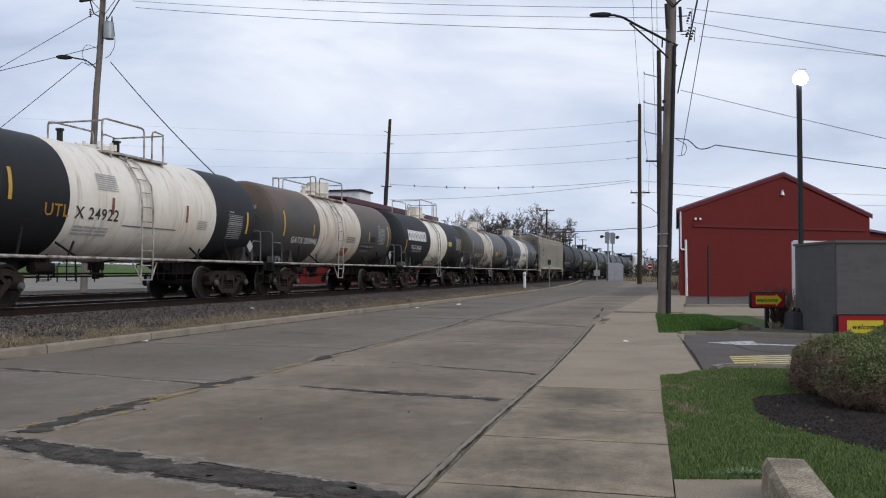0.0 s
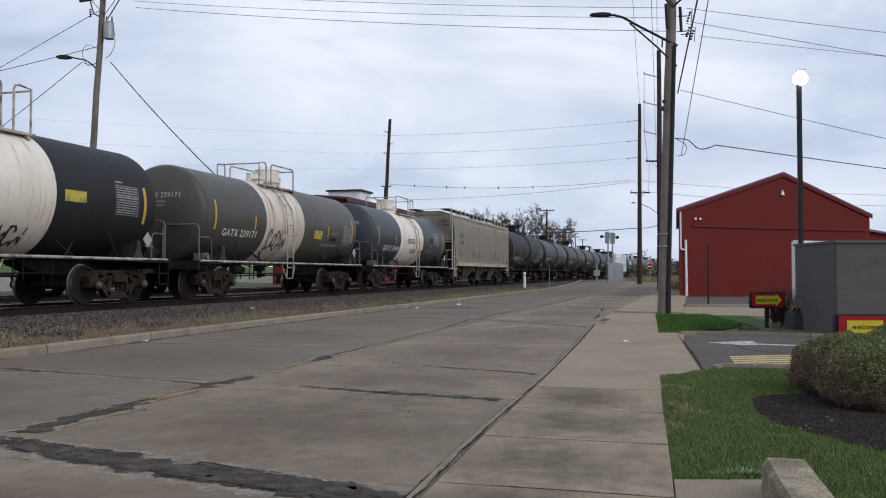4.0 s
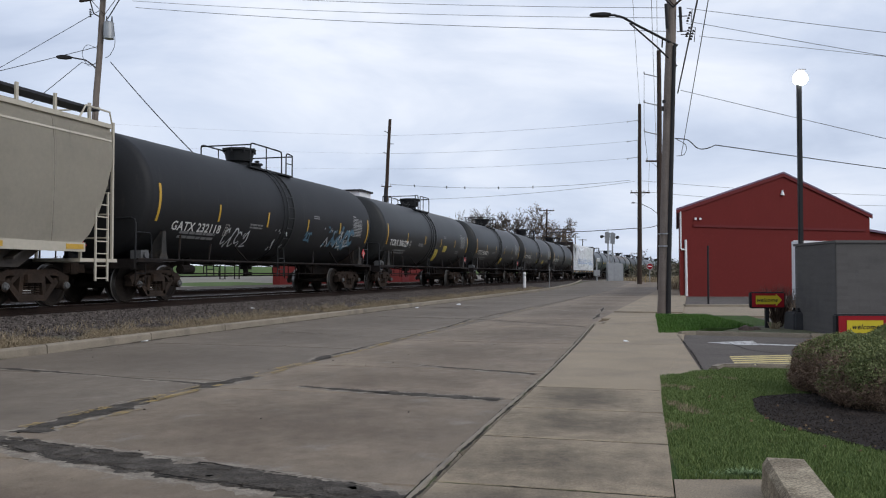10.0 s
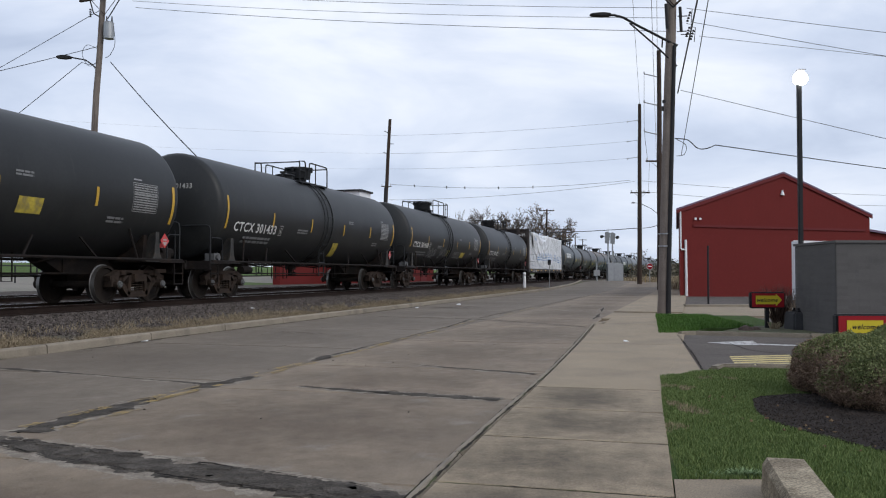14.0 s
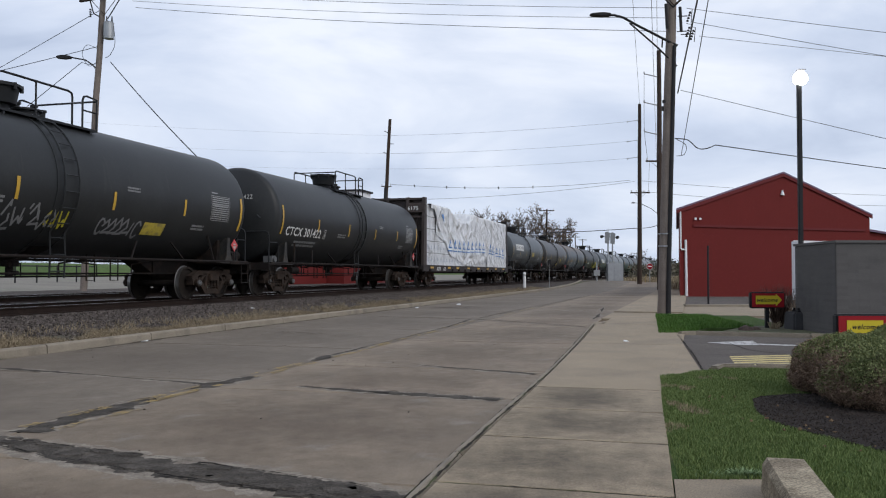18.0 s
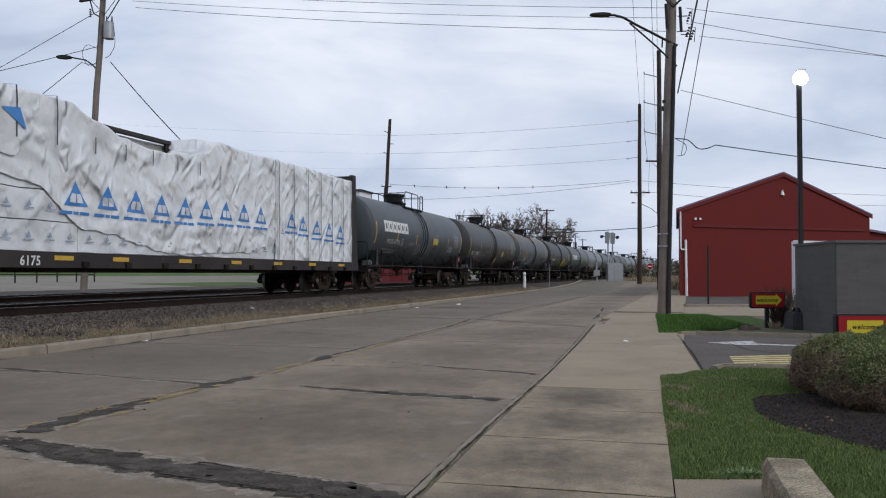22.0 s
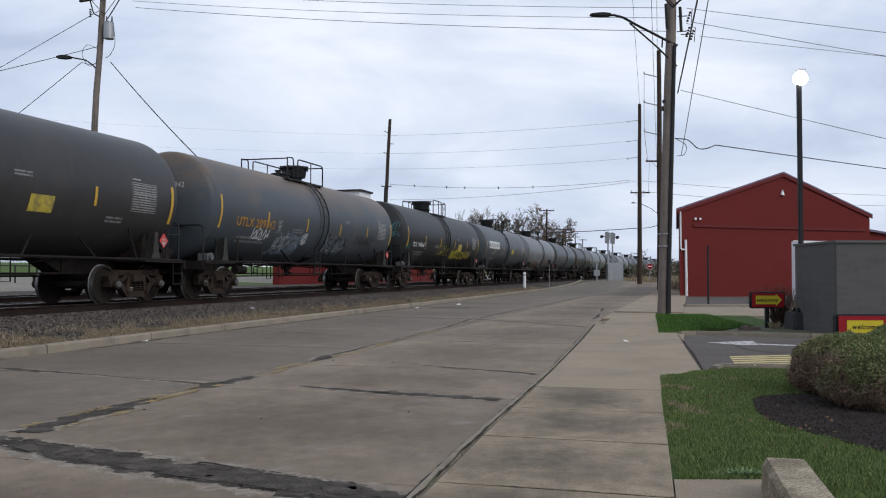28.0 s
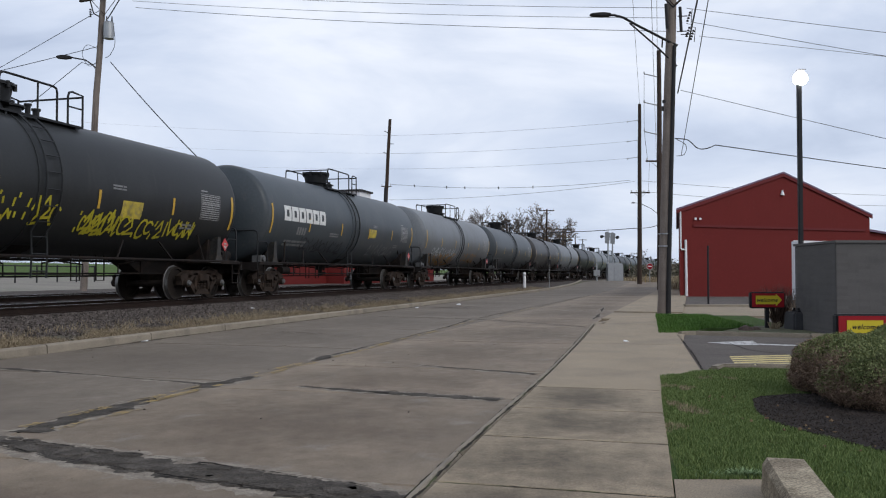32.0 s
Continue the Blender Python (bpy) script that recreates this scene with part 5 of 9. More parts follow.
            for v in ob.data.vertices:
                v.co = on_head(hx - v.co.x, hz + v.co.z, half, r, zc)
            bm = bmesh.new()
            for dz, wide in ((-0.22, 0.34), (-0.33, 0.26)):
                q = [bm.verts.new(on_head(hx + ya, hz + dz + za, half, r, zc)) for ya, za in ((-wide / 2, 0), (wide / 2, 0), (wide / 2, 0.05), (-wide / 2, 0.05))]
                bm.faces.new(q)
            tagged(part("stencil", bm, P_DIM, car), "small worn stencilled lines on the head", kind="stuff")
    for ya, yb, za, zb, material, strokes, wide in spec.get("head_tags", ()):
        bm = bmesh.new()
        for k in range(strokes):
            y, z = ya + (yb - ya) * (k + rnd.random()) / strokes, rnd.uniform(za, zb)
            a, curl = rnd.uniform(0.6, 2.5), rnd.uniform(-0.5, 0.5)
            last = None
            for j in range(9):
                side = Vector((-math.sin(a), math.cos(a))) * wide * (0.5 - 0.03 * j)
                pair = [bm.verts.new(on_head(y + sgn * side.x, zc + z + sgn * side.y, half, r, zc, 0.012 + 0.0008 * k)) for sgn in (-1, 1)]
                if last:
                    bm.faces.new((last[0], last[1], pair[1], pair[0]))
                last = pair
                if not za < z + math.sin(a) * 0.075 < zb:
                    a = -a
                y, z, a = min(max(y + math.cos(a) * 0.075, ya), yb), z + math.sin(a) * 0.075, a + curl
        tagged(part("graffiti", bm, material, car), "thin sprayed scribble on the tank head", kind="stuff")
    for x, z, h, text in spec.get("words", ()):
        written("lettering", text, h, P_FAINT, car, pose(x, 0, z), (r + 0.016, zc), "white words %s on a black plate" % text.lower(), 1.15, 0.01, -0.10)
    for x0, x1, z, h, lines in spec.get("small", ()):
        bm = bmesh.new()
        bars(bm, rnd, x0, x1, z, h, bend, lines)
        tagged(part("stencil", bm, spec.get("small_mat", P_DIM), car), "small worn stencilled lines", kind="stuff")
    if spec.get("logo"):
        n, x0, x1, z0, z1 = spec["logo"]
        step = (x1 - x0) / n
        for k in range(n):
            bm = bmesh.new()
            xa, xb, th = x0 + k * step, x0 + (k + 0.90) * step, (z1 - z0) * 0.27
            for pa, pb, za, zb in ((xa, xb, z0, z0 + th), (xa, xb, z1 - th, z1), (xa, xa + 0.17, z0 + th, z1 - th), (xb - 0.17, xb, z0 + th, z1 - th)):
                patch(bm, pa, pb, za, zb, bend, 0.011, 2)
            part("mark_block", bm, P_MARK, car, "plain white hollow block of a company mark")
    for x0, x1, z0, z1, skew, material in spec.get("decals", ()):
        bm = bmesh.new()
        patch(bm, x0, x1, z0, z1, bend, 0.011, 4, skew)
        part("decal", bm, material, car, "square painted decal")
    for x0, x1, z0, z1, material, strokes, wide in spec.get("tags", ()):
        bm = bmesh.new()
        scrawl(bm, rnd, x0, x1, z0, z1, bend, strokes, wide)
        tagged(part("graffiti", bm, material, car), "sprayed graffiti strokes", kind="stuff")
    # placards: one beside the rear head, one on the front end, square to the track
    for m in (pose(half - 0.95, -1.50, 1.56), pose(-L / 2 + 0.60, 0.1, 1.42, 0, 0, -90)):
        bm = bmesh.new()
        diamond(bm, 0, 0, 0.27, 0)
        pl = part("placard", bm, spec.get("placard", P_PLACRED), car, "diamond hazard placard", m=m)
        bm = bmesh.new()
        prism(bm, [(-0.10, -0.035), (0, -0.135), (0.10, -0.035)], -0.014, -0.010, lambda u, v, t: Vector((u, t, v)))
        prism(bm, [(-0.07, 0.005), (0.07, 0.005), (0.07, 0.045), (-0.07, 0.045)], -0.014, -0.010, lambda u, v, t: Vector((u, t, v)))
        part("placard_centre", bm, P_PLACW, pl)
        bm = bmesh.new()
        tube(bm, [(0, 0.014, -0.52), (0, 0.014, 0.1)], 0.012, 4)
        part("placard_post", bm, M_UNDER, pl)
    return car


def white_band(material, a, b, white=None):
    return [(-99, material), (a, white or P_WHITE), (b, material)]


LONG_STRIPES = [(-7.45, 2.05, 3.0, 0.10), (-4.5, 2.2, 2.68, 0.09), (-1.5, 2.2, 2.66, 0.09), (1.55, 2.2, 2.62, 0.09), (4.5, 2.25, 2.68, 0.09), (7.5, 2.0, 2.95, 0.11)]
SHORT_STRIPES = [(-5.35, 2.0, 2.85, 0.10), (-2.95, 2.1, 2.5, 0.09), (2.85, 2.1, 2.5, 0.09), (5.3, 1.95, 2.85, 0.11)]


def long_spec(seed, paint, label, **more):
    d = dict(long=True, seed=seed, bands=[(-99, paint)], label=label, stripes=LONG_STRIPES, dome=P_BLACK, ladder=P_CHAR, rail=P_BLACK, panel=(5.85, 2.85, 0.92),
             small=[(-6.2, -4.4, 1.80, 0.07, 2), (-2.6, -1.8, 2.2, 0.05, 2), (5.0, 5.6, 2.0, 0.05, 2), (2.0, 2.5, 2.75, 0.04, 2)], placard=P_PLACRED)
    d.update(more)
    return d


def short_spec(seed, bands, label, **more):
    d = dict(long=False, seed=seed, bands=bands, label=label, stripes=SHORT_STRIPES, dome=P_WHITE, ladder=P_HANDW, rail=P_HANDG, guard=P_HANDW, panel=(4.2, 2.75, 0.8),
             small=[(-4.3, -2.8, 1.95, 0.07, 2)], placard=P_PLACW, side=P_HANDW, deck=P_HANDW)
    d.update(more)
    return d


TRAIN = []
ends = 11.8


def couple(car, length):
    """Couples the next car on; keeps where its middle stands at the start."""
    global ends
    TRAIN.append((car, ends + length / 2))
    ends += length


N = P_MARK
couple(tank_car(short_spec(1, white_band(P_BLACK, -2.7, 3.45), "short black tank car with a wide white middle band", numbers=[(-1.70, 2.09, 0.34, P_MARKB, 0, "X 24922"), (-3.06, 2.09, 0.34, P_MARKO, 0, "UTL")], walk=(-0.8, 1.75), rail_h=0.64, valve=M_DARKSTEEL,
                           stripes=[(-4.45, 2.2, 2.85, 0.10), (5.3, 1.95, 2.6, 0.11)], panel=(4.2, 2.4, 0.75),
                           small=[(-1.75, -1.0, 3.0, 0.03, 8), (-2.4, -1.2, 1.75, 0.045, 3), (2.5, 3.0, 2.15, 0.03, 5)], small_mat=P_FAINT,
                           decals=[(-1.25, -1.16, 2.1, 2.5, 0, P_RUSTSTRIPE), (1.9, 1.99, 2.1, 2.55, 0, P_RUSTSTRIPE), (-0.75, 1.55, 1.86, 1.89, 0, P_DIM)])), 13.6)
couple(tank_car(short_spec(2, turned=True, walk=(-1.3, 1.85), rail_h=0.58, dome_x=0.1, ladder_x=-0.62, bands=white_band(P_BROWN, -2.4, 1.8, P_RUSTWHITE), label="short rusty grey tank car with a white band", numbers=[(-3.2, 1.9, 0.28, N, "GATX", "209946")], panel=(4.0, 2.65, 0.8),
                           decals=[(0.0, 0.8, 1.45, 1.75, 0, P_RUSTSTRIPE), (3.0, 3.6, 2.1, 2.3, 0, P_BLACK), (1.98, 3.42, 1.78, 1.98, 0, P_BLACK)], words=[(2.70, 1.88, 0.10, "PHOSPHORIC ACID")], small=[(2.2, 3.1, 1.66, 0.05, 1), (0.3, 1.2, 2.15, 0.05, 3)])), 12.9)
couple(tank_car(short_spec(3, walk=(-1.15, 2.1), rail_h=0.86, dome_x=0.9, ladder_x=0.13, bands=white_band(P_BLACK, -1.25, 2.15), label="short black tank car with a white middle band and block lettering", logo=(6, -5.15, -2.05, 2.38, 2.88),
                           numbers=[(-3.35, 2.06, 0.24, N, "PROX", "42606")], tags=[(-1.1, 1.5, 1.3, 1.75, P_GRAFK, 12, 0.045)], decals=[(2.4, 3.1, 2.3, 2.55, 0, P_DECALY)], stripes=[(-5.4, 1.8, 2.4, 0.1), (5.3, 1.95, 2.85, 0.11)])), 14.1)
couple(tank_car(short_spec(4, turned=True, walk=(-1.1, 1.5), rail_h=0.60, dome_x=0.1, ladder_x=-0.65, bands=white_band(P_OLIVE, -2.2, 0.7, P_RUSTWHITE), label="short faded olive tank car with a white band", numbers=[(-3.4, 1.95, 0.28, N, "GATX", "239171")],
                           tags=[(-1.9, -0.6, 1.5, 2.2, P_GRAFK, 7, 0.05)], decals=[(1.6, 2.3, 2.0, 2.3, 0, P_DECALY), (3.1, 3.7, 1.95, 2.1, 0, P_BLACK)], small=[(2.4, 3.9, 1.75, 0.10, 1), (3.2, 3.8, 2.2, 0.09, 1)], panel=(4.4, 2.45, 0.8))), 14.0)
couple(tank_car(short_spec(5, walk=(-1.1, 1.7), rail_h=0.70, ladder_x=0.2, bands=white_band(P_NAVY, -2.2, 1.5), label="short blue-grey tank car with a white band", numbers=[(-2.85, 1.9, 0.32, N, "GATX", "209905")],
                           decals=[(0.8, 1.45, 1.6, 1.95, 0, P_MARKO), (2.6, 3.2, 2.35, 2.6, 0, P_BLACK)], small=[(-1.2, 0.0, 2.4, 0.04, 4), (2.2, 3.4, 1.85, 0.10, 1), (-0.6, 0.3, 1.9, 0.04, 3)], panel=(3.5, 2.85, 0.85))), 13.8)


P_WALKWAY = mat("dark_grating", (0.035, 0.036, 0.042), 0.7, var=0.2, scale=2, fine=40, spec=0.2)


def hopper_car():
    """A covered hopper with sloped bays, end ladders and a roof walk."""
    L, hs, hb = 17.8, 8.35, 7.35
    car = thing("hopper_car", pose(0, 0, 0), "warm grey covered hopper car with three sloped bays", "hopper car", "cars of the freight train")
    rnd = random.Random(55)
    for sgn in (-1, 1):
        bm = bmesh.new()
        # bowed side sheet, its lower corners cut away
        rows = []
        for z, bow in ((1.40, 1.50), (1.6, 1.512), (1.8, 1.524), (2.1, 1.538), (2.4, 1.55), (2.8, 1.56), (3.2, 1.553), (3.5, 1.54), (3.95, 1.49), (4.12, 1.44)):
            e = hb + (hs - hb) * min(1.0, (z - 1.4) / 2.0) ** 0.62
            rows.append([bm.verts.new((x, sgn * bow, z)) for x in [-e + 2 * e * k / 12 for k in range(13)]])
        for a, b in zip(rows, rows[1:]):
            for i in range(12):
                bm.faces.new((a[i], a[i + 1], b[i + 1], b[i]))
        bmesh.ops.solidify(bm, geom=bm.faces[:], thickness=0.02)
        part("side_sheet", bm, P_HOPPER, car, "bowed warm grey side sheet", smooth=40)
        bm = bmesh.new()
        box(bm, -hb - 0.02, hb + 0.02, min(sgn * 1.46, sgn * 1.58), max(sgn * 1.46, sgn * 1.58), 1.20, 1.40)
        part("side_sill", bm, P_HOPPER, car)
        bm = bmesh.new()
        prism(bm, [(1.38, 4.08), (1.50, 4.10), (1.50, 4.20), (1.34, 4.24)], -hs, hs, lambda u, v, t: Vector((t, sgn * u, v)))
        part("top_chord", bm, P_HOPPER, car)
        bm = bmesh.new()
        prism(bm, [(1.500, 3.76), (1.528, 3.78), (1.522, 3.81), (1.490, 3.84)], -hs + 0.03, hs - 0.03, lambda u, v, t: Vector((t, sgn * u, v)))
        part("top_rib", bm, P_HOPPER, car, "pressed rib along the top of the side")
    for k in range(9):
        x = -6.4 + k * 1.6
        bm = bmesh.new()
        tube(bm, [(x, -1.496, 1.42), (x, -1.530, 2.0), (x, -1.555, 2.8), (x, -1.535, 3.5), (x, -1.485, 3.95), (x, -1.44, 4.08)], 0.012, 5)
        part("weld_seam", bm, P_HOPEND, car)
    bm = bmesh.new()
    prism(bm, [(-1.40, 4.10), (-1.0, 4.32), (-0.4, 4.42), (0.4, 4.42), (1.0, 4.32), (1.40, 4.10)], -hs, hs, lambda u, v, t: Vector((t, u, v)))
    part("roof", bm, P_HOPPER, car, smooth=30)
    bm = bmesh.new()
    for k in range(4):
        x = -5.4 + 3.6 * k
        box(bm, x - 1.5, x + 1.5, -0.35, 0.35, 4.40, 4.52)
    part("hatch_cover", bm, P_HOPDARK, car)
    for sgn in (-1, 1):
        bm = bmesh.new()
        box(bm, -hs + 0.1, hs - 0.1, min(sgn * 0.72, sgn * 1.24), max(sgn * 0.72, sgn * 1.24), 4.50, 4.56)
        part("roof_walk", bm, P_WALKWAY, car, "dark grating roof walk")
        for k in range(15):
            bm = bmesh.new()
            x = -hs + 0.5 + k * (2 * hs - 1) / 14
            box(bm, x - 0.035, x + 0.035, sgn * 1.27 - 0.025, sgn * 1.27 + 0.025, 4.18, 4.62)
            part("walk_post", bm, P_HOPPER, car)
    # ends: upper sheet, dark slope sheet below, corner posts, ladder, platform
    for sgn in (-1, 1):
        bm = bmesh.new()
        prism(bm, [(-1.42, 2.7), (1.42, 2.7), (1.42, 4.1), (1.0, 4.32), (0.4, 4.42), (-0.4, 4.42), (-1.0, 4.32), (-1.42, 4.1)], sgn * 8.30, sgn * 8.35, lambda u, v, t: Vector((t, u, v)))
        part("end_sheet", bm, P_HOPEND, car)
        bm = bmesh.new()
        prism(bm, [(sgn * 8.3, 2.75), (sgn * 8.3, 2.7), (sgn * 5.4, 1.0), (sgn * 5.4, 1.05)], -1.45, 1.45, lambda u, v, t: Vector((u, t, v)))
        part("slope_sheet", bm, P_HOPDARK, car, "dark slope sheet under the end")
        for y in (-1.48, -0.62, 0.62, 1.48):
            bm = bmesh.new()
            h = 0.028
            box(bm, sgn * 8.42 - h, sgn * 8.42 + h, y - h, y + h, 1.05, 4.25 if abs(y) > 1 else 2.75)
            part("end_post", bm, P_HOPPER, car)
        bm = bmesh.new()
        for x in (sgn * 7.78, sgn * 8.2):
            box(bm, x - 0.02, x + 0.02, -1.55, -1.51, 0.55, 2.6 if x == sgn * 8.2 else 2.2)
        for k in range(7):
            box(bm, min(sgn * 7.78, sgn * 8.2), max(sgn * 7.78, sgn * 8.2), -1.54, -1.52, 0.6 + k * 0.28, 0.625 + k * 0.28)
        part("ladder", bm, P_HOPPER, car)
        bm = bmesh.new()
        box(bm, min(sgn * 7.3, sgn * 8.6), max(sgn * 7.3, sgn * 8.6), -1.5, 1.5, 0.98, 1.06)
        for z in (1.55, 2.1, 2.6):
            tube(bm, [(sgn * 8.42, -1.5, z), (sgn * 8.42, 1.5, z)], 0.022, 6)
        part("end_platform", bm, P_HOPPER, car)
        bm = bmesh.new()
        tube(bm, [(sgn * 7.3, -1.45, 4.2), (sgn * 7.5, -1.45, 4.5), (sgn * 8.4, -1.4, 4.5), (sgn * 8.5, -1.4, 4.2), (sgn * 8.5, -1.4, 3.6)], 0.022, 6)
        tube(bm, [(sgn * 8.1, -1.35, 4.55), (sgn * 8.1, 1.35, 4.55)], 0.022, 6)
        part("corner_rail", bm, P_HOPPER, car, smooth=40)
        bm = bmesh.new()
        box(bm, min(sgn * 8.4, sgn * 9.0), max(sgn * 8.4, sgn * 9.0), -0.12, 0.12, 0.72, 0.98)
        part("coupler", bm, M_TRUCK, car)
    # bays
    for k in range(3):
        x = -3.7 + 3.7 * k
        bm = bmesh.new()
        top = [bm.verts.new(p) for p in ((x - 1.80, -1.44, 1.38), (x + 1.80, -1.44, 1.38), (x + 1.80, 1.44, 1.38), (x - 1.80, 1.44, 1.38))]
        low = [bm.verts.new(p) for p in ((x - 0.62, -1.0, 0.44), (x + 0.62, -1.0, 0.44), (x + 0.62, 1.0, 0.44), (x - 0.62, 1.0, 0.44))]
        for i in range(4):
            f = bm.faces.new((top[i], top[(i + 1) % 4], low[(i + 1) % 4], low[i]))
            # x-facing slopes take the dark brown, their shade painted in
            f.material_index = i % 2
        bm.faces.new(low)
        part("bay", bm, [P_BAY, P_HOPDARK], car, "sloped discharge bay, its grimy slopes painted dark with shade")
        bm = bmesh.new()
        box(bm, x - 0.66, x + 0.66, -1.05, 1.05, 0.30, 0.43)
        disc(bm, (x - 0.2, -0.95, 0.36), (0, -1, 0), 0.07, 0.12, 8)
        part("outlet_gate", bm, P_HOPDARK, car)
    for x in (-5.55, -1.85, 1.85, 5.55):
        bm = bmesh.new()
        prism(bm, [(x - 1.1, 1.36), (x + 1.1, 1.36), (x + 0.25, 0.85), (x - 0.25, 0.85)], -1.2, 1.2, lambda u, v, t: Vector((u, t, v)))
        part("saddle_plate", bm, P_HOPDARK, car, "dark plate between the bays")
    bm = bmesh.new()
    box(bm, -8.3, 8.3, -0.25, 0.25, 0.75, 1.05)
    part("centre_sill", bm, M_UNDER, car)
    for x in (-6.35, 6.35):
        add_truck(car, x)
    # marks
    for x0, x1 in ((-7.3, -6.2), (-3.5, -2.9), (-0.7, -0.1), (2.0, 2.6), (4.4, 4.95), (6.75, 7.3)):
        bm = bmesh.new()
        box(bm, x0, x1, -1.592, -1.582, 1.25, 1.36)
        part("stripe", bm, P_STRIPE, car, "yellow reflective stripe")
    written("car_number", "AGPX", 0.25, P_MARKB, car, pose(-6.62, -1.582, 3.00), None, "black reporting mark on the side", 0.92, 0.012)
    written("car_number", "21089", 0.26, P_MARKB, car, pose(-6.58, -1.584, 2.58), None, "black car number 21089", 0.92, 0.012)
    written("car_number", "AGPX", 0.17, P_MARKB, car, pose(-8.362, -0.95, 3.82, 0, 0, -90), None, "black reporting mark on the end")
    written("car_number", "21089", 0.17, P_MARKB, car, pose(-8.362, -0.95, 3.58, 0, 0, -90), None, "black car number on the end")
    P_THIN = mat("grey_stencil", (0.20, 0.185, 0.16), 0.6, var=0.2)
    for x0, x1, z, n, h, gap in ((-7.25, -6.85, 2.12, 3, 0.055, 0.15), (-6.7, -6.2, 2.12, 3, 0.055, 0.15), (-3.5, -2.9, 2.15, 1, 0.06, 0.1), (-3.9, -2.7, 2.0, 5, 0.022, 0.07), (-2.4, -1.5, 2.0, 5, 0.020, 0.06), (2.9, 3.5, 1.98, 1, 0.05, 0.1), (2.2, 3.4, 1.86, 4, 0.02, 0.06), (3.7, 4.8, 1.86, 4, 0.02, 0.06)):
        bm = bmesh.new()
        for k in range(n):
            x = x0
            while x < x1:
                wd = rnd.uniform(0.08, 0.2)
                box(bm, x, min(x + wd, x1), -1.552, -1.535, z - k * gap, z - k * gap + h)
                x += wd + 0.035
        tagged(part("stencil", bm, P_THIN, car), "small grey stencilled lines", kind="stuff")
    for x0, x1 in ((-2.4, -1.0), (0.2, 1.6), (2.9, 4.1)):
        bm = bmesh.new()
        x = x0
        while x < x1:
            wd = rnd.uniform(0.06, 0.16)
            box(bm, x, min(x + wd, x1), -1.592, -1.582, 1.285, 1.325)
            x += wd + 0.03
        tagged(part("stencil", bm, P_THIN, car), "small grey stencilled lines on the sill", kind="stuff")
    return car




def cloth(name, base, grime, stain, depth):
    """Creased plastic sheet: sharp folds that run aslant, grime in soft patches."""
    m = mat(name, base, 0.42, var=0.05, scale=0.8, fine=5, second=grime, second_at=(0.46, 0.72), second_scale=0.9, third=stain, third_at=(0.60, 0.78), third_scale=0.8, third_stretch=(1, 1, 1.6))
    nt = m.node_tree
    b = nt.nodes["Principled BSDF"]
    co = nt.nodes.new("ShaderNodeTexCoord")
    last = None
    for turn, scale, stretch, d in ((24, 0.55, (1, 1, 2.4), depth), (-52, 0.8, (1, 1, 1.9), depth * 0.7), (82, 1.7, (1, 1, 1.7), depth * 0.35)):
        mp = nt.nodes.new("ShaderNodeMapping")
        mp.vector_type = "TEXTURE"
        mp.inputs["Rotation"].default_value = (0, radians(turn), 0)
        mp.inputs["Scale"].default_value = (stretch[2], 1, 1)
        n = nt.nodes.new("ShaderNodeTexNoise")
        n.noise_type = "RIDGED_MULTIFRACTAL"
        n.inputs["Scale"].default_value = scale * 2.2
        n.inputs["Detail"].default_value = 2.2
        n.inputs["Roughness"].default_value = 0.5
        n.inputs["Distortion"].default_value = 0.7
        bp = nt.nodes.new("ShaderNodeBump")
        bp.inputs["Distance"].default_value = d
        nt.links.new(co.outputs["Object"], mp.inputs["Vector"])
        nt.links.new(mp.outputs["Vector"], n.inputs["Vector"])
        nt.links.new(n.outputs["Fac"], bp.inputs["Height"])
        if last:
            nt.links.new(last, bp.inputs["Normal"])
        last = bp.outputs["Normal"]
    nt.links.new(last, b.inputs["Normal"])
    return m


M_WRAP = cloth("white_lumber_wrap", (0.62, 0.63, 0.645), (0.47, 0.47, 0.48), (0.36, 0.32, 0.27), 0.16)
M_BACKWRAP = cloth("dirty_lumber_wrap", (0.40, 0.38, 0.35), (0.32, 0.30, 0.27), (0.25, 0.21, 0.17), 0.06)
M_TARP = cloth("pale_torn_tarp", (0.70, 0.71, 0.725), (0.52, 0.52, 0.52), (0.42, 0.35, 0.27), 0.26)
M_INK = mat("faint_grey_blue_print", (0.27, 0.32, 0.40), 0.6, var=0.15)
M_BLUE = mat("blue_print", (0.05, 0.20, 0.50), 0.5, var=0.1)
M_STRAP = mat("dark_strap", (0.05, 0.05, 0.055), 0.6)


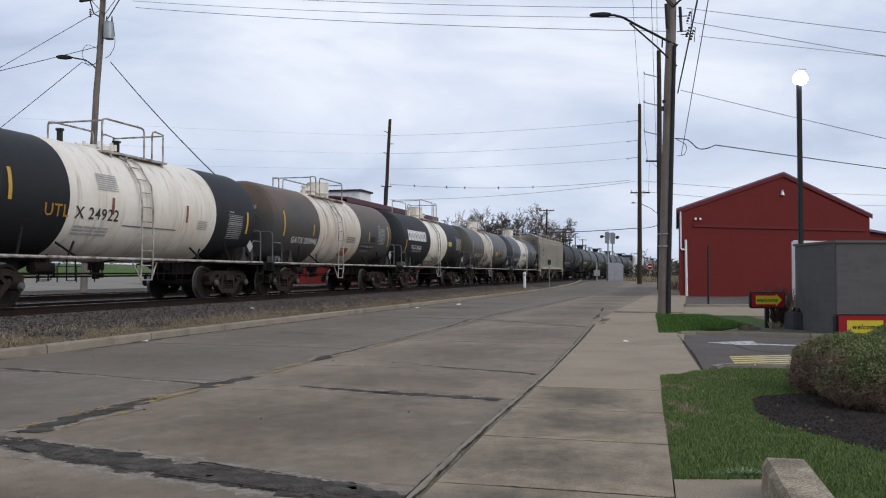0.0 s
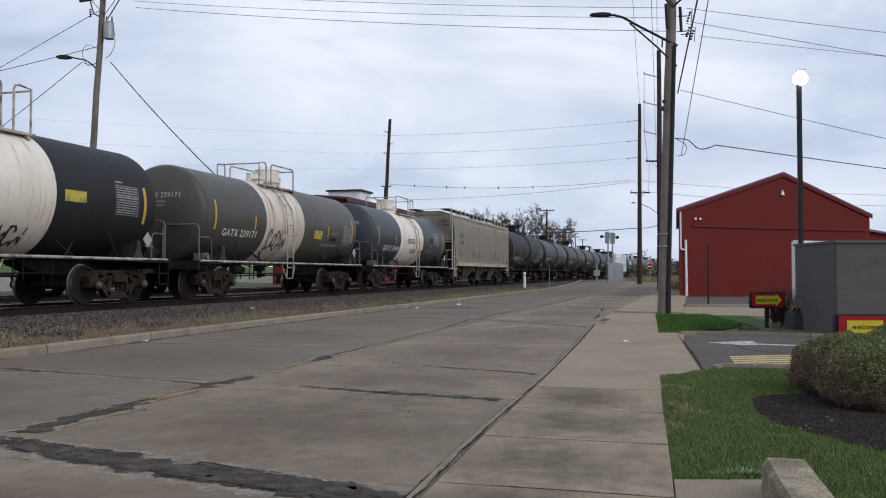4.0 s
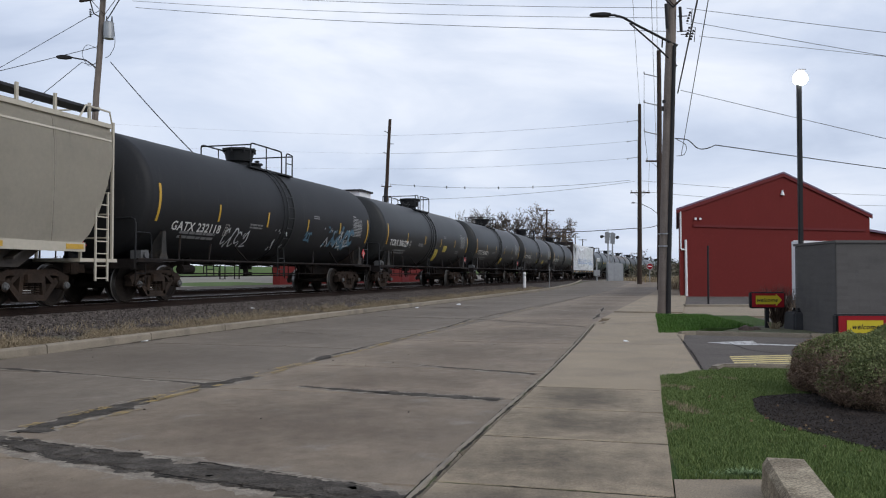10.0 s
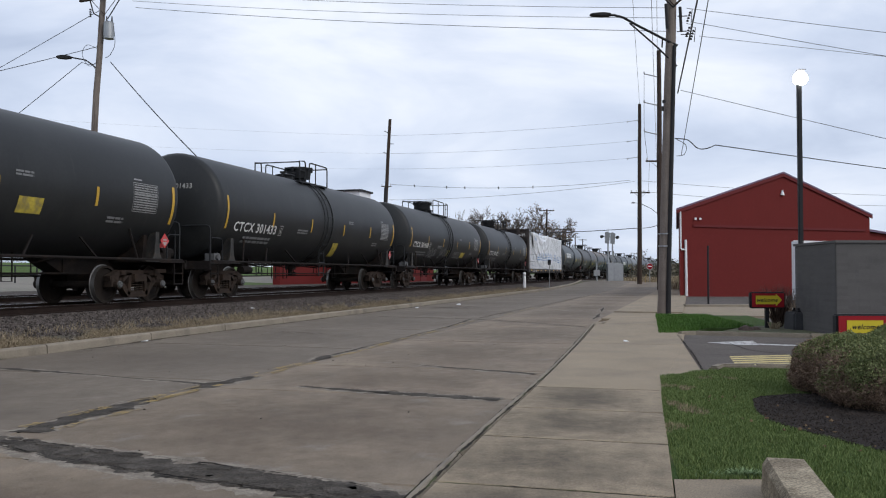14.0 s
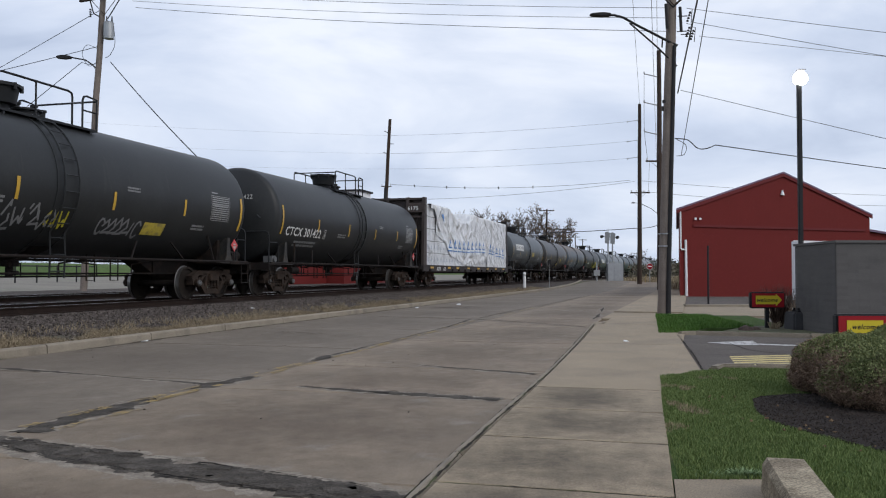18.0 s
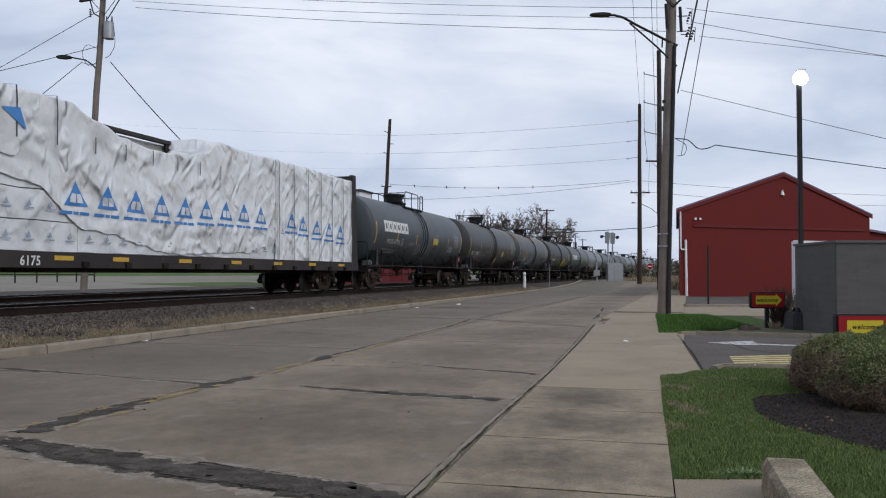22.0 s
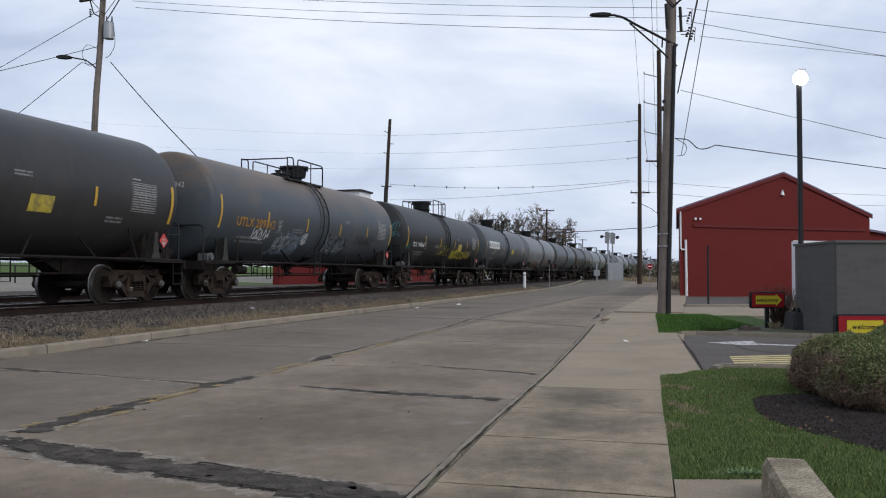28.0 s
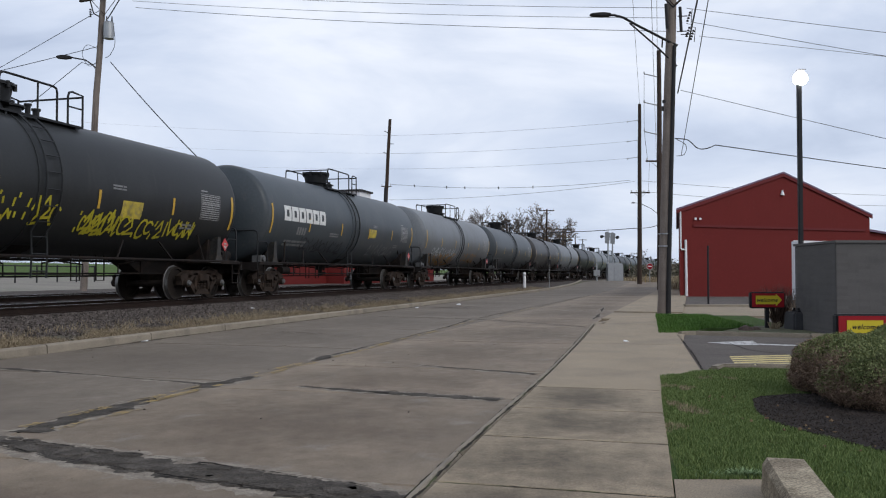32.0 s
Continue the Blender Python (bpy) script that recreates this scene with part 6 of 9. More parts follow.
def centerbeam_car():
    """A bulkhead flat car with a load of wrapped lumber under a torn sheet."""
    L = 23.9
    car = thing("lumber_car", pose(0, 0, 0), "dark brown bulkhead flat car loaded with white wrapped lumber", "flat car", "cars of the freight train")
    rnd = random.Random(77)
    bm = bmesh.new()
    box(bm, -11.2, 11.5, -1.42, 1.42, 0.98, 1.16)
    part("deck", bm, P_BULK, car, "dark brown deck")
    for sgn in (-1, 1):
        bm = bmesh.new()
        box(bm, -11.2, 11.5, min(sgn * 1.425, sgn * 1.5), max(sgn * 1.425, sgn * 1.5), 0.84, 1.18)
        part("side_sill", bm, P_BULK, car)
    bm = bmesh.new()
    box(bm, -11.3, 11.3, -0.3, 0.3, 0.74, 0.975)
    part("centre_sill", bm, P_BULK, car)
    for k in range(14):
        bm = bmesh.new()
        x = -10.0 + k * 20 / 13
        if -9.0 < x < -6.4:
            continue
        box(bm, x - 0.10, x + 0.10, -1.56, -1.49, 0.86, 0.98)
        part("winch", bm, M_UNDER, car)
    for k in range(8):
        bm = bmesh.new()
        x = -9.6 + k * 2.75
        if -9.0 < x < -6.4:
            x = -6.05
        box(bm, x - 0.3, x + 0.3, -1.512, -1.503, 1.0, 1.1)
        part("stripe", bm, P_STRIPE, car, "yellow reflective stripe")
    for sgn in (-1, 1):
        bm = bmesh.new()
        far = 0.3 if sgn > 0 else 0.0
        # front end takes the brown with painted light, far end the dark copy
        steel = P_BULK if sgn > 0 else P_BULKEND
        x = sgn * 10.65 + far
        box(bm, x - 0.04, x + 0.04, -1.4, 1.4, 1.16, 4.68)
        part("bulkhead", bm, steel, car, "brown steel bulkhead at the car end")
        for y in (-1.42, -0.55, 0.55, 1.42):
            bm = bmesh.new()
            prism(bm, [(sgn * 10.55 + far, 1.1), (sgn * 11.15 + far, 1.1), (sgn * 10.9 + far, 4.72), (sgn * 10.55 + far, 4.72)], y - 0.07, y + 0.07, lambda u, v, t: Vector((u, t, v)))
            part("bulkhead_post", bm, steel, car)
        for z in (1.6, 2.3, 3.0, 3.7, 4.64):
            bm = bmesh.new()
            box(bm, min(sgn * 10.66, sgn * 10.9) + far, max(sgn * 10.66, sgn * 10.9) + far, -1.42, 1.42, z - 0.05, z + 0.05)
            part("bulkhead_rib", bm, steel, car)
        bm = bmesh.new()
        for y in (-1.2, -0.8):
            tube(bm, [(sgn * 11.2 + far, y, 0.9), (sgn * 11.1 + far, y, 3.6)], 0.018, 5)
        for k in range(8):
            tube(bm, [(sgn * 11.17 + far, -1.2, 1.1 + k * 0.33), (sgn * 11.17 + far, -0.8, 1.1 + k * 0.33)], 0.015, 5)
        part("ladder", bm, M_UNDER, car)
        bm = bmesh.new()
        box(bm, min(sgn * 11.1, sgn * 11.7), max(sgn * 11.1, sgn * 11.7) + far, -0.11, 0.11, 0.72, 0.98)
        part("coupler", bm, M_TRUCK, car)
        add_truck(car, sgn * 8.9)
    bm = bmesh.new()
    box(bm, -10.97, -10.91, -1.35, -0.48, 3.92, 4.42)
    part("number_panel", bm, P_BULKEND, car, "brown panel across the bulkhead posts")
    written("car_number", "6175", 0.20, P_MARK, car, pose(-10.978, -0.86, 4.14, 0, 0, -90), None, "white car number 6175")
    written("car_number", "KLRX", 0.20, P_MARK, car, pose(-8.25, -1.512, 0.99), None, "white reporting mark on the sill")
    written("car_number", "6175", 0.20, P_MARK, car, pose(-7.05, -1.512, 0.99), None, "white car number 6175")
    # centre beam that stands between the two rows of bundles
    bm = bmesh.new()
    box(bm, -10.58, 10.88, -0.09, 0.09, 4.44, 4.54)
    part("centre_beam", bm, P_BULK, car, "dark top chord of the centre beam")
    for k in range(9):
        bm = bmesh.new()
        x = -9.6 + k * 2.4
        box(bm, x - 0.06, x + 0.06, -0.04, 0.04, 1.18, 4.44)
        part("beam_post", bm, P_BULK, car)
    # bundles: five tiers, four in the middle of the street side, each lightly crumpled
    edges = (-10.52, -8.0, -5.5, -2.9, -0.3, 2.4, 5.1, 7.8, 10.82)
    z0, tier = 1.185, 0.648
    for c, (a, b) in enumerate(zip(edges, edges[1:])):
        for t in range(5):
            lo, hi = z0 + tier * t, z0 + tier * (t + 1)
            bm = bmesh.new()
            box(bm, a + 0.006, b - 0.006, 0.12, 1.40, lo + 0.004, hi - 0.012)
            part("lumber_pack", bm, M_BACKWRAP, car, "dirty wrapped pack on the far side" if t == 4 else "")
            if t == 4 and -5.6 < a < 2.0:
                continue
            bm = bmesh.new()
            box(bm, a + 0.006, b - 0.006, -1.40, -0.12, lo + 0.004, hi - 0.018)
            bmesh.ops.subdivide_edges(bm, edges=[e for e in bm.edges if abs(e.verts[0].co.x - e.verts[1].co.x) > 0.5], cuts=11)
            bmesh.ops.subdivide_edges(bm, edges=[e for e in bm.edges if abs(e.verts[0].co.z - e.verts[1].co.z) > 0.3 and e.verts[0].co.y < -1], cuts=4)
            for v in bm.verts:
                if v.co.y < -1:
                    v.co.y -= 0.025 * noise.noise(v.co * 1.7) + 0.018 * noise.noise(v.co * 5.0)
                    v.co.z += 0.022 * noise.noise(v.co * 1.6 + Vector((9, 0, 0)))
            part("lumber_pack", bm, M_WRAP, car, smooth=50)
        for t in range(2):
            bm = bmesh.new()
            for k in range(4):
                x, z = a + 0.35 + k * 0.62, z0 + tier * (t + 0.45)
                bm.faces.new([bm.verts.new(p) for p in ((x - 0.07, -1.445, z), (x + 0.07, -1.445, z), (x, -1.445, z + 0.13))])
                bm.faces.new([bm.verts.new(p) for p in ((x - 0.14, -1.445, z - 0.07), (x + 0.14, -1.445, z - 0.07), (x + 0.14, -1.445, z - 0.04), (x - 0.14, -1.445, z - 0.04))])
            tagged(part("print", bm, M_INK, car), "small faint triangles printed on the wrap", kind="stuff")

    def along(rows, x):
        """A smooth line through (x, value) rows."""
        for (xa, va), (xb, vb) in zip(rows, rows[1:]):
            if x <= xb:
                return va + (vb - va) * step01((x - xa) / (xb - xa)) if x > xa else va
        return rows[-1][1]
    LOW = ((-8.7, 2.85), (-7.1, 2.62), (-5.2, 1.70), (-1.7, 1.24), (2.0, 1.36), (4.0, 1.66))
    TOP = ((-8.7, 4.44), (-5.9, 4.46), (-5.0, 4.20), (-4.0, 3.96), (-2.9, 3.84), (-1.4, 3.88), (-0.3, 4.10), (0.5, 4.52), (1.7, 4.44), (4.0, 4.46))

    def sheet_y(x, z):
        fold = noise.noise(Vector((x * 0.8 + z * 0.9, z * 0.7 - x * 0.25, 4))) + 0.6 * noise.noise(Vector((x * 2.2 - z * 1.3, z * 2.0, 8)))
        if x > 4.02:
            return min(-1.455 - 0.022 * fold - 0.016 * noise.noise(Vector((x * 5, z * 5, 1))), -1.43)
        low = along(LOW, x)
        near = 1 - min(1.0, max(0.0, (z - low) / 1.5))
        drape = math.sin(13 * (z - low) + 3.0 * noise.noise(Vector((x * 0.7, z * 0.7, 3)))) * near * (1 if x < 1.5 else 0.5)
        y = -1.465 - 0.022 * fold - 0.018 * drape - 0.008 * noise.noise(Vector((x * 5, z * 4, 1)))
        hug = max(0.0, min(1.0, (z - low) / 0.3))
        return min(y * hug - 1.44 * (1 - hug), -1.437)

    def sheet(xa, xb, nx, nz, low, high, label):
        bm = bmesh.new()
        rows = []
        for i in range(nx + 1):
            x = xa + (xb - xa) * i / nx
            lo = low(x) + 0.05 * noise.noise(Vector((x * 2.5, 0, 5))) + 0.02 * noise.noise(Vector((x * 9, 0, 5)))
            hi = high(x) + 0.03 * noise.noise(Vector((x * 2.1, 3, 0)))
            row = [bm.verts.new((x, sheet_y(x, lo + (hi - lo) * j / nz), lo + (hi - lo) * j / nz)) for j in range(nz + 1)]
            over = (-1.2, -0.8, -0.45, -0.12) if hi < 4.3 else (-1.2, -0.8, 0.0, 1.3)
            rows.append(row + [bm.verts.new((x, y, max(hi, 3.85 if hi < 4.3 else 4.56) + 0.02 + 0.05 * noise.noise(Vector((x * 1.5, y * 2, 2))) - (0.06 if y == -1.2 else 0))) for y in over])
        for a, b in zip(rows, rows[1:]):
            for j in range(len(a) - 1):
                bm.faces.new((a[j], a[j + 1], b[j + 1], b[j]))
        part("tarp", bm, M_TARP, car, label, smooth=180)
    sheet(-8.7, 4.0, 190, 46, lambda x: along(LOW, x), lambda x: along(TOP, x), "crumpled white sheet with a torn, sagging edge")
    sheet(4.05, 10.86, 92, 40, lambda x: 1.14, lambda x: 4.46, "white wrapping sheet held by straps")

    def printed(name, poly_rows, material, label, lift=0.012):
        """Ink that follows the folds: rows of (x left, x right, z)."""
        bm = bmesh.new()
        prev = None
        for xa, xb, z in poly_rows:
            row = [bm.verts.new((xa + (xb - xa) * i / 6, sheet_y(xa + (xb - xa) * i / 6, z) - lift, z)) for i in range(7)]
            if prev:
                for i in range(6):
                    bm.faces.new((prev[i], prev[i + 1], row[i + 1], row[i]))
            prev = row
        return part(name, bm, material, car, label)
    places = [(-5.66 + 1.08 * k, 2.20 + 0.10 * step01((k - 3) / 4)) for k in range(9)] + [(5.25, 2.27), (6.2, 2.22), (7.37, 2.14), (8.49, 2.12), (9.65, 2.06)]
    for x, z in places:
        tall = 0.55
        printed("print", [(x - 0.37 * (1 - j / 8), x + 0.37 * (1 - j / 8) + 0.005, z + tall * j / 8) for j in range(9)], M_BLUE, "blue triangle printed on the wrapping sheet")
        for a, b in ((-0.20, -0.02), (0.02, 0.20)):
            printed("print", [(x + a, x + b, z + 0.07), (x + a, x + b, z + 0.17), (x + a * 0.75, x + b * 0.75, z + 0.27)], M_WRAP, "white block in the printed triangle", 0.020)
        for a, b in ((-0.46, -0.10), (-0.06, 0.10), (0.14, 0.44)):
            printed("print", [(x + a, x + b, z - 0.19), (x + a, x + b, z - 0.12)], M_BLUE, "blue line of print too small to read")

    def strap(x, zs, ys):
        bm = bmesh.new()
        for za, zb, ya, yb in zip(zs, zs[1:], ys, ys[1:]):
            bm.faces.new([bm.verts.new(p) for p in ((x - 0.02, ya, za), (x + 0.02, ya, za), (x + 0.02, yb, zb), (x - 0.02, yb, zb))])
        part("strap", bm, M_STRAP, car, "dark tie-down strap")
    for x in (4.2, 5.35, 6.5, 7.65, 8.7, 9.8, 10.75):
        strap(x, (1.0, 4.0, 4.44, 4.52, 4.62), (-1.52, -1.52, -1.50, -1.40, -0.5))
    for x in (-9.98, -8.9):
        strap(x, (1.0, 4.0, 4.40, 4.50), (-1.45, -1.45, -1.44, -0.6))
    for x in (-7.5, -6.34):
        strap(x, (3.45, 4.2, 4.5, 4.6), (-1.535, -1.535, -1.51, -0.6))
    for k in range(6):
        x = -5.09 + k * 1.1
        strap(x, (3.42, 3.6, 3.8), (-1.53, -1.535, -1.53))
    # a loose flap of torn sheet on top, by the bulkhead
    def flap_y(x, z):
        return min(-1.515 - 0.03 * noise.noise(Vector((x * 1.3, z * 1.3, 6))) - 0.02 * math.sin(7 * x + 3 * z), sheet_y(x, z) - 0.012 if x > -8.7 else -1.45)
    bm = bmesh.new()
    rows = []
    for i in range(41):
        x = -9.85 + 3.0 * i / 40
        drop = 0.22 + 1.15 * step01((x + 9.3) / 1.3) * step01((-6.8 - x) / 0.8) + 0.08 * noise.noise(Vector((x * 3, 0, 2)))
        rows.append([bm.verts.new((x, flap_y(x, 4.44 - drop * j / 12), 4.44 - drop * j / 12)) for j in range(13)] + [bm.verts.new((x, -1.0, 4.58 + 0.04 * noise.noise(Vector((x * 2, 1, 6)))))])
    for a, b in zip(rows, rows[1:]):
        for j in range(12):
            bm.faces.new((a[j], a[j + 1], b[j + 1], b[j]))
        bm.faces.new((a[13], a[0], b[0], b[13]))
    part("flap", bm, M_TARP, car, "loose flap of torn white sheet", smooth=180)
    bm = bmesh.new()
    pts = [(-7.95, 3.98), (-7.22, 3.62), (-7.42, 4.05)]
    bm.faces.new([bm.verts.new((x, flap_y(x, z) - 0.03, z)) for x, z in pts])
    part("print", bm, M_BLUE, car, "blue triangle printed on the loose flap")
    return car


couple(hopper_car(), 17.4)
TL = "long %s tank car with a black manway on top"
couple(tank_car(long_spec(7, P_BLACK, TL % "matt black graffiti-marked", barrel=(8.30, 1.65, 2.71), numbers=[(-5.0, 1.99, 0.32, N, "GATX", "232118")], placard=P_PLACRED,
                          tags=[(-3.9, -2.4, 1.5, 2.1, P_GRAFW, 6, 0.045), (-0.8, 0.1, 1.5, 2.2, P_GRAFW, 4, 0.045), (1.5, 2.0, 1.85, 2.25, P_GRAFB, 3, 0.05), (3.2, 6.0, 1.70, 2.50, P_GRAFB, 6, 0.16), (3.2, 6.0, 1.66, 2.52, P_GRAFW, 8, 0.05)])), 17.7)
couple(tank_car(long_spec(8, P_CHAR, TL % "charcoal grey", turned=True, walk=(-1.42, 1.1), dome_x=0.3, numbers=[(-5.1, 2.17, 0.36, N, "TCBX", "306229")], decals=[(1.0, 1.65, 1.45, 2.05, -0.4, P_DECALY), (2.15, 2.85, 1.95, 2.28, 0, P_DECALY)])), 17.75)
couple(tank_car(long_spec(9, P_CHAR, TL % "dark grey", turned=True, walk=(-1.42, 1.1), dome_x=0.3, numbers=[(-5.05, 2.14, 0.36, N, "CTCX", "301433")], decals=[(1.15, 1.65, 1.4, 1.9, -0.3, P_DECALY)])), 17.8)
couple(tank_car(long_spec(10, P_CHAR, TL % "grimy dark grey", numbers=[(-5.2, 2.2, 0.34, N, "CTCX", "301508")], decals=[(2.9, 3.8, 1.7, 2.0, 0, P_DECALY)],
                          tags=[(-4.0, -2.6, 1.6, 2.1, P_DIM, 6, 0.05), (-1.7, -0.2, 1.6, 2.2, P_DIM, 6, 0.05), (-0.5, 0.1, 1.7, 2.1, P_GRAFY, 3, 0.05), (1.2, 2.8, 1.6, 2.05, P_DIM, 7, 0.05)])), 17.85)
couple(tank_car(long_spec(11, P_CHAR, TL % "charcoal grey", numbers=[(-5.1, 2.17, 0.38, N, "CTCX", "301422")])), 17.75)
couple(centerbeam_car(), 23.5)
TRAIN[-1] = (TRAIN[-1][0], TRAIN[-1][1] - 0.4)
SLATE_TAGS = [(-6.2, -2.2, 1.45, 2.0, P_GRAFK, 15, 0.05), (-1.4, 0.9, 1.7, 2.3, P_DIM, 8, 0.05), (1.5, 4.2, 1.6, 2.3, P_GRAFK, 9, 0.05), (4.7, 5.5, 1.9, 2.35, P_GRAFW, 5, 0.04)]
couple(tank_car(long_spec(13, P_SLATE, TL % "weathered slate-grey block-lettered", logo=(6, -6.4, -2.9, 2.62, 3.12), numbers=[(-4.6, 2.2, 0.27, P_FAINT, "PROX", "47102")], decals=[(1.6, 2.4, 2.25, 2.6, 0, P_DECALY)], tags=SLATE_TAGS)), 17.5)
couple(tank_car(long_spec(14, P_SOOT, TL % "rust-stained grey", turned=True, walk=(-1.55, 1.4), numbers=[(-5.3, 2.05, 0.32, N, "TILX", "290471")], tags=[(-4.2, -2.9, 1.5, 2.2, P_DIM, 6, 0.06)], decals=[(1.0, 1.5, 1.4, 1.85, -0.3, P_DECALY), (2.5, 3.2, 2.0, 2.35, 0, P_DECALY)])), 17.5)
couple(tank_car(long_spec(15, P_RUSTGREY, TL % "rust-topped slate-grey", turned=True, dome_x=0.25, numbers=[(-4.75, 2.3, 0.34, P_MARKO, "UTLX", "209342")], mark_mat=P_MARKO,
                          tags=[(-5.4, -4.3, 1.8, 2.15, P_GRAFW, 6, 0.05), (-3.7, -1.8, 1.40, 2.05, P_GRAFS, 8, 0.24), (-3.6, -1.9, 1.5, 2.1, P_GRAFW, 8, 0.03), (-1.7, -1.3, 1.75, 2.2, P_GRAFW, 4, 0.04), (0.3, 2.5, 1.45, 2.2, P_GRAFK, 9, 0.20), (0.4, 2.4, 1.5, 2.1, P_GRAFS, 9, 0.13), (0.5, 2.4, 1.55, 2.15, P_GRAFW, 9, 0.035), (3.3, 5.6, 1.9, 2.3, P_GRAFK, 8, 0.05)])), 17.4)
couple(tank_car(long_spec(16, P_CHAR, TL % "dark grey graffiti-marked", dome_x=0.35, numbers=[(-5.2, 2.2, 0.28, N, "TILX", "194864")],
                          tags=[(-2.1, 0.4, 1.75, 2.35, P_GRAFY, 9, 0.055), (1.3, 5.8, 1.6, 2.2, P_GRAFY, 18, 0.055), (1.0, 2.5, 1.6, 2.15, P_GRAFY, 11, 0.05), (-7.35, -6.95, 1.9, 2.3, P_GRAFT, 4, 0.06), (-5.6, -4.6, 1.45, 1.85, P_DIM, 6, 0.04)],
                          head_tags=[(-1.30, -0.50, -0.20, 0.60, P_GRAFT, 22, 0.045)], walk=(-0.75, 1.8), decals=[(2.4, 3.2, 2.05, 2.45, 0, P_DECALY)])), 17.7)
TRAIN[-1] = (TRAIN[-1][0], TRAIN[-1][1] + 0.10)
couple(tank_car(long_spec(17, P_SLATE, TL % "slate-grey block-lettered", logo=(6, -6.6, -3.1, 2.50, 3.0), numbers=[(-4.6, 2.2, 0.26, P_DIM, 4, "")], decals=[(1.6, 2.4, 2.25, 2.6, 0, P_DECALY)],
                          tags=[(-5.0, -1.0, 1.5, 2.0, P_GRAFK, 14, 0.05), (2.0, 5.5, 1.5, 2.0, P_DIM, 10, 0.05)])), 17.65)
couple(tank_car(long_spec(18, P_PALE, TL % "pale grey graffiti-marked", tags=[(-6.5, -0.8, 1.2, 1.9, P_GRAFO, 18, 0.10), (-6.0, -1.0, 1.7, 2.2, P_GRAFW, 12, 0.05), (1.2, 4.4, 1.4, 2.0, P_GRAFO, 10, 0.06)])), 17.65)
for k, paint in enumerate((P_SLATE, P_SOOT, P_PALE, P_CHAR, P_PALE, P_SLATE, P_CHAR, P_SLATE, P_CHAR, P_CHAR, P_SLATE, P_CHAR)):
    couple(tank_car(long_spec(19 + k, paint, TL % {P_SLATE: "slate-grey", P_SOOT: "sooty brown", P_PALE: "pale grey", P_CHAR: "charcoal grey"}[paint])), 17.65)
SPEED = 8.005


def motions():
    """The train rolls by at one steady speed, towards the tripod."""
    for car, at in TRAIN:
        times = [0.0, 32.0] if at < 90 else [k * 2.0 for k in range(17)]
        rows = []
        for t in times:
            p, a = track(at - SPEED * t, 0, RAIL_Z)
            rows.append((t, Matrix.Translation(p) @ Matrix.Rotation(math.pi / 2 - TH + a, 4, "Z")))
        walk(car, rows)
    # the wheels of the cars that pass close by roll along with them
    near = [car for car, at in TRAIN if at < 300]
    for car, wheels, x in WHEELSETS:
        if car in near:
            turn = -math.degrees(SPEED / 0.457)
            walk(wheels, [(k * 0.08, pose(x, 0, 0.457, 0, (turn * k * 0.08) % 360, 0)) for k in range(401)])

# ---- poles, wires, buildings, signs ----


def pole(base, top, r0, r1, material, label, group="utility poles"):
    """A round tapered pole, slightly crooked; its Empty stands at the base."""
    base, top = Vector(base), Vector(top)
    ob = thing("utility_pole", Matrix.Translation(base), label, "utility pole", group)
    bm = bmesh.new()
    d = top - base
    tube(bm, [d * k / 8 + Vector((0.03 * noise.noise(Vector((k * 0.7, base.x, 0))), 0, 0)) for k in range(9)], [r0 + (r1 - r0) * k / 8 for k in range(9)], 14)
    part("shaft", bm, material, ob, smooth=50)
    return ob


def bar_part(name, parent, a, b, r, material, label="", n=6):
    bm = bmesh.new()
    tube(bm, [a, b], r, n)
    return part(name, bm, material, parent, label, smooth=40)


def insulator(parent, p, size=1.0, material=None):
    bm = bmesh.new()
    for k in range(3):
        disc(bm, (p[0], p[1], p[2] + k * 0.07 * size), (0, 0, 1), 0.07 * size, 0.04 * size, 10, 0.04 * size)
    return part("insulator", bm, material or M_STEEL, parent, smooth=40)


def crossarm(parent, c, along, half, size=0.055, pins=(), material=None):
    """A timber arm at c in the pole's space, with braces and pin insulators."""
    bm = bmesh.new()
    a = Vector((along[0], along[1], 0)).normalized()
    m = Matrix.Translation(c) @ Matrix.Rotation(math.atan2(a.y, a.x), 4, "Z")
    box(bm, -half, half, -size * 0.8, size * 0.8, -size, size, m)
    for sgn in (-1, 1):
        tube(bm, [m @ Vector((sgn * half * 0.55, 0, -size)), m @ Vector((0, 0, -half * 0.55))], 0.016, 5)
    ob = part("crossarm", bm, material or M_DARKWOOD, parent, "timber crossarm")
    for x in pins:
        insulator(parent, m @ Vector((x, 0, size)))
    return ob


def wire(a, b, sag, r=0.010, material=None, n=16, label="thin dark overhead cable between poles"):
    a, b = Vector(a), Vector(b)
    bm = bmesh.new()
    tube(bm, [a.lerp(b, k / n) - Vector((0, 0, sag * 4 * (k / n) * (1 - k / n))) for k in range(n + 1)], r, 5)
    return whole("cable", bm, material or M_WIRE, label, "cable", "overhead cables")


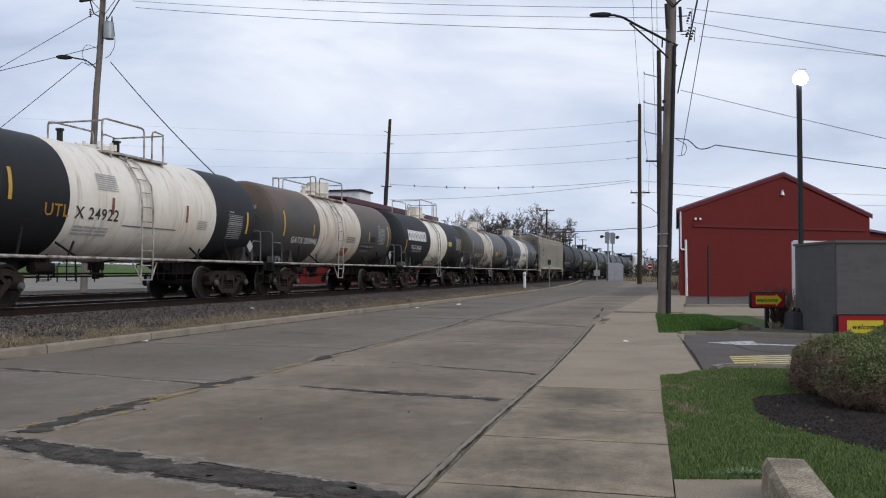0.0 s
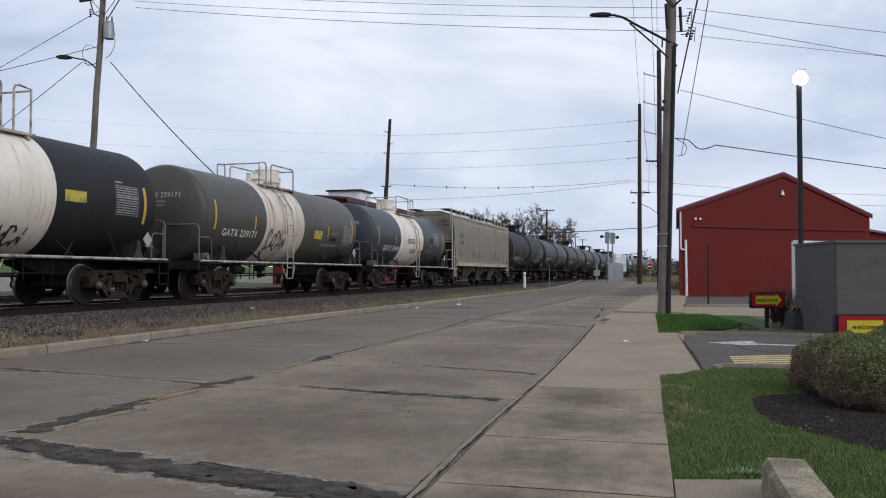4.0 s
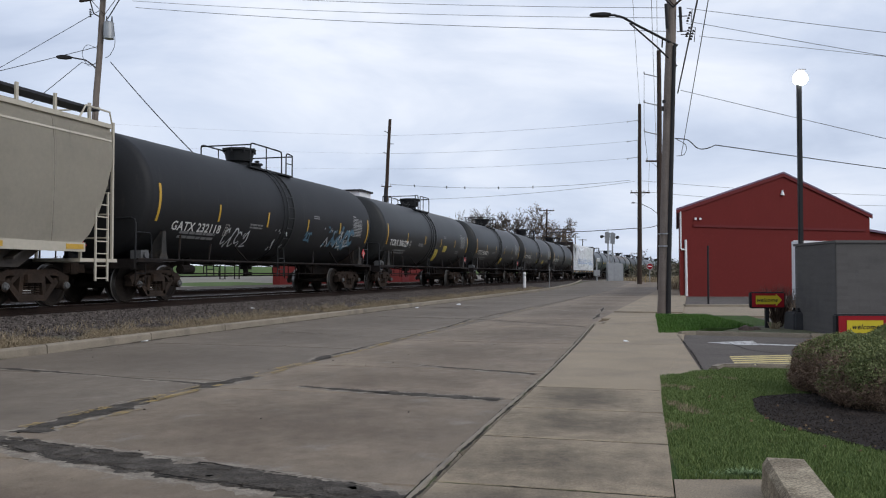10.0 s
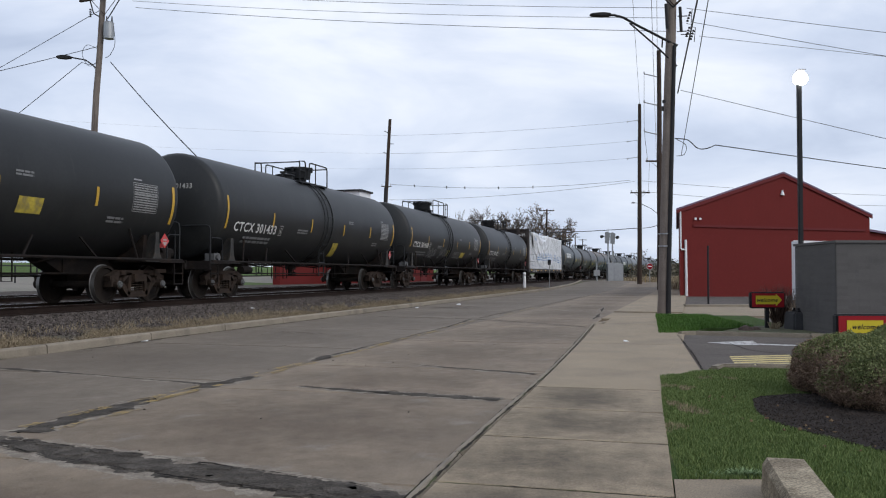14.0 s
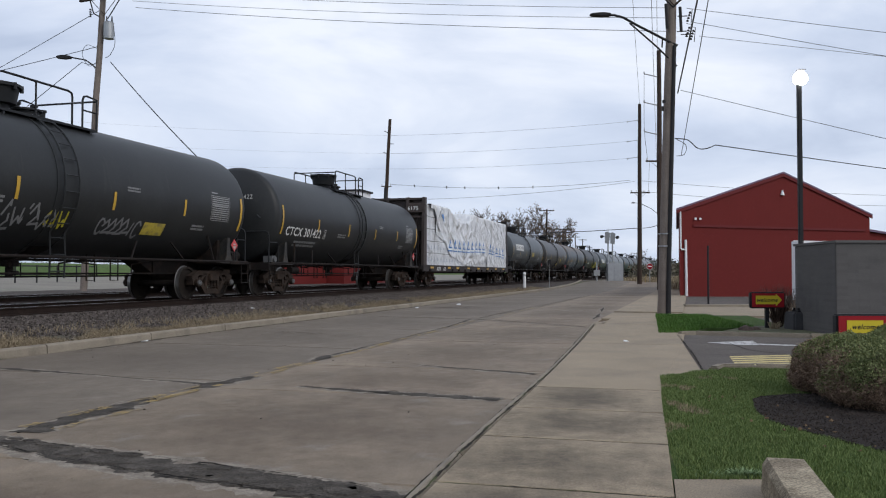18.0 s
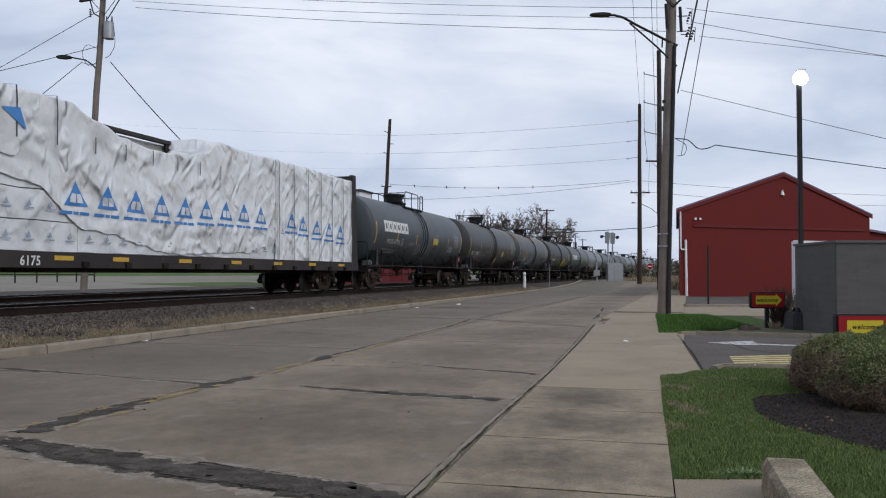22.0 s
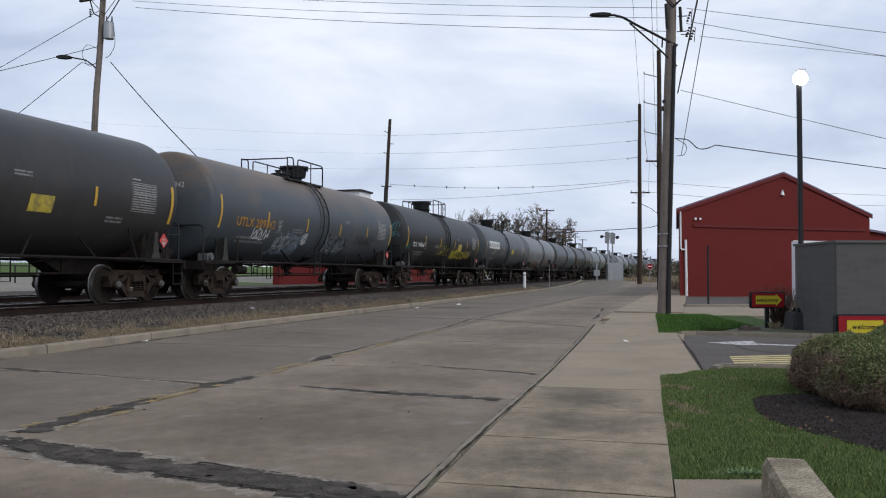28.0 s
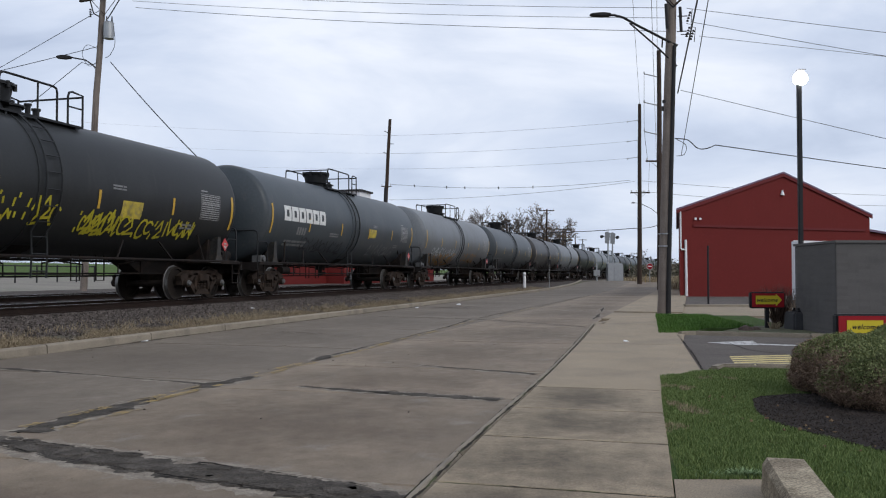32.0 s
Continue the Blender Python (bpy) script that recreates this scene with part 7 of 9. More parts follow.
def loose_wire(points, r=0.012, material=None, label="slack dark cable looping at a pole"):
    bm = bmesh.new()
    pts = [Vector(p) for p in points]
    out = []
    for i in range(len(pts) - 1):
        p0, p1, p2, p3 = pts[max(i - 1, 0)], pts[i], pts[i + 1], pts[min(i + 2, len(pts) - 1)]
        for k in range(5):
            t = k / 5
            out.append(0.5 * ((2 * p1) + (p2 - p0) * t + (2 * p0 - 5 * p1 + 4 * p2 - p3) * t * t + (3 * p1 - p0 - 3 * p2 + p3) * t ** 3))
    out.append(pts[-1])
    tube(bm, out, r, 5)
    return whole("cable", bm, material or M_WIRE, label, "cable", "overhead cables")


def street_lamp_parts(parent, root, tip, up, head_len, material=M_STEEL, r=0.03):
    """A bracket and its cobra head, in the pole's space."""
    root, tip = Vector(root), Vector(tip)
    bm = bmesh.new()
    mid = root.lerp(tip, 0.45) + Vector((0, 0, up))
    tube(bm, [root, root.lerp(mid, 0.5) + Vector((0, 0, up * 0.25)), mid, tip], r, 8)
    part("lamp_arm", bm, material, parent, smooth=40)
    d = (tip - root)
    d.z = 0
    d.normalize()
    m = Matrix.Translation(tip) @ Matrix.Rotation(math.atan2(d.y, d.x), 4, "Z")
    bm = bmesh.new()
    h = head_len
    prism(bm, [(-0.05, -0.06), (-0.05, 0.04), (h * 0.4, 0.09), (h * 0.8, 0.06), (h, 0.0), (h * 0.9, -0.07), (h * 0.4, -0.10)], -h * 0.17, h * 0.17, lambda u, v, t: m @ Vector((u, t, v)))
    bmesh.ops.bevel(bm, geom=bm.edges[:], offset=0.015, segments=2, affect="EDGES")
    part("lamp_head", bm, material, parent, "cobra-head street lamp, unlit", smooth=40)


# the big pole by the pavement, with a lamp bracket, conduit and line hardware
P1 = Vector((7.14, 27.9, 0.0))
p1 = pole(P1, (7.54, 27.9, 11.8), 0.195, 0.15, M_WOOD, "weathered grey wooden utility pole with a street lamp", "")
bm = bmesh.new()
tube(bm, [(0.115, -0.19, 0.02), (0.16, -0.18, 2.0), (0.39, -0.17, 8.75)], [0.085, 0.075, 0.06], 10)
part("conduit", bm, M_DARKSTEEL, p1, "dark cable guard strapped to the pole", smooth=40)
for z in (2.2, 2.6):
    bm = bmesh.new()
    x = 0.035 * z
    disc(bm, (x, 0, z), (0, 0, 1), 0.22, 0.04, 14)
    part("strap", bm, M_STEEL, p1)
bm = bmesh.new()
tube(bm, [(0.50, -0.12, 8.75), (0.10, -0.12, 8.95), (-0.85, -0.1, 9.45), (-1.25, -0.1, 9.68), (-1.55, -0.1, 9.76), (-1.72, -0.1, 9.76)], 0.042, 8)
tube(bm, [(0.48, -0.12, 8.08), (-0.2, -0.1, 8.75), (-1.05, -0.1, 9.50)], 0.030, 8)
tube(bm, [(0.02, -0.1, 9.02), (0.0, -0.1, 8.70)], 0.025, 6)
part("lamp_arm", bm, M_DARKSTEEL, p1, "dark braced lamp bracket", smooth=40)
bm = bmesh.new()
prism(bm, [(-1.68, 9.73), (-1.68, 9.80), (-1.92, 9.825), (-2.25, 9.80), (-2.36, 9.77), (-2.30, 9.735), (-1.95, 9.705)], -0.24, 0.02, lambda u, v, t: Vector((u, t, v)))
bmesh.ops.bevel(bm, geom=bm.edges[:], offset=0.015, segments=2, affect="EDGES")
part("lamp_head", bm, M_DARKSTEEL, p1, "cobra-head street lamp, unlit", smooth=40)
for x, z in ((0.16, 9.75), (0.62, 9.65)):
    bm = bmesh.new()
    tube(bm, [(x, -0.15, z - 0.45), (x - 0.05, -0.2, z + 0.35)], 0.05, 8)
    part("arrester", bm, M_DARKSTEEL, p1, smooth=40)
for x, z in ((0.85, 9.75), (0.82, 9.25), (0.95, 9.15)):
    bm = bmesh.new()
    for k in range(4):
        disc(bm, (x + 0.03 * k, -0.05, z - 0.18 + k * 0.09), (0.2, 0, 1), 0.05, 0.05, 8, 0.03)
    tube(bm, [(x - 0.3, 0, z), (x, -0.05, z)], 0.018, 5)
    tube(bm, [(x + 0.12, -0.05, z - 0.25), (x + 0.16, -0.05, z + 0.22), (x, -0.05, z + 0.25)], 0.012, 5)
    part("cutout_switch", bm, M_DARKSTEEL, p1, "line cut-out switch with a porcelain body", smooth=40)
crossarm(p1, (0.38, -0.18, 10.75), (1, 0.35), 1.25, 0.06, (-1.1, -0.6, 0.6, 1.1))
bm = bmesh.new()
for sgn in (-1, 1):
    tube(bm, [(0.36, -0.18, 10.0), (0.36 + sgn * 0.75, -0.2, 10.7)], 0.022, 5)
part("brace", bm, M_DARKSTEEL, p1)
bm = bmesh.new()
disc(bm, (0.02, -0.2, 6.9), (0, -1, 0), 0.06, 0.04, 8)
box(bm, -0.05, 0.02, -0.23, -0.18, 6.6, 6.75)
part("tag", bm, M_DARKSTEEL, p1)

# pole behind the track with a transformer and a street lamp
P2 = Vector((-16.10, 38.5, 0.55))
p2 = pole(P2, (-15.32, 38.5, 14.7), 0.16, 0.125, M_WOOD, "leaning grey wooden utility pole with a transformer", "")
bm = bmesh.new()
disc(bm, (1.06, -0.15, 11.34), (0, 0, 1), 0.225, 0.72, 18)
disc(bm, (1.06, -0.15, 12.06), (0, 0, 1), 0.235, 0.05, 18, 0.17)
part("transformer", bm, M_STEEL, p2, "grey cylindrical pole transformer", smooth=40)
for dx in (-0.1, 0.14):
    bm = bmesh.new()
    disc(bm, (1.06 + dx, -0.15, 12.08), (0, 0, 1), 0.045, 0.28, 8, 0.025)
    part("bushing", bm, M_DARKSTEEL, p2)
street_lamp_parts(p2, (0.52, 0, 9.95), (-0.68, -0.1, 10.52), 0.20, 0.62, M_DARKSTEEL, 0.032)
crossarm(p2, (0.88, -0.2, 13.25), (1.0, -0.45), 1.5, 0.07, (-1.35, -0.8, 0.8, 1.35))
bm = bmesh.new()
tube(bm, [(0.15, -0.1, 13.2), (0.35, -0.1, 12.5), (0.75, 0, 12.3)], 0.03, 6)
tube(bm, [(1.6, -0.2, 13.2), (0.95, 0, 12.3)], 0.025, 6)
part("brace", bm, M_DARKSTEEL, p2)
bm = bmesh.new()
for k in range(4):
    disc(bm, (0.2, -0.1, 12.35 + k * 0.1), (0.1, 0, 1), 0.06, 0.06, 8, 0.035)
part("cutout_switch", bm, M_DARKSTEEL, p2)
loose_wire([P2 + Vector((1.3, -0.2, 11.9)), P2 + Vector((1.36, -0.2, 11.1)), P2 + Vector((1.15, -0.2, 10.6)), P2 + Vector((0.9, -0.1, 10.5))], 0.014)
loose_wire([P2 + Vector((0.55, -0.1, 10.9)), P2 + Vector((0.1, -0.2, 11.05)), P2 + Vector((-0.1, -0.2, 10.6)), P2 + Vector((0.2, -0.2, 10.1)), P2 + Vector((0.5, -0.1, 10.3))], 0.012)

# tall transmission poles beyond the crossing and behind the track
T1, T2, T3 = Vector((16.93, 67, 0.0)), Vector((20.13, 88, 0.28)), Vector((-6.9, 97, 0.6))
t1 = pole(T1, (16.96, 67, 18.85), 0.24, 0.16, M_DARKWOOD, "tall dark wooden transmission pole")
for z in (17.0, 14.75, 12.45):
    bar_part("standoff_arm", t1, (0.05, 0, z - 0.25), (-1.15, 0, z + 0.02), 0.045, M_STEEL, "grey stand-off insulator arm")
    insulator(t1, (-1.15, 0, z))
crossarm(t1, (-0.15, -0.15, 10.12), (1, 0), 0.95, 0.06, (-0.85, 0.85))
t2 = pole(T2, (20.25, 88, 18.8), 0.25, 0.16, M_DARKWOOD, "tall dark wooden transmission pole")
for z in (16.7, 14.65, 12.9):
    bar_part("standoff_arm", t2, (0.08, 0, z + 0.15), (-1.15, 0, z), 0.03, M_STEEL, "grey stand-off insulator arm")
    insulator(t2, (-1.15, 0, z - 0.1), 0.9)
crossarm(t2, (0.08, -0.18, 9.35), (1, 0), 1.0, 0.06, (-0.9, -0.4, 0.4, 0.9))
street_lamp_parts(t2, (0.1, 0, 8.05), (-0.45, 0, 8.35), 0.1, 0.35, M_STEEL, 0.025)
bm = bmesh.new()
tube(bm, [(0.1, 0, 8.3), (0.9, -1.5, 7.6), (1.4, -3.0, 6.8)], 0.03, 6)
part("brace", bm, M_DARKSTEEL, t2)
t3 = pole(T3, (-6.02, 97, 18.85), 0.25, 0.17, M_DARKWOOD, "tall dark wooden transmission pole behind the train")
for z, sgn in ((16.9, -1), (15.45, 1), (14.5, -1)):
    xx = 0.88 * z / 18.25
    bar_part("standoff_arm", t3, (xx, 0, z - 0.25 * (sgn < 0)), (xx + sgn * 0.55, 0, z), 0.045, M_DARKSTEEL, "dark stand-off insulator arm")
bm = bmesh.new()
tube(bm, [(0.25, -0.2, 5.0), (0.42, -0.25, 10.4)], 0.18, 8)
part("conduit", bm, M_DARKSTEEL, t3, smooth=40)
crossarm(t3, (0.5, -0.2, 10.6), (1, 0), 0.6, 0.05, (-0.5, 0.5))
# smaller line of poles receding along the track
for x, y, top in ((15.5, 128, 11.0), (25.5, 182, 11.0), (28.0, 196, 11.0), (33.9, 220, 11.0), (38.7, 238, 11.0), (52.3, 307, 11.0)):
    q = pole((x, y, 0.4), (x, y, top), 0.15, 0.11, M_DARKWOOD, "distant wooden pole with a crossarm")
    crossarm(q, (0, 0, top - 0.65), (1, 0.1), 1.15, 0.07, (-1.0, -0.5, 0.5, 1.0))
q = pole((19.0, 150, 0.4), (19.0, 150, 7.2), 0.12, 0.09, M_STEEL, "distant street lamp pole")
street_lamp_parts(q, (0, 0, 6.6), (1.6, 0, 6.9), 0.3, 0.7)

# cables: across the road between the two near poles, and off to the far side
wire((-13.7, 38, 13.95), (7.3, 27.8, 10.0), 0.16, 0.010, M_GREYWIRE)
wire((-13.86, 38, 13.5), (7.3, 27.8, 9.67), 0.16, 0.010, M_GREYWIRE)
wire((-13.7, 38, 13.2), (7.3, 27.8, 9.23), 0.16, 0.012, M_GREYWIRE)
for a, b in (((0.84, 0, 10.02), (12.48, 24, 8.16)), ((1.08, 0, 9.55), (12.47, 24, 7.49)), ((1.25, 0, 9.1), (15.58, 30, 9.01)), ((0.62, 0, 7.32), (12.43, 24, 5.16))):
    s0 = P1 + Vector(a)
    e0 = Vector(b)
    wire(s0, e0 + (e0 - s0) * 1.5, 0.05, 0.010, M_GREYWIRE)
loose_wire([P1 + Vector((0.4, -0.1, 5.72)), P1 + Vector((0.85, 0, 5.68)), P1 + Vector((1.25, 0.3, 5.46)), P1 + Vector((1.6, 0.5, 5.48)), P1 + Vector((2.0, 0.8, 5.64))], 0.018)
wire(P1 + Vector((2.0, 0.8, 5.64)), (40.0, 52, 6.02), 0.05, 0.018)
loose_wire([P1 + Vector((0.4, -0.1, 5.72)), P1 + Vector((0.75, -0.1, 5.5)), P1 + Vector((0.7, -0.1, 5.2)), P1 + Vector((0.45, -0.1, 5.15))], 0.010)
# cables that run overhead along the road, past the camera's right
wire(T2 + Vector((0.12, 0, 18.5)), (5.1, 25, 17.5), 0.05, 0.014)
wire(T1 + Vector((-0.25, -0.15, 10.2)), (3.55, 15, 11.05), 0.02, 0.010)
wire(T1 + Vector((-0.12, -0.15, 10.2)), (3.76, 15, 11.05), 0.02, 0.009)
loose_wire([T1 + Vector((-1.15, -0.05, 17.05)), T1 + Vector((-1.17, -0.05, 14.8)), T1 + Vector((-1.16, -0.05, 12.5)), T1 + Vector((-0.95, -0.1, 10.25))], 0.016, label="thin dark jumper cable down a pole")
wire(P1 + Vector((0.50, -0.1, 7.2)), (0.5, -6, 10.2), 0.1, 0.022)
wire((7.71, 27.7, 5.14), (3.44, 9, 7.75), 0.02, 0.010)
for z in (16.7, 14.65, 12.9):
    wire(T2 + Vector((-1.15, 0, z)), T3 + Vector((0.9, 0, z - 0.3)), 0.25, 0.012, M_GREYWIRE)
    wire(T3 + Vector((0.6, 0, z - 0.3)), (-60, 70, z - 0.5), 0.6, 0.006, M_GREYWIRE)
wire(T3 + Vector((0.9, 0, 10.87)), T2 + Vector((-0.9, 0, 10.66)), 0.60, 0.022, M_GREYWIRE)
wire(T3 + Vector((0.5, 0, 9.09)), T2 + Vector((-0.4, 0, 10.54)), 0.46, 0.020, M_GREYWIRE)
wire(T2 + Vector((0.9, -0.2, 9.5)), T1 + Vector((-0.8, -0.1, 10.1)), 0.25, 0.012, M_GREYWIRE)
wire(T2 + Vector((0.3, 0, 10.6)), (60, 92, 9.6), 0.45, 0.02, M_GREYWIRE)
wire(T2 + Vector((0.3, 0, 9.5)), (60, 96, 8.9), 0.5, 0.02, M_GREYWIRE)
wire((2.0, 96, 5.9), T2 + Vector((0, 0, 5.75)), 0.25, 0.04)
wire(T2 + Vector((0, 0, 5.75)), T1 + Vector((0.05, 0, 5.2)), 0.12, 0.03)
for k, x in enumerate((-3.2, 0.4, 2.4, 6.0, 9.6)):
    bm = bmesh.new()
    disc(bm, (0, 0, -0.14), (0, 0, 1), 0.05, 0.28, 8)
    u = (x + 6.0) / 25.2
    whole("cable_marker", bm, M_WIRE, "small dark marker clipped on a cable", "cable marker", "cable markers",
          m=Matrix.Translation(Vector((x, 97 - 9 * u, 11.47 - 0.53 * u - 0.60 * 4 * u * (1 - u)))))
# guys of the left pole
wire((-14.96, 38.4, 10.85), (-5.95, 27.9, 3.15), 0.2, 0.022, label="dark drop cable sloping down from the pole")
wire((-16.3, 38.5, 10.87), (-24.0, 38.5, 4.66), 0.05, 0.016)
wire((-15.45, 38.5, 10.9), (-16.3, 38.5, 10.87), 0.12, 0.014)
wire((-15.40, 38.5, 13.30), (-27.0, 38.5, 6.66), 0.05, 0.014)
wire((-15.50, 38.5, 11.60), (-27.0, 38.5, 8.93), 0.08, 0.016)

# ---- red metal building: front in line with its own street, sides running back ----
BL, BR = Vector((13.80, 50.0, 0)), Vector((27.85, 56.0, 0))
BACK = Vector((0.262, 0.965, 0)).normalized()
BU = (BR - BL).normalized()
BW = (BR - BL).length
red = thing("red_building", Matrix.Translation(BL), "red metal-sided gable building with a pitched dark roof", "building")


def rb(u, out, z):
    """u along the front, out towards the street, z up."""
    return BU * u - BACK * out + Vector((0, 0, z))


gable = [(0, -0.1), (BW, -0.1), (BW, 5.2), (BW * 0.52, 7.42), (0, 5.05)]
for name, o0, o1 in (("front_wall", 0.0, -0.2), ("back_wall", -21.8, -22.0)):
    bm = bmesh.new()
    prism(bm, gable, o0, o1, lambda u, v, t: rb(u, t, v))
    part(name, bm, M_RED, red, "red metal gable wall")
for u0 in (0, BW - 0.2):
    bm = bmesh.new()
    prism(bm, [(u0, -0.1), (u0 + 0.2, -0.1), (u0 + 0.2, 5.05), (u0, 5.05)], -0.2, -21.8, lambda u, v, t: rb(u, t, v))
    part("side_wall", bm, M_RED, red)
for a, b in (((-0.25, 5.02), (BW * 0.52, 7.55)), ((BW * 0.52, 7.55), (BW + 0.25, 5.12))):
    bm = bmesh.new()
    prism(bm, [a, b, (b[0], b[1] + 0.1), (a[0], a[1] + 0.1)], 0.14, -22.3, lambda u, v, t: rb(u, t, v))
    part("roof_slope", bm, M_ROOF, red, "dark metal roof slope")
    bm = bmesh.new()
    prism(bm, [(a[0], a[1] - 0.20), (b[0], b[1] - 0.20), (b[0], b[1] - 0.004), (a[0], a[1] - 0.004)], 0.12, 0.04, lambda u, v, t: rb(u, t, v))
    part("rake_trim", bm, M_REDTRIM, red)
bm = bmesh.new()
prism(bm, [(1.0, 4.08), (BW - 0.4, 4.08), (BW - 0.4, 4.22), (1.0, 4.22)], 0.10, 0.0, lambda u, v, t: rb(u, t, v))
part("belt", bm, M_REDTRIM, red, "red trim board across the front")
for k in range(48):
    u = 0.15 + k * (BW - 0.3) / 47
    top = 5.0 + (2.3 * u / (BW * 0.52) if u < BW * 0.52 else 2.2 * (BW - u) / (BW * 0.48))
    bm = bmesh.new()
    prism(bm, [(u - 0.02, 0.25), (u + 0.02, 0.25), (u + 0.02, top - 0.1), (u - 0.02, top - 0.1)], 0.006, 0.0, lambda a, v, t: rb(a, t, v))
    part("siding_rib", bm, M_RED, red)
bm = bmesh.new()
tube(bm, [rb(0.06, 0.08, 4.95), rb(0.06, 0.08, 2.85), rb(0.12, 0.1, 2.75), rb(0.40, 0.12, 2.72)], 0.05, 8)
part("downspout", bm, M_WHITE, red, "white downspout", smooth=40)
bm = bmesh.new()
tube(bm, [rb(0.42, 0.12, 3.3), rb(0.45, 0.12, 0.05)], 0.075, 8)
part("vent_pipe", bm, M_WHITE, red, "white vertical pipe", smooth=40)
for u, z in ((1.15, 4.55), (1.5, 4.55)):
    bm = bmesh.new()
    disc(bm, rb(u, 0.05, z), -BACK, 0.04, 0.15, 10, 0.075)
    part("floodlight", bm, M_WHITE, red, "small white floodlight, unlit", smooth=40)
bm = bmesh.new()
disc(bm, rb(7.85, 0.08, 6.2), (0, 0, 1), 0.13, 0.20, 12, 0.07)
disc(bm, rb(7.85, 0.08, 6.40), (0, 0, 1), 0.05, 0.10, 10)
part("wall_light", bm, M_WHITE, red, "white wall light under the gable, unlit", smooth=40)
bm = bmesh.new()
prism(bm, [(8.7, 0.6), (12.0, 0.6), (12.0, 3.4), (8.7, 3.4)], 0.04, 0.0, lambda u, v, t: rb(u, t, v))
part("white_door", bm, M_WHITE, red, "white sectional door")
bm = bmesh.new()
prism(bm, [(BW, -0.1), (BW + 9, -0.1), (BW + 9, 3.3), (BW, 4.15)], -1.0, -14.0, lambda u, v, t: rb(u, t, v))
part("annex", bm, M_RED, red, "lower red annex")
bm = bmesh.new()
prism(bm, [(BW, 4.16), (BW + 9.3, 3.28), (BW + 9.3, 3.4), (BW, 4.3)], -0.7, -14.3, lambda u, v, t: rb(u, t, v))
part("annex_roof", bm, M_ROOF, red)

# dark base strip and kerb before the building
flat("building_kerb", [(9.6, 34.0), (30, 33.5), (30, 33.9), (9.6, 34.4)], 0.11, 0.3, M_KERB, "pale concrete kerb before the red building", "kerb")
thin = thing("marker_post", pose(11.28, 36.55, 0), "thin dark steel post before the red building", "post")
bm = bmesh.new()
tube(bm, [(0, 0, -0.1), (0, 0, 2.42)], 0.045, 8)
part("shaft", bm, M_DARKSTEEL, thin, smooth=40)
bm = bmesh.new()
tube(bm, [(0, 0, 2.42), (0, 0, 2.52)], 0.047, 8)
part("cap", bm, M_DARKSTEEL, thin, smooth=40)

# grey block enclosure, laid in courses
enc = thing("block_enclosure", pose(7.97, 17.4, 0), "grey painted block enclosure with a flat cap", "enclosure")
EL = Vector((0.09, 2.25, 0))          # the side that runs away
bm = bmesh.new()
prism(bm, [(0.008, 0.010), (6.5, 0.03), (6.6, 2.2), (0.098, 2.2)], -0.1, 1.93, lambda u, v, t: Vector((u, v, t)))
part("core", bm, M_BLOCK, enc)
blk = {}
for face in range(2):
    for row in range(29):
        z = 0.0 + row * 0.0672
        n, length = (5, 2.3) if face == 0 else (5, 2.25)
        for k in range(-1, n):
            off = 0.23 if row % 2 else 0.0
            a, b = k * length / n + off, (k + 1) * length / n + off - 0.002
            if b < 0.05 or a > length - 0.02:
                continue
            b = min(b, length)
            bm = bmesh.new()
            if face == 0:
                box(bm, max(a, 0), b, 0.0, 0.03, z, z + 0.0635)
            else:
                d = EL.normalized()
                m = Matrix.Rotation(math.atan2(d.y, d.x), 4, "Z")
                box(bm, max(a, 0.04), b, -0.03, 0.006, z, z + 0.0635, m)
            part("block", bm, M_BLOCK, enc)
bm = bmesh.new()
prism(bm, [(-0.03, -0.04), (6.6, -0.02), (6.7, 2.3), (0.06, 2.3)], 1.95, 2.0, lambda u, v, t: Vector((u, v, t)))
part("cap", bm, M_BLOCK, enc)

# white panel and box behind the lamp post
panel = thing("white_cabinet", pose(18.0, 42.5, 0), "white upright cabinet with a dark opening", "cabinet")
bm = bmesh.new()
box(bm, -0.42, 2.2, 0, 0.8, -0.1, 2.95)
part("body", bm, M_WHITE, panel)
bm = bmesh.new()
box(bm, -0.18, 0.1, -0.03, 0.0, 2.05, 2.35)
part("opening", bm, M_BLACKPAINT, panel)

# lamp post
M_FOOT = mat("dark_grey_footing_paint", (0.045, 0.045, 0.048), 0.8, var=0.2, scale=3, fine=30)
lamp = thing("lamp_post", pose(8.13, 19.5, 0), "black steel lamp post with a glowing head", "lamp post")
bm = bmesh.new()
box(bm, -0.048, 0.048, -0.048, 0.048, 0.40, 5.62)
bmesh.ops.bevel(bm, geom=[e for e in bm.edges if abs(e.verts[0].co.z - e.verts[1].co.z) > 1], offset=0.012, segments=2, affect="EDGES")
part("shaft", bm, M_BLACKPAINT, lamp)
bm = bmesh.new()
prism(bm, [(-0.30, -0.30), (0.30, -0.30), (0.30, 0.30), (-0.30, 0.30)], -0.05, 0.46, lambda u, v, t: Vector((u * (1 - 0.12 * t), v * (1 - 0.12 * t), t)))
bmesh.ops.bevel(bm, geom=[e for e in bm.edges if max(v.co.z for v in e.verts) > 0.4], offset=0.03, segments=2, affect="EDGES")
part("footing", bm, M_FOOT, lamp, "dark painted concrete footing")
bm = bmesh.new()
box(bm, -0.16, 0.16, -0.16, 0.16, 0.46, 0.50)
for x in (-0.12, 0.12):
    for y in (-0.12, 0.12):
        disc(bm, (x, y, 0.50), (0, 0, 1), 0.025, 0.05, 6)
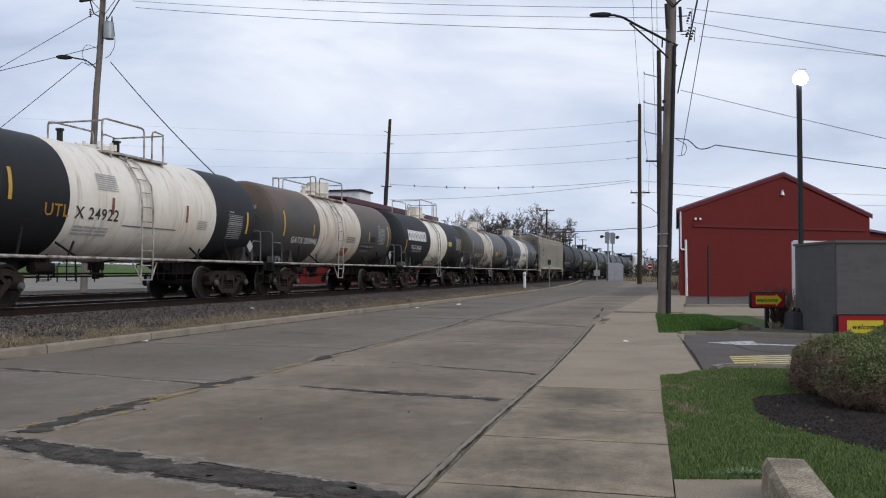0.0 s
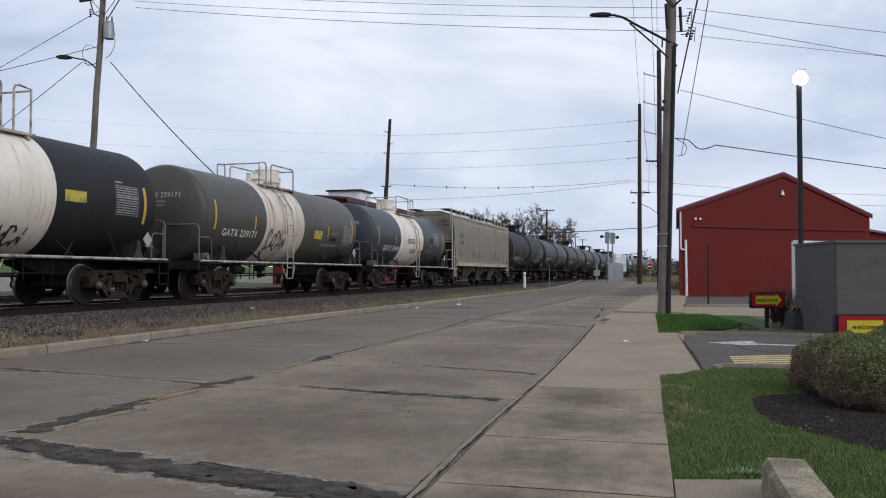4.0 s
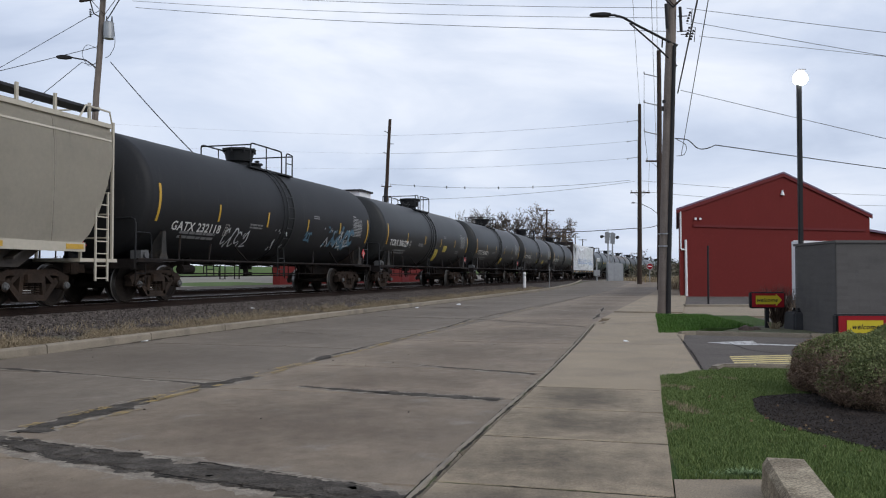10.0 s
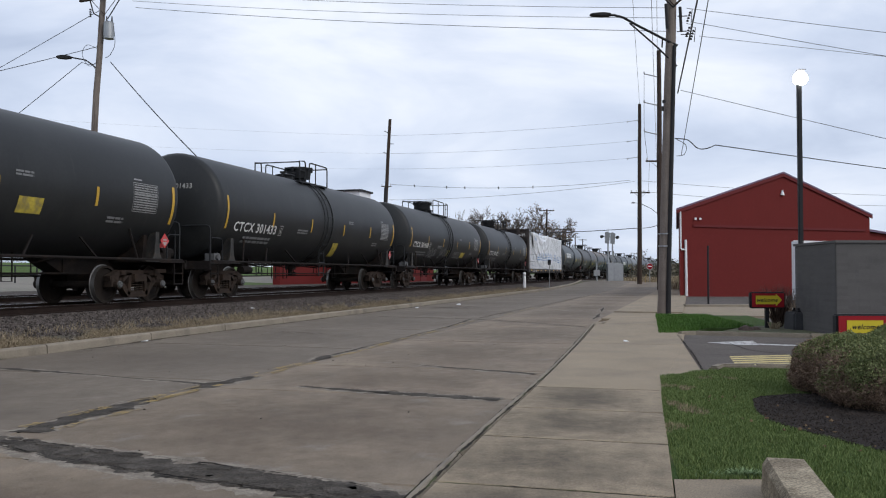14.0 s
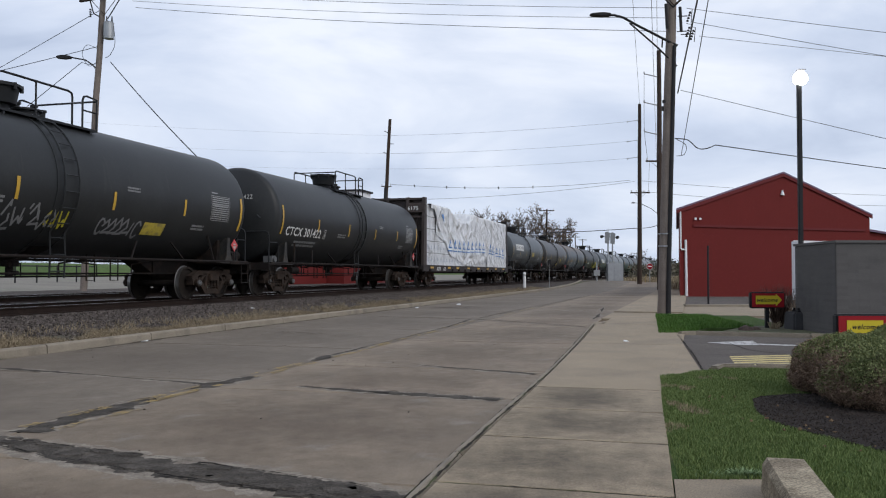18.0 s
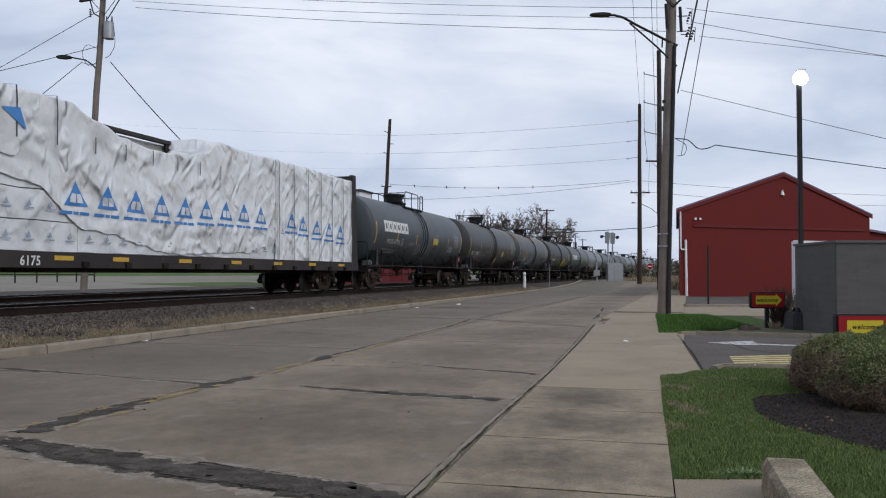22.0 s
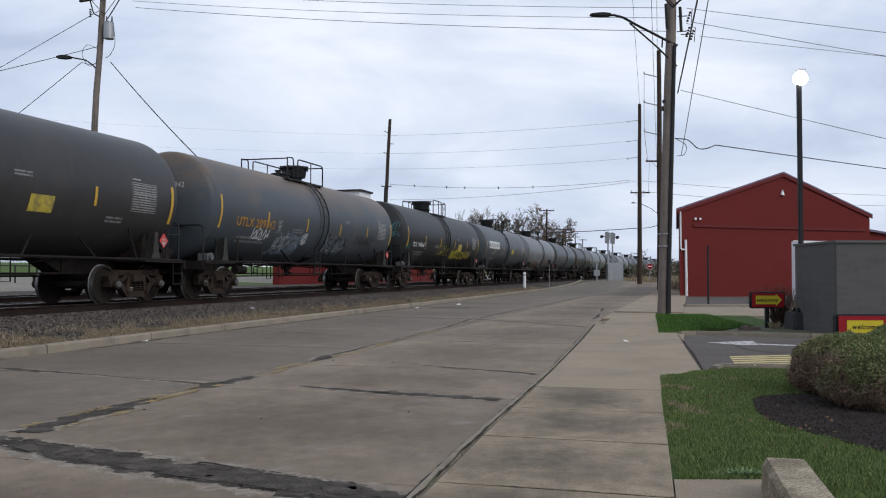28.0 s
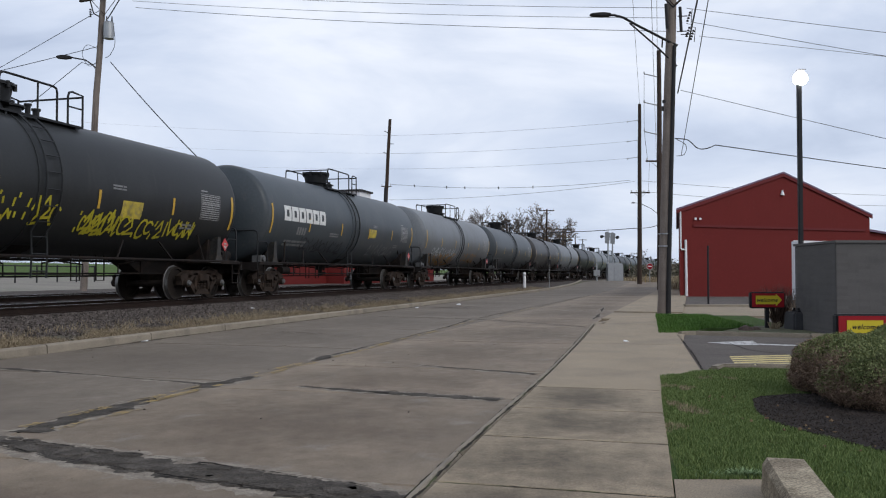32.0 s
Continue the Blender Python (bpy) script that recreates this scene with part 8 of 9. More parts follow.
part("base_plate", bm, M_BLACKPAINT, lamp)
bm = bmesh.new()
tube(bm, [(-0.04, 0, 5.62), (0.02, 0, 5.70)], 0.05, 8)
box(bm, -0.05, 0.13, -0.09, 0.09, 5.955, 5.985)
bmesh.ops.bevel(bm, geom=bm.edges[:], offset=0.02, segments=1, affect="EDGES")
part("lamp_housing", bm, M_BLACKPAINT, lamp)
bm = bmesh.new()
bmesh.ops.create_uvsphere(bm, u_segments=20, v_segments=12, radius=0.16, matrix=pose(0.03, 0, 5.78))
part("lamp_globe", bm, M_LAMP, lamp, "glowing white lamp glass", smooth=40)


# the two welcome signs
def welcome_sign(m, wide, high, post, arrow, label):
    s = thing("welcome_sign", m, label, "sign", "welcome signs")
    bm = bmesh.new()
    box(bm, -wide / 2, wide / 2, 0, 0.16, post, post + high)
    bmesh.ops.bevel(bm, geom=bm.edges[:], offset=0.025, segments=2, affect="EDGES")
    part("case", bm, M_BLACKPAINT, s, "black sign case", smooth=40)
    bm = bmesh.new()
    box(bm, -wide / 2 + 0.03, wide / 2 - 0.03, -0.012, -0.002, post + 0.03, post + high - 0.03)
    part("face", bm, M_SIGNRED, s, "red sign face")
    h = high * (0.52 if arrow else 0.44)
    zc = post + high * (0.52 if arrow else 0.56)
    bm = bmesh.new()
    x0, x1 = -wide * 0.36, wide * 0.22
    if arrow:
        poly = [(x0, zc - h / 2), (x1, zc - h / 2), (x1, zc - h * 0.72), (wide * 0.40, zc), (x1, zc + h * 0.72), (x1, zc + h / 2), (x0, zc + h / 2)]
    else:
        poly = [(x0, zc - h / 2), (wide * 0.15, zc - h / 2), (wide * 0.15, zc + h / 2), (x0, zc + h / 2)]
    prism(bm, poly, -0.022, -0.012, lambda u, v, t: Vector((u, t, v)))
    part("arrow_panel" if arrow else "name_panel", bm, M_SIGNYEL, s, "yellow panel")
    written("lettering", "welcome", h * (0.48 if arrow else 0.42), M_BLACKPAINT, s, pose((x0 + (x1 if arrow else wide * 0.15)) / 2 + (0.02 if arrow else 0), -0.026, zc + h * 0.02), None, "black word welcome", 0.95, 0.02, 0.28)
    bm = bmesh.new()
    for x in ((0,) if arrow else (-wide * 0.3, wide * 0.3)):
        box(bm, x - 0.04, x + 0.04, 0.04, 0.12, -0.1, post + 0.02)
    part("post", bm, M_BLACKPAINT, s)
    return s


welcome_sign(pose(7.52, 19.9, 0), 0.80, 0.38, 0.52, True, "small red sign with a yellow arrow and welcome lettering")
welcome_sign(pose(6.88, 13.8, 0), 1.14, 0.46, 0.215, False, "wide red sign with a yellow welcome panel")

# parking block by the side slab
M_BLOCKCONC = mat("weathered_block_concrete", (0.30, 0.252, 0.180), 0.9, var=0.16, scale=5, fine=60, second=(0.185, 0.150, 0.105), second_at=(0.44, 0.62), second_scale=4, bump=0.006, bump_scale=80, spec=0.2, speck=0.42, speck_scale=70,
                  third=(0.10, 0.085, 0.062), third_at=(0.60, 0.72), third_scale=14)
block = bmesh.new()
pa, pb = Vector((1.98, 5.02)), Vector((1.53, 3.2))
d = (pb - pa).normalized()
n = Vector((-d.y, d.x))
rows = []
for k, q in ((0, pa), (0.06, pa + d * 0.05), (1, pb)):
    c = q
    inset = 0.03 if k == 0 else 0
    rows.append([block.verts.new((c.x + n.x * o, c.y + n.y * o, z)) for o, z in ((-0.13, 0.0), (-0.125 + inset, 0.22 - inset), (-0.10 + inset, 0.26 - inset), (0.10 - inset, 0.26 - inset), (0.125 - inset, 0.22 - inset), (0.13, 0.0))])
for a, b in zip(rows, rows[1:]):
    for i in range(5):
        block.faces.new((a[i], a[i + 1], b[i + 1], b[i]))
block.faces.new(rows[0])
block.faces.new(rows[-1][::-1])
whole("parking_block", block, M_BLOCKCONC, "weathered concrete parking block beside the lawn", "parking block")

# ---- planting ----
M_LEAF = island_mat("yew_leaf", (0.062, 0.085, 0.030), (0.27, 0.295, 0.125))
M_TWIG = island_mat("brown_dead_twig", (0.095, 0.064, 0.047), (0.31, 0.215, 0.15))
M_BLADE = island_mat("grass_blade", (0.062, 0.105, 0.027), (0.185, 0.235, 0.078))
M_BLADE2 = island_mat("bright_grass_blade", (0.035, 0.085, 0.012), (0.085, 0.17, 0.030))
M_STRAW = island_mat("dry_grass_blade", (0.150, 0.116, 0.074), (0.37, 0.295, 0.19))
M_STONE = island_mat("ballast_stone", (0.026, 0.020, 0.017), (0.170, 0.145, 0.130), 0.9)
M_CHIP = island_mat("mulch_chip", (0.010, 0.008, 0.007), (0.050, 0.038, 0.030), 0.9)
M_LITTER = island_mat("leaf_litter", (0.08, 0.045, 0.028), (0.19, 0.125, 0.07), 0.9)


def leaves(rng, centres, normals, size, aspect=0.45):
    """Leaf blades as small bent quads at the given places; returns verts and faces."""
    n = len(centres)
    t = rng.normal(size=(n, 3))
    t /= np.linalg.norm(t, axis=1)[:, None]
    t = t + normals * 0.6
    t /= np.linalg.norm(t, axis=1)[:, None]
    b = np.cross(t, rng.normal(size=(n, 3)))
    b /= np.linalg.norm(b, axis=1)[:, None]
    s = size * rng.uniform(0.6, 1.4, (n, 1))
    v = np.empty((n, 4, 3))
    v[:, 0] = centres - t * s * 0.5
    v[:, 1] = centres + b * s * aspect * 0.5
    v[:, 2] = centres + t * s * 0.5
    v[:, 3] = centres - b * s * aspect * 0.5
    f = np.arange(n * 4).reshape(n, 4)
    return v.reshape(-1, 3).tolist(), f.tolist()


def hedge(centre, rx, ry, h, seed, label):
    """A clipped shrub: stems and a dark brown core inside, leaves outside, brown and bare towards the foot."""
    rng = np.random.default_rng(seed)
    sh = thing("shrub", Matrix.Translation(centre), label, "shrub", "clipped shrubs")
    bm = bmesh.new()
    for k in range(26):
        a = rng.uniform(0, 6.28)
        p = [Vector((0.08 * math.cos(a), 0.08 * math.sin(a), -0.05))]
        for i in range(4):
            p.append(p[-1] + Vector((math.cos(a) * rx * 0.2, math.sin(a) * ry * 0.2, h * rng.uniform(0.10, 0.24))))
            a += rng.uniform(-0.5, 0.5)
        tube(bm, p, [0.018, 0.014, 0.010, 0.006, 0.003], 5)
    tagged(part("stem_mass", bm, M_TWIG, sh), "thin brown stems", kind="stuff")
    n = 44000
    u = rng.uniform(-0.25, 1, n)
    a = rng.uniform(0, 2 * np.pi, n)
    depth = 1 - np.abs(rng.normal(0, 0.07, n))
    lump = np.array([1 + 0.10 * noise.noise(Vector((math.cos(x) * 2.2, math.sin(x) * 2.2, y * 2.0 + seed))) + 0.05 * noise.noise(Vector((math.cos(x) * 6, math.sin(x) * 6, y * 6 + seed))) for x, y in zip(a, u)])
    r = np.sqrt(np.clip(1 - np.clip(u, 0, 1) ** 2.6, 0, 1)) * np.where(u < 0, 1 + u * 0.9, 1)
    c = np.stack([rx * r * np.cos(a) * depth * lump, ry * r * np.sin(a) * depth * lump, h * (0.26 + 0.74 * np.clip(u, -0.35, 1) * depth * lump)], 1)
    nrm = np.stack([np.cos(a) * r, np.sin(a) * r, np.clip(u, 0, 1)], 1)
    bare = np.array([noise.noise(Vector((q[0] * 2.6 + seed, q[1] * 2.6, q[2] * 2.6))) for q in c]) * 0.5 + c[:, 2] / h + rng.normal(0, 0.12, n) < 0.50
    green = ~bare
    v, f = leaves(rng, c[green], nrm[green], 0.036, 0.22)
    ob = new("foliage", raw_mesh("foliage", v, f, M_LEAF))
    ob.parent = sh
    tagged(ob, "dense dark green needle foliage", kind="stuff")
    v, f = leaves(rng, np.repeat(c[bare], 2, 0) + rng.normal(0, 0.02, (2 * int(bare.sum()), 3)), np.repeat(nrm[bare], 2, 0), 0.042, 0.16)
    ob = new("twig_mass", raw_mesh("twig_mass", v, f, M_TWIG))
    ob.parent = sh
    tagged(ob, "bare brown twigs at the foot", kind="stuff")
    # solid dark brown core that closes the gaps behind the leaves
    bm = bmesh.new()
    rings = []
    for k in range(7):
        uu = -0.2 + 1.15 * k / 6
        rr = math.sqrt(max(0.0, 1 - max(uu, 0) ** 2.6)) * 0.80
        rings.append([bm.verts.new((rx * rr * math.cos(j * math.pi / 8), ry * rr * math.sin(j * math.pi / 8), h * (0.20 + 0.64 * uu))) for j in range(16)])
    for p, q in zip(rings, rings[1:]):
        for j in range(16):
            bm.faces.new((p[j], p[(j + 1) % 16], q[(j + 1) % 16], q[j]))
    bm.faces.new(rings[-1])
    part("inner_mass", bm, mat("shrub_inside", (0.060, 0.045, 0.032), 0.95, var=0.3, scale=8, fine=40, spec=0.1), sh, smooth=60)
    return sh


flat("mulch_bed", [(3.08, 8.6), (2.86, 7.9), (2.78, 7.35), (2.86, 6.95), (3.1, 6.1), (3.6, 5.2), (6, 4.5), (9, 5), (9, 10), (5.0, 9.2), (3.6, 8.95), (3.25, 8.8)], 0.075, 0.12, M_MULCH, "dark mulch bed under the shrubs", "flower bed")
hedge((4.36, 9.15, 0.03), 0.66, 0.60, 0.66, 3, "clipped yew shrub, green above and brown at the foot")
hedge((4.34, 8.18, 0.03), 0.74, 0.60, 0.68, 4, "broad clipped yew shrub with bare brown twigs low down")
hedge((5.68, 10.2, 0.03), 0.68, 0.66, 0.74, 5, "clipped green yew shrub at the back of the bed")
hedge((5.75, 8.6, 0.03), 0.7, 0.7, 0.66, 6, "clipped yew shrub behind its neighbours")


def inside(poly, x, y):
    ok = False
    for i in range(len(poly)):
        (x0, y0), (x1, y1) = poly[i], poly[i - 1]
        if (y0 > y) != (y1 > y) and x < (x1 - x0) * (y - y0) / (y1 - y0) + x0:
            ok = not ok
    return ok


def blades(name, pts, h, width, material, label, seed, lean=0.45):
    rng = np.random.default_rng(seed)
    p = np.array(pts)
    n = len(p)
    a = rng.uniform(0, 2 * np.pi, n)
    clump = np.array([1 + 0.45 * noise.noise(Vector((q[0] * 4.5, q[1] * 4.5, seed))) for q in p])
    hh = h * rng.uniform(0.5, 1.35, n) * clump
    dx, dy = np.cos(a), np.sin(a)
    ln = lean * hh * rng.uniform(0.2, 1.5, n)
    b = a + rng.uniform(-1, 1, n) + np.pi / 2
    wx, wy = np.cos(b) * width / 2, np.sin(b) * width / 2
    v = np.empty((n, 5, 3))
    v[:, 0] = np.stack([p[:, 0] - wx, p[:, 1] - wy, p[:, 2]], 1)
    v[:, 1] = np.stack([p[:, 0] + wx, p[:, 1] + wy, p[:, 2]], 1)
    v[:, 2] = np.stack([p[:, 0] + dx * ln * 0.35 + wx * 0.7, p[:, 1] + dy * ln * 0.35 + wy * 0.7, p[:, 2] + hh * 0.6], 1)
    v[:, 3] = np.stack([p[:, 0] + dx * ln * 0.35 - wx * 0.7, p[:, 1] + dy * ln * 0.35 - wy * 0.7, p[:, 2] + hh * 0.6], 1)
    v[:, 4] = np.stack([p[:, 0] + dx * ln, p[:, 1] + dy * ln, p[:, 2] + hh], 1)
    i = np.arange(n)[:, None] * 5
    faces = (i + np.array([[0, 1, 2, 3]])).tolist() + (i + np.array([[3, 2, 4]])).tolist()
    ob = new(name, raw_mesh(name, v.reshape(-1, 3).tolist(), faces, material))
    return tagged(ob, label, "grass", kind="stuff")


LAWN = [(1.445, 5.30), (2.08, 5.30), (2.1, 4.0), (5.5, 3.6), (5.2, 11.2), (4.3, 11.42), (3.75, 11.5), (3.3, 11.15), (2.66, 10.55), (2.085, 8.2), (1.748, 6.75)]
MULCH = [(3.08, 8.6), (2.86, 7.9), (2.78, 7.35), (2.86, 6.95), (3.1, 6.1), (3.6, 5.2), (6, 4.5), (9, 5), (9, 10), (5.0, 9.2), (3.6, 8.95), (3.25, 8.8)]
rg = random.Random(5)
pts, dry = [], []
while len(pts) < 150000:
    x, y = rg.uniform(1.4, 5.4), rg.uniform(4.0, 11.5)
    if inside(LAWN, x, y) and not inside(MULCH, x, y):
        bald = noise.noise(Vector((x * 1.3 + 3.1, y * 1.3, 0))) + 0.25 * noise.noise(Vector((x * 5, y * 5, 2))) + 1.0 * max(0.0, 1 - ((x - 2.28) / 0.26) ** 2 - ((y - 8.1) / 0.55) ** 2)
        if bald > 0.56 and rg.random() < 0.8:
            if rg.random() < 0.5:
                dry.append((x, y, 0.05))
            continue
        pts.append((x, y, 0.05))
blades("lawn_grass", pts, 0.032, 0.006, M_BLADE, "short green grass blades with thin patches", 1)
blades("dry_lawn_grass", dry, 0.035, 0.006, M_STRAW, "dry tan grass in the worn patches", 2)
pts = [(1.86 + rg.gauss(0, 0.075), 5.37 + abs(rg.gauss(0, 0.03)), 0.05) for k in range(300)]
blades("weed_tuft", pts, 0.042, 0.014, island_mat("pale_weed_leaf", (0.11, 0.17, 0.07), (0.24, 0.32, 0.16)), "pale green weeds at the edge of the slab", 12, 1.0)
STRIP = [(4.6, 18.35), (5.15, 18.4), (6.1, 19.9), (7.3, 20.2), (8.0, 26.0), (6.5, 26.3)]
pts = []
while len(pts) < 16000:
    x, y = rg.uniform(4.6, 8), rg.uniform(18.3, 26.3)
    if inside(STRIP, x, y):
        pts.append((x, y, 0.055))
blades("strip_grass", pts, 0.07, 0.014, M_BLADE2, "bright green grass on the narrow strip", 3)
pts = []
for k in range(110000):
    s = 6 + 64 * rg.random() ** 1.5
    w = -3.84 + abs(rg.gauss(0, 0.50))
    if noise.noise(Vector((s * 0.7, w * 1.5, 3))) > -0.15 - 0.2 * rg.random() and w < -2.3:
        pts.append(tuple(plan(s, w, ground_z(s, w) - 0.01)))
blades("verge_grass", pts, 0.12, 0.010, M_STRAW, "dry tan grass along the kerb and ballast", 4, 0.8)


def stones(name, spots, size, material, label, seed):
    """Loose angular stones, one joined mesh."""
    rng = np.random.default_rng(seed)
    c = np.array(spots)
    n = len(c)
    base = np.array([(1, 0, 0), (-1, 0, 0), (0, 1, 0), (0, -1, 0), (0, 0, 1), (0, 0, -1)], float)
    tri = np.array([(0, 2, 4), (2, 1, 4), (1, 3, 4), (3, 0, 4), (2, 0, 5), (1, 2, 5), (3, 1, 5), (0, 3, 5)])
    v = base[None] * rng.uniform(0.5, 1.1, (n, 6, 1)) + rng.normal(0, 0.18, (n, 6, 3))
    a = rng.uniform(0, 6.28, n)
    ca, sa = np.cos(a)[:, None], np.sin(a)[:, None]
    x = v[:, :, 0] * ca - v[:, :, 1] * sa
    y = v[:, :, 0] * sa + v[:, :, 1] * ca
    v = np.stack([x, y, v[:, :, 2] * 0.75], 2) * (size * rng.uniform(0.5, 1.3, (n, 1, 1))) + c[:, None, :]
    f = (np.arange(n)[:, None, None] * 6 + tri[None]).reshape(-1, 3)
    ob = new(name, raw_mesh(name, v.reshape(-1, 3).tolist(), f.tolist(), material))
    return tagged(ob, label, "stones", kind="stuff")


spots = []
for k in range(48000):
    s = 5 + 55 * rg.random() ** 1.35
    w = rg.uniform(-3.3, -1.15)
    if w < -2.9 and rg.random() < 0.6:
        continue
    spots.append(tuple(plan(s, w, ground_z(s, w) + 0.012)))
for k in range(9000):
    s = 6 + 40 * rg.random() ** 1.2
    w = rg.uniform(1.3, 5.1)
    spots.append(tuple(plan(s, w, ground_z(s, w) + 0.012)))
stones("ballast_stones", spots, 0.030, M_STONE, "loose grey and brown ballast stones beside the rails", 7)
spots = []
while len(spots) < 9000:
    x, y = rg.uniform(2.75, 5.5), rg.uniform(5, 9.2)
    if inside(MULCH, x, y):
        spots.append((x, y, 0.078))
stones("mulch_chips", spots, 0.011, M_CHIP, "dark wood chips on the bed", 8)
spots = [(2.2 + rg.gauss(0, 0.35), 8.0 + rg.gauss(0, 0.6), 0.062) for k in range(60)] + [(rg.uniform(2.6, 3.4), rg.uniform(6.0, 8.8), 0.08) for k in range(25)]
stones("leaf_litter", [p for p in spots if p[0] > 1.75 + (p[1] - 6.75) * 0.24], 0.02, M_LITTER, "brown fallen leaf scraps on the grass", 9)
spots = [tuple(plan(rg.uniform(3, 40), rg.uniform(-12.4, -4.3), 0.006)) for k in range(220)]
stones("road_grit", spots, 0.012, M_STONE, "loose grit on the road slabs", 10)

# small litter that can be told apart
for k, (x, y, z, sz) in enumerate(((-5.75, 16.6, 0.02, 0.06), (0.65, 36.5, 0.01, 0.10), (-1.0, 33.0, 0.01, 0.07), (3.4, 16.0, 0.065, 0.05), (-8.1, 15.6, 0.32, 0.07), (-5.3, 24.0, 0.36, 0.06))):
    bm = bmesh.new()
    pts = [(rg.uniform(-1, 1), rg.uniform(-1, 1)) for _ in range(3)]
    prism(bm, [(-1, -0.5), (0.6, -0.8), (1, 0.4), (-0.3, 0.9)], 0, 0.5, lambda u, v, t: Vector((u * sz, v * sz, t * sz * (0.6 + 0.4 * u))))
    whole("litter_scrap", bm, M_WHITE, "crumpled scrap of white litter on the ground", "litter", "scraps of litter", m=pose(x, y, z, 0, 0, 40 * k))

# planting bed behind the driveway kerb: rocks, dead stalks and a bare bush
flat("gravel_bed", [(6.2, 19.0), (6.3, 18.1), (7.45, 17.6), (9.3, 17.45), (9.3, 21), (7.3, 20.6)], 0.07, 0.2, M_SOIL, "bare soil bed by the lamp post", "flower bed")


def rock(m, size, seed, label="rounded brown landscape rock"):
    bm = bmesh.new()
    bmesh.ops.create_icosphere(bm, subdivisions=3, radius=1)
    for v in bm.verts:
        k = 1 + 0.25 * noise.noise(v.co * 1.3 + Vector((seed, 0, 0))) + 0.1 * noise.noise(v.co * 4 + Vector((seed, 0, 0)))
        v.co = Vector((v.co.x * size * k, v.co.y * size * 0.8 * k, v.co.z * size * 0.6 * k))
    whole("rock", bm, mat("brown_rock", (0.075, 0.050, 0.040), 0.9, var=0.25, scale=5, fine=30, bump=0.01), label, "rock", "landscape rocks", smooth=60, m=m)


rock(pose(6.72, 19.1, 0.07), 0.17, 1)
rock(pose(6.98, 19.3, 0.07), 0.13, 2)
rock(pose(8.75, 18.9, 0.10), 0.24, 3)


def bare_bush(m, h, spread, n, material, label, seed, category="bush"):
    rb2 = random.Random(seed)
    bm = bmesh.new()
    for k in range(n):
        a, t = rb2.uniform(0, 6.28), rb2.uniform(0.1, 1)
        p = [Vector((0.05 * math.cos(a), 0.05 * math.sin(a), -0.03))]
        for i in range(4):
            p.append(p[-1] + Vector((math.cos(a) * spread * t / 4, math.sin(a) * spread * t / 4, h / 4 * rb2.uniform(0.6, 1.2))))
            a += rb2.uniform(-0.6, 0.6)
        tube(bm, p, [0.010, 0.008, 0.006, 0.004, 0.002], 4)
    whole("dry_bush", bm, material, label, category, "dry bushes", m=m)


M_DEADTWIG = island_mat("dead_bush_twig", (0.035, 0.022, 0.018), (0.11, 0.072, 0.055))
bare_bush(pose(7.95, 20.4, 0.05), 1.0, 0.42, 190, M_DEADTWIG, "bare reddish brown bush by the lamp post", 1)
bare_bush(pose(8.55, 19.3, 0.05), 0.30, 0.25, 60, M_STRAW, "pale dry ornamental grass tuft", 2)
bare_bush(pose(7.55, 19.6, 0.05), 0.22, 0.16, 50, M_STRAW, "pale dry ornamental grass tuft", 3)
bare_bush(pose(8.6, 18.6, 0.05), 0.40, 0.30, 70, M_TWIG, "brown dead plant by the wall", 4)
bare_bush(pose(8.4, 20.2, 0.05), 0.9, 0.4, 90, M_TWIG, "bare brown bush by the wall", 5)

# ---- posts and signals along the line ----
wp = thing("marker_post", Matrix.Translation(plan(66.2, -2.6, 0.20)), "white plastic marker post by the kerb", "post")
bm = bmesh.new()
tube(bm, [(0, 0, -0.1), (0, 0, 1.2), (0, 0, 1.27)], [0.12, 0.12, 0.09], 12)
part("shaft", bm, M_WHITE, wp, smooth=40)
bm = bmesh.new()
tube(bm, [(0, 0, 1.0), (0, 0, 1.06)], 0.125, 12)
part("band", bm, M_DARKSTEEL, wp)
mp = thing("track_sign", pose(9.28, 75, 0.35), "thin post with a small dark track sign", "sign")
bm = bmesh.new()
tube(bm, [(0, 0, -0.2), (0, 0, 1.9)], 0.035, 6)
part("shaft", bm, M_STEEL, mp)
bm = bmesh.new()
box(bm, -0.14, 0.14, -0.03, 0.0, 1.75, 2.2)
part("plate", bm, M_DARKSTEEL, mp)

M_SIGBACK = mat("weathered_signal_grey", (0.21, 0.22, 0.23), 0.6, 0.2, var=0.15)
sig = thing("crossing_signal", pose(20.9, 110, 0.40), "grey railway crossing signal seen from behind", "signal")
for x in (0.25, 0.82):
    bm = bmesh.new()
    tube(bm, [(x, 0, -0.2), (x, 0, 5.9 if x < 0.5 else 5.6)], 0.10, 10)
    part("mast", bm, M_STEEL, sig, smooth=40)
for x, z0, z1 in ((0.18, 4.75, 6.35), (0.86, 4.7, 6.25)):
    bm = bmesh.new()
    prism(bm, [(x - 0.34, z0 + 0.1), (x + 0.20, z0), (x + 0.33, z1 - 0.2), (x - 0.05, z1), (x - 0.32, z1 - 0.1)], -0.14, -0.02, lambda u, v, t: Vector((u, t, v)))
    part("backboard", bm, M_SIGBACK, sig, "grey signal back plate")
for x, z in ((-0.55, 5.7), (1.45, 5.6)):
    bm = bmesh.new()
    tube(bm, [(0.5, 0, z), (x, 0, z)], 0.05, 6)
    disc(bm, (x, -0.2, z), (0, 1, 0), 0.2, 0.4, 12)
    part("lamp", bm, M_DARKSTEEL, sig, "round signal lamp, unlit", smooth=40)
bm = bmesh.new()
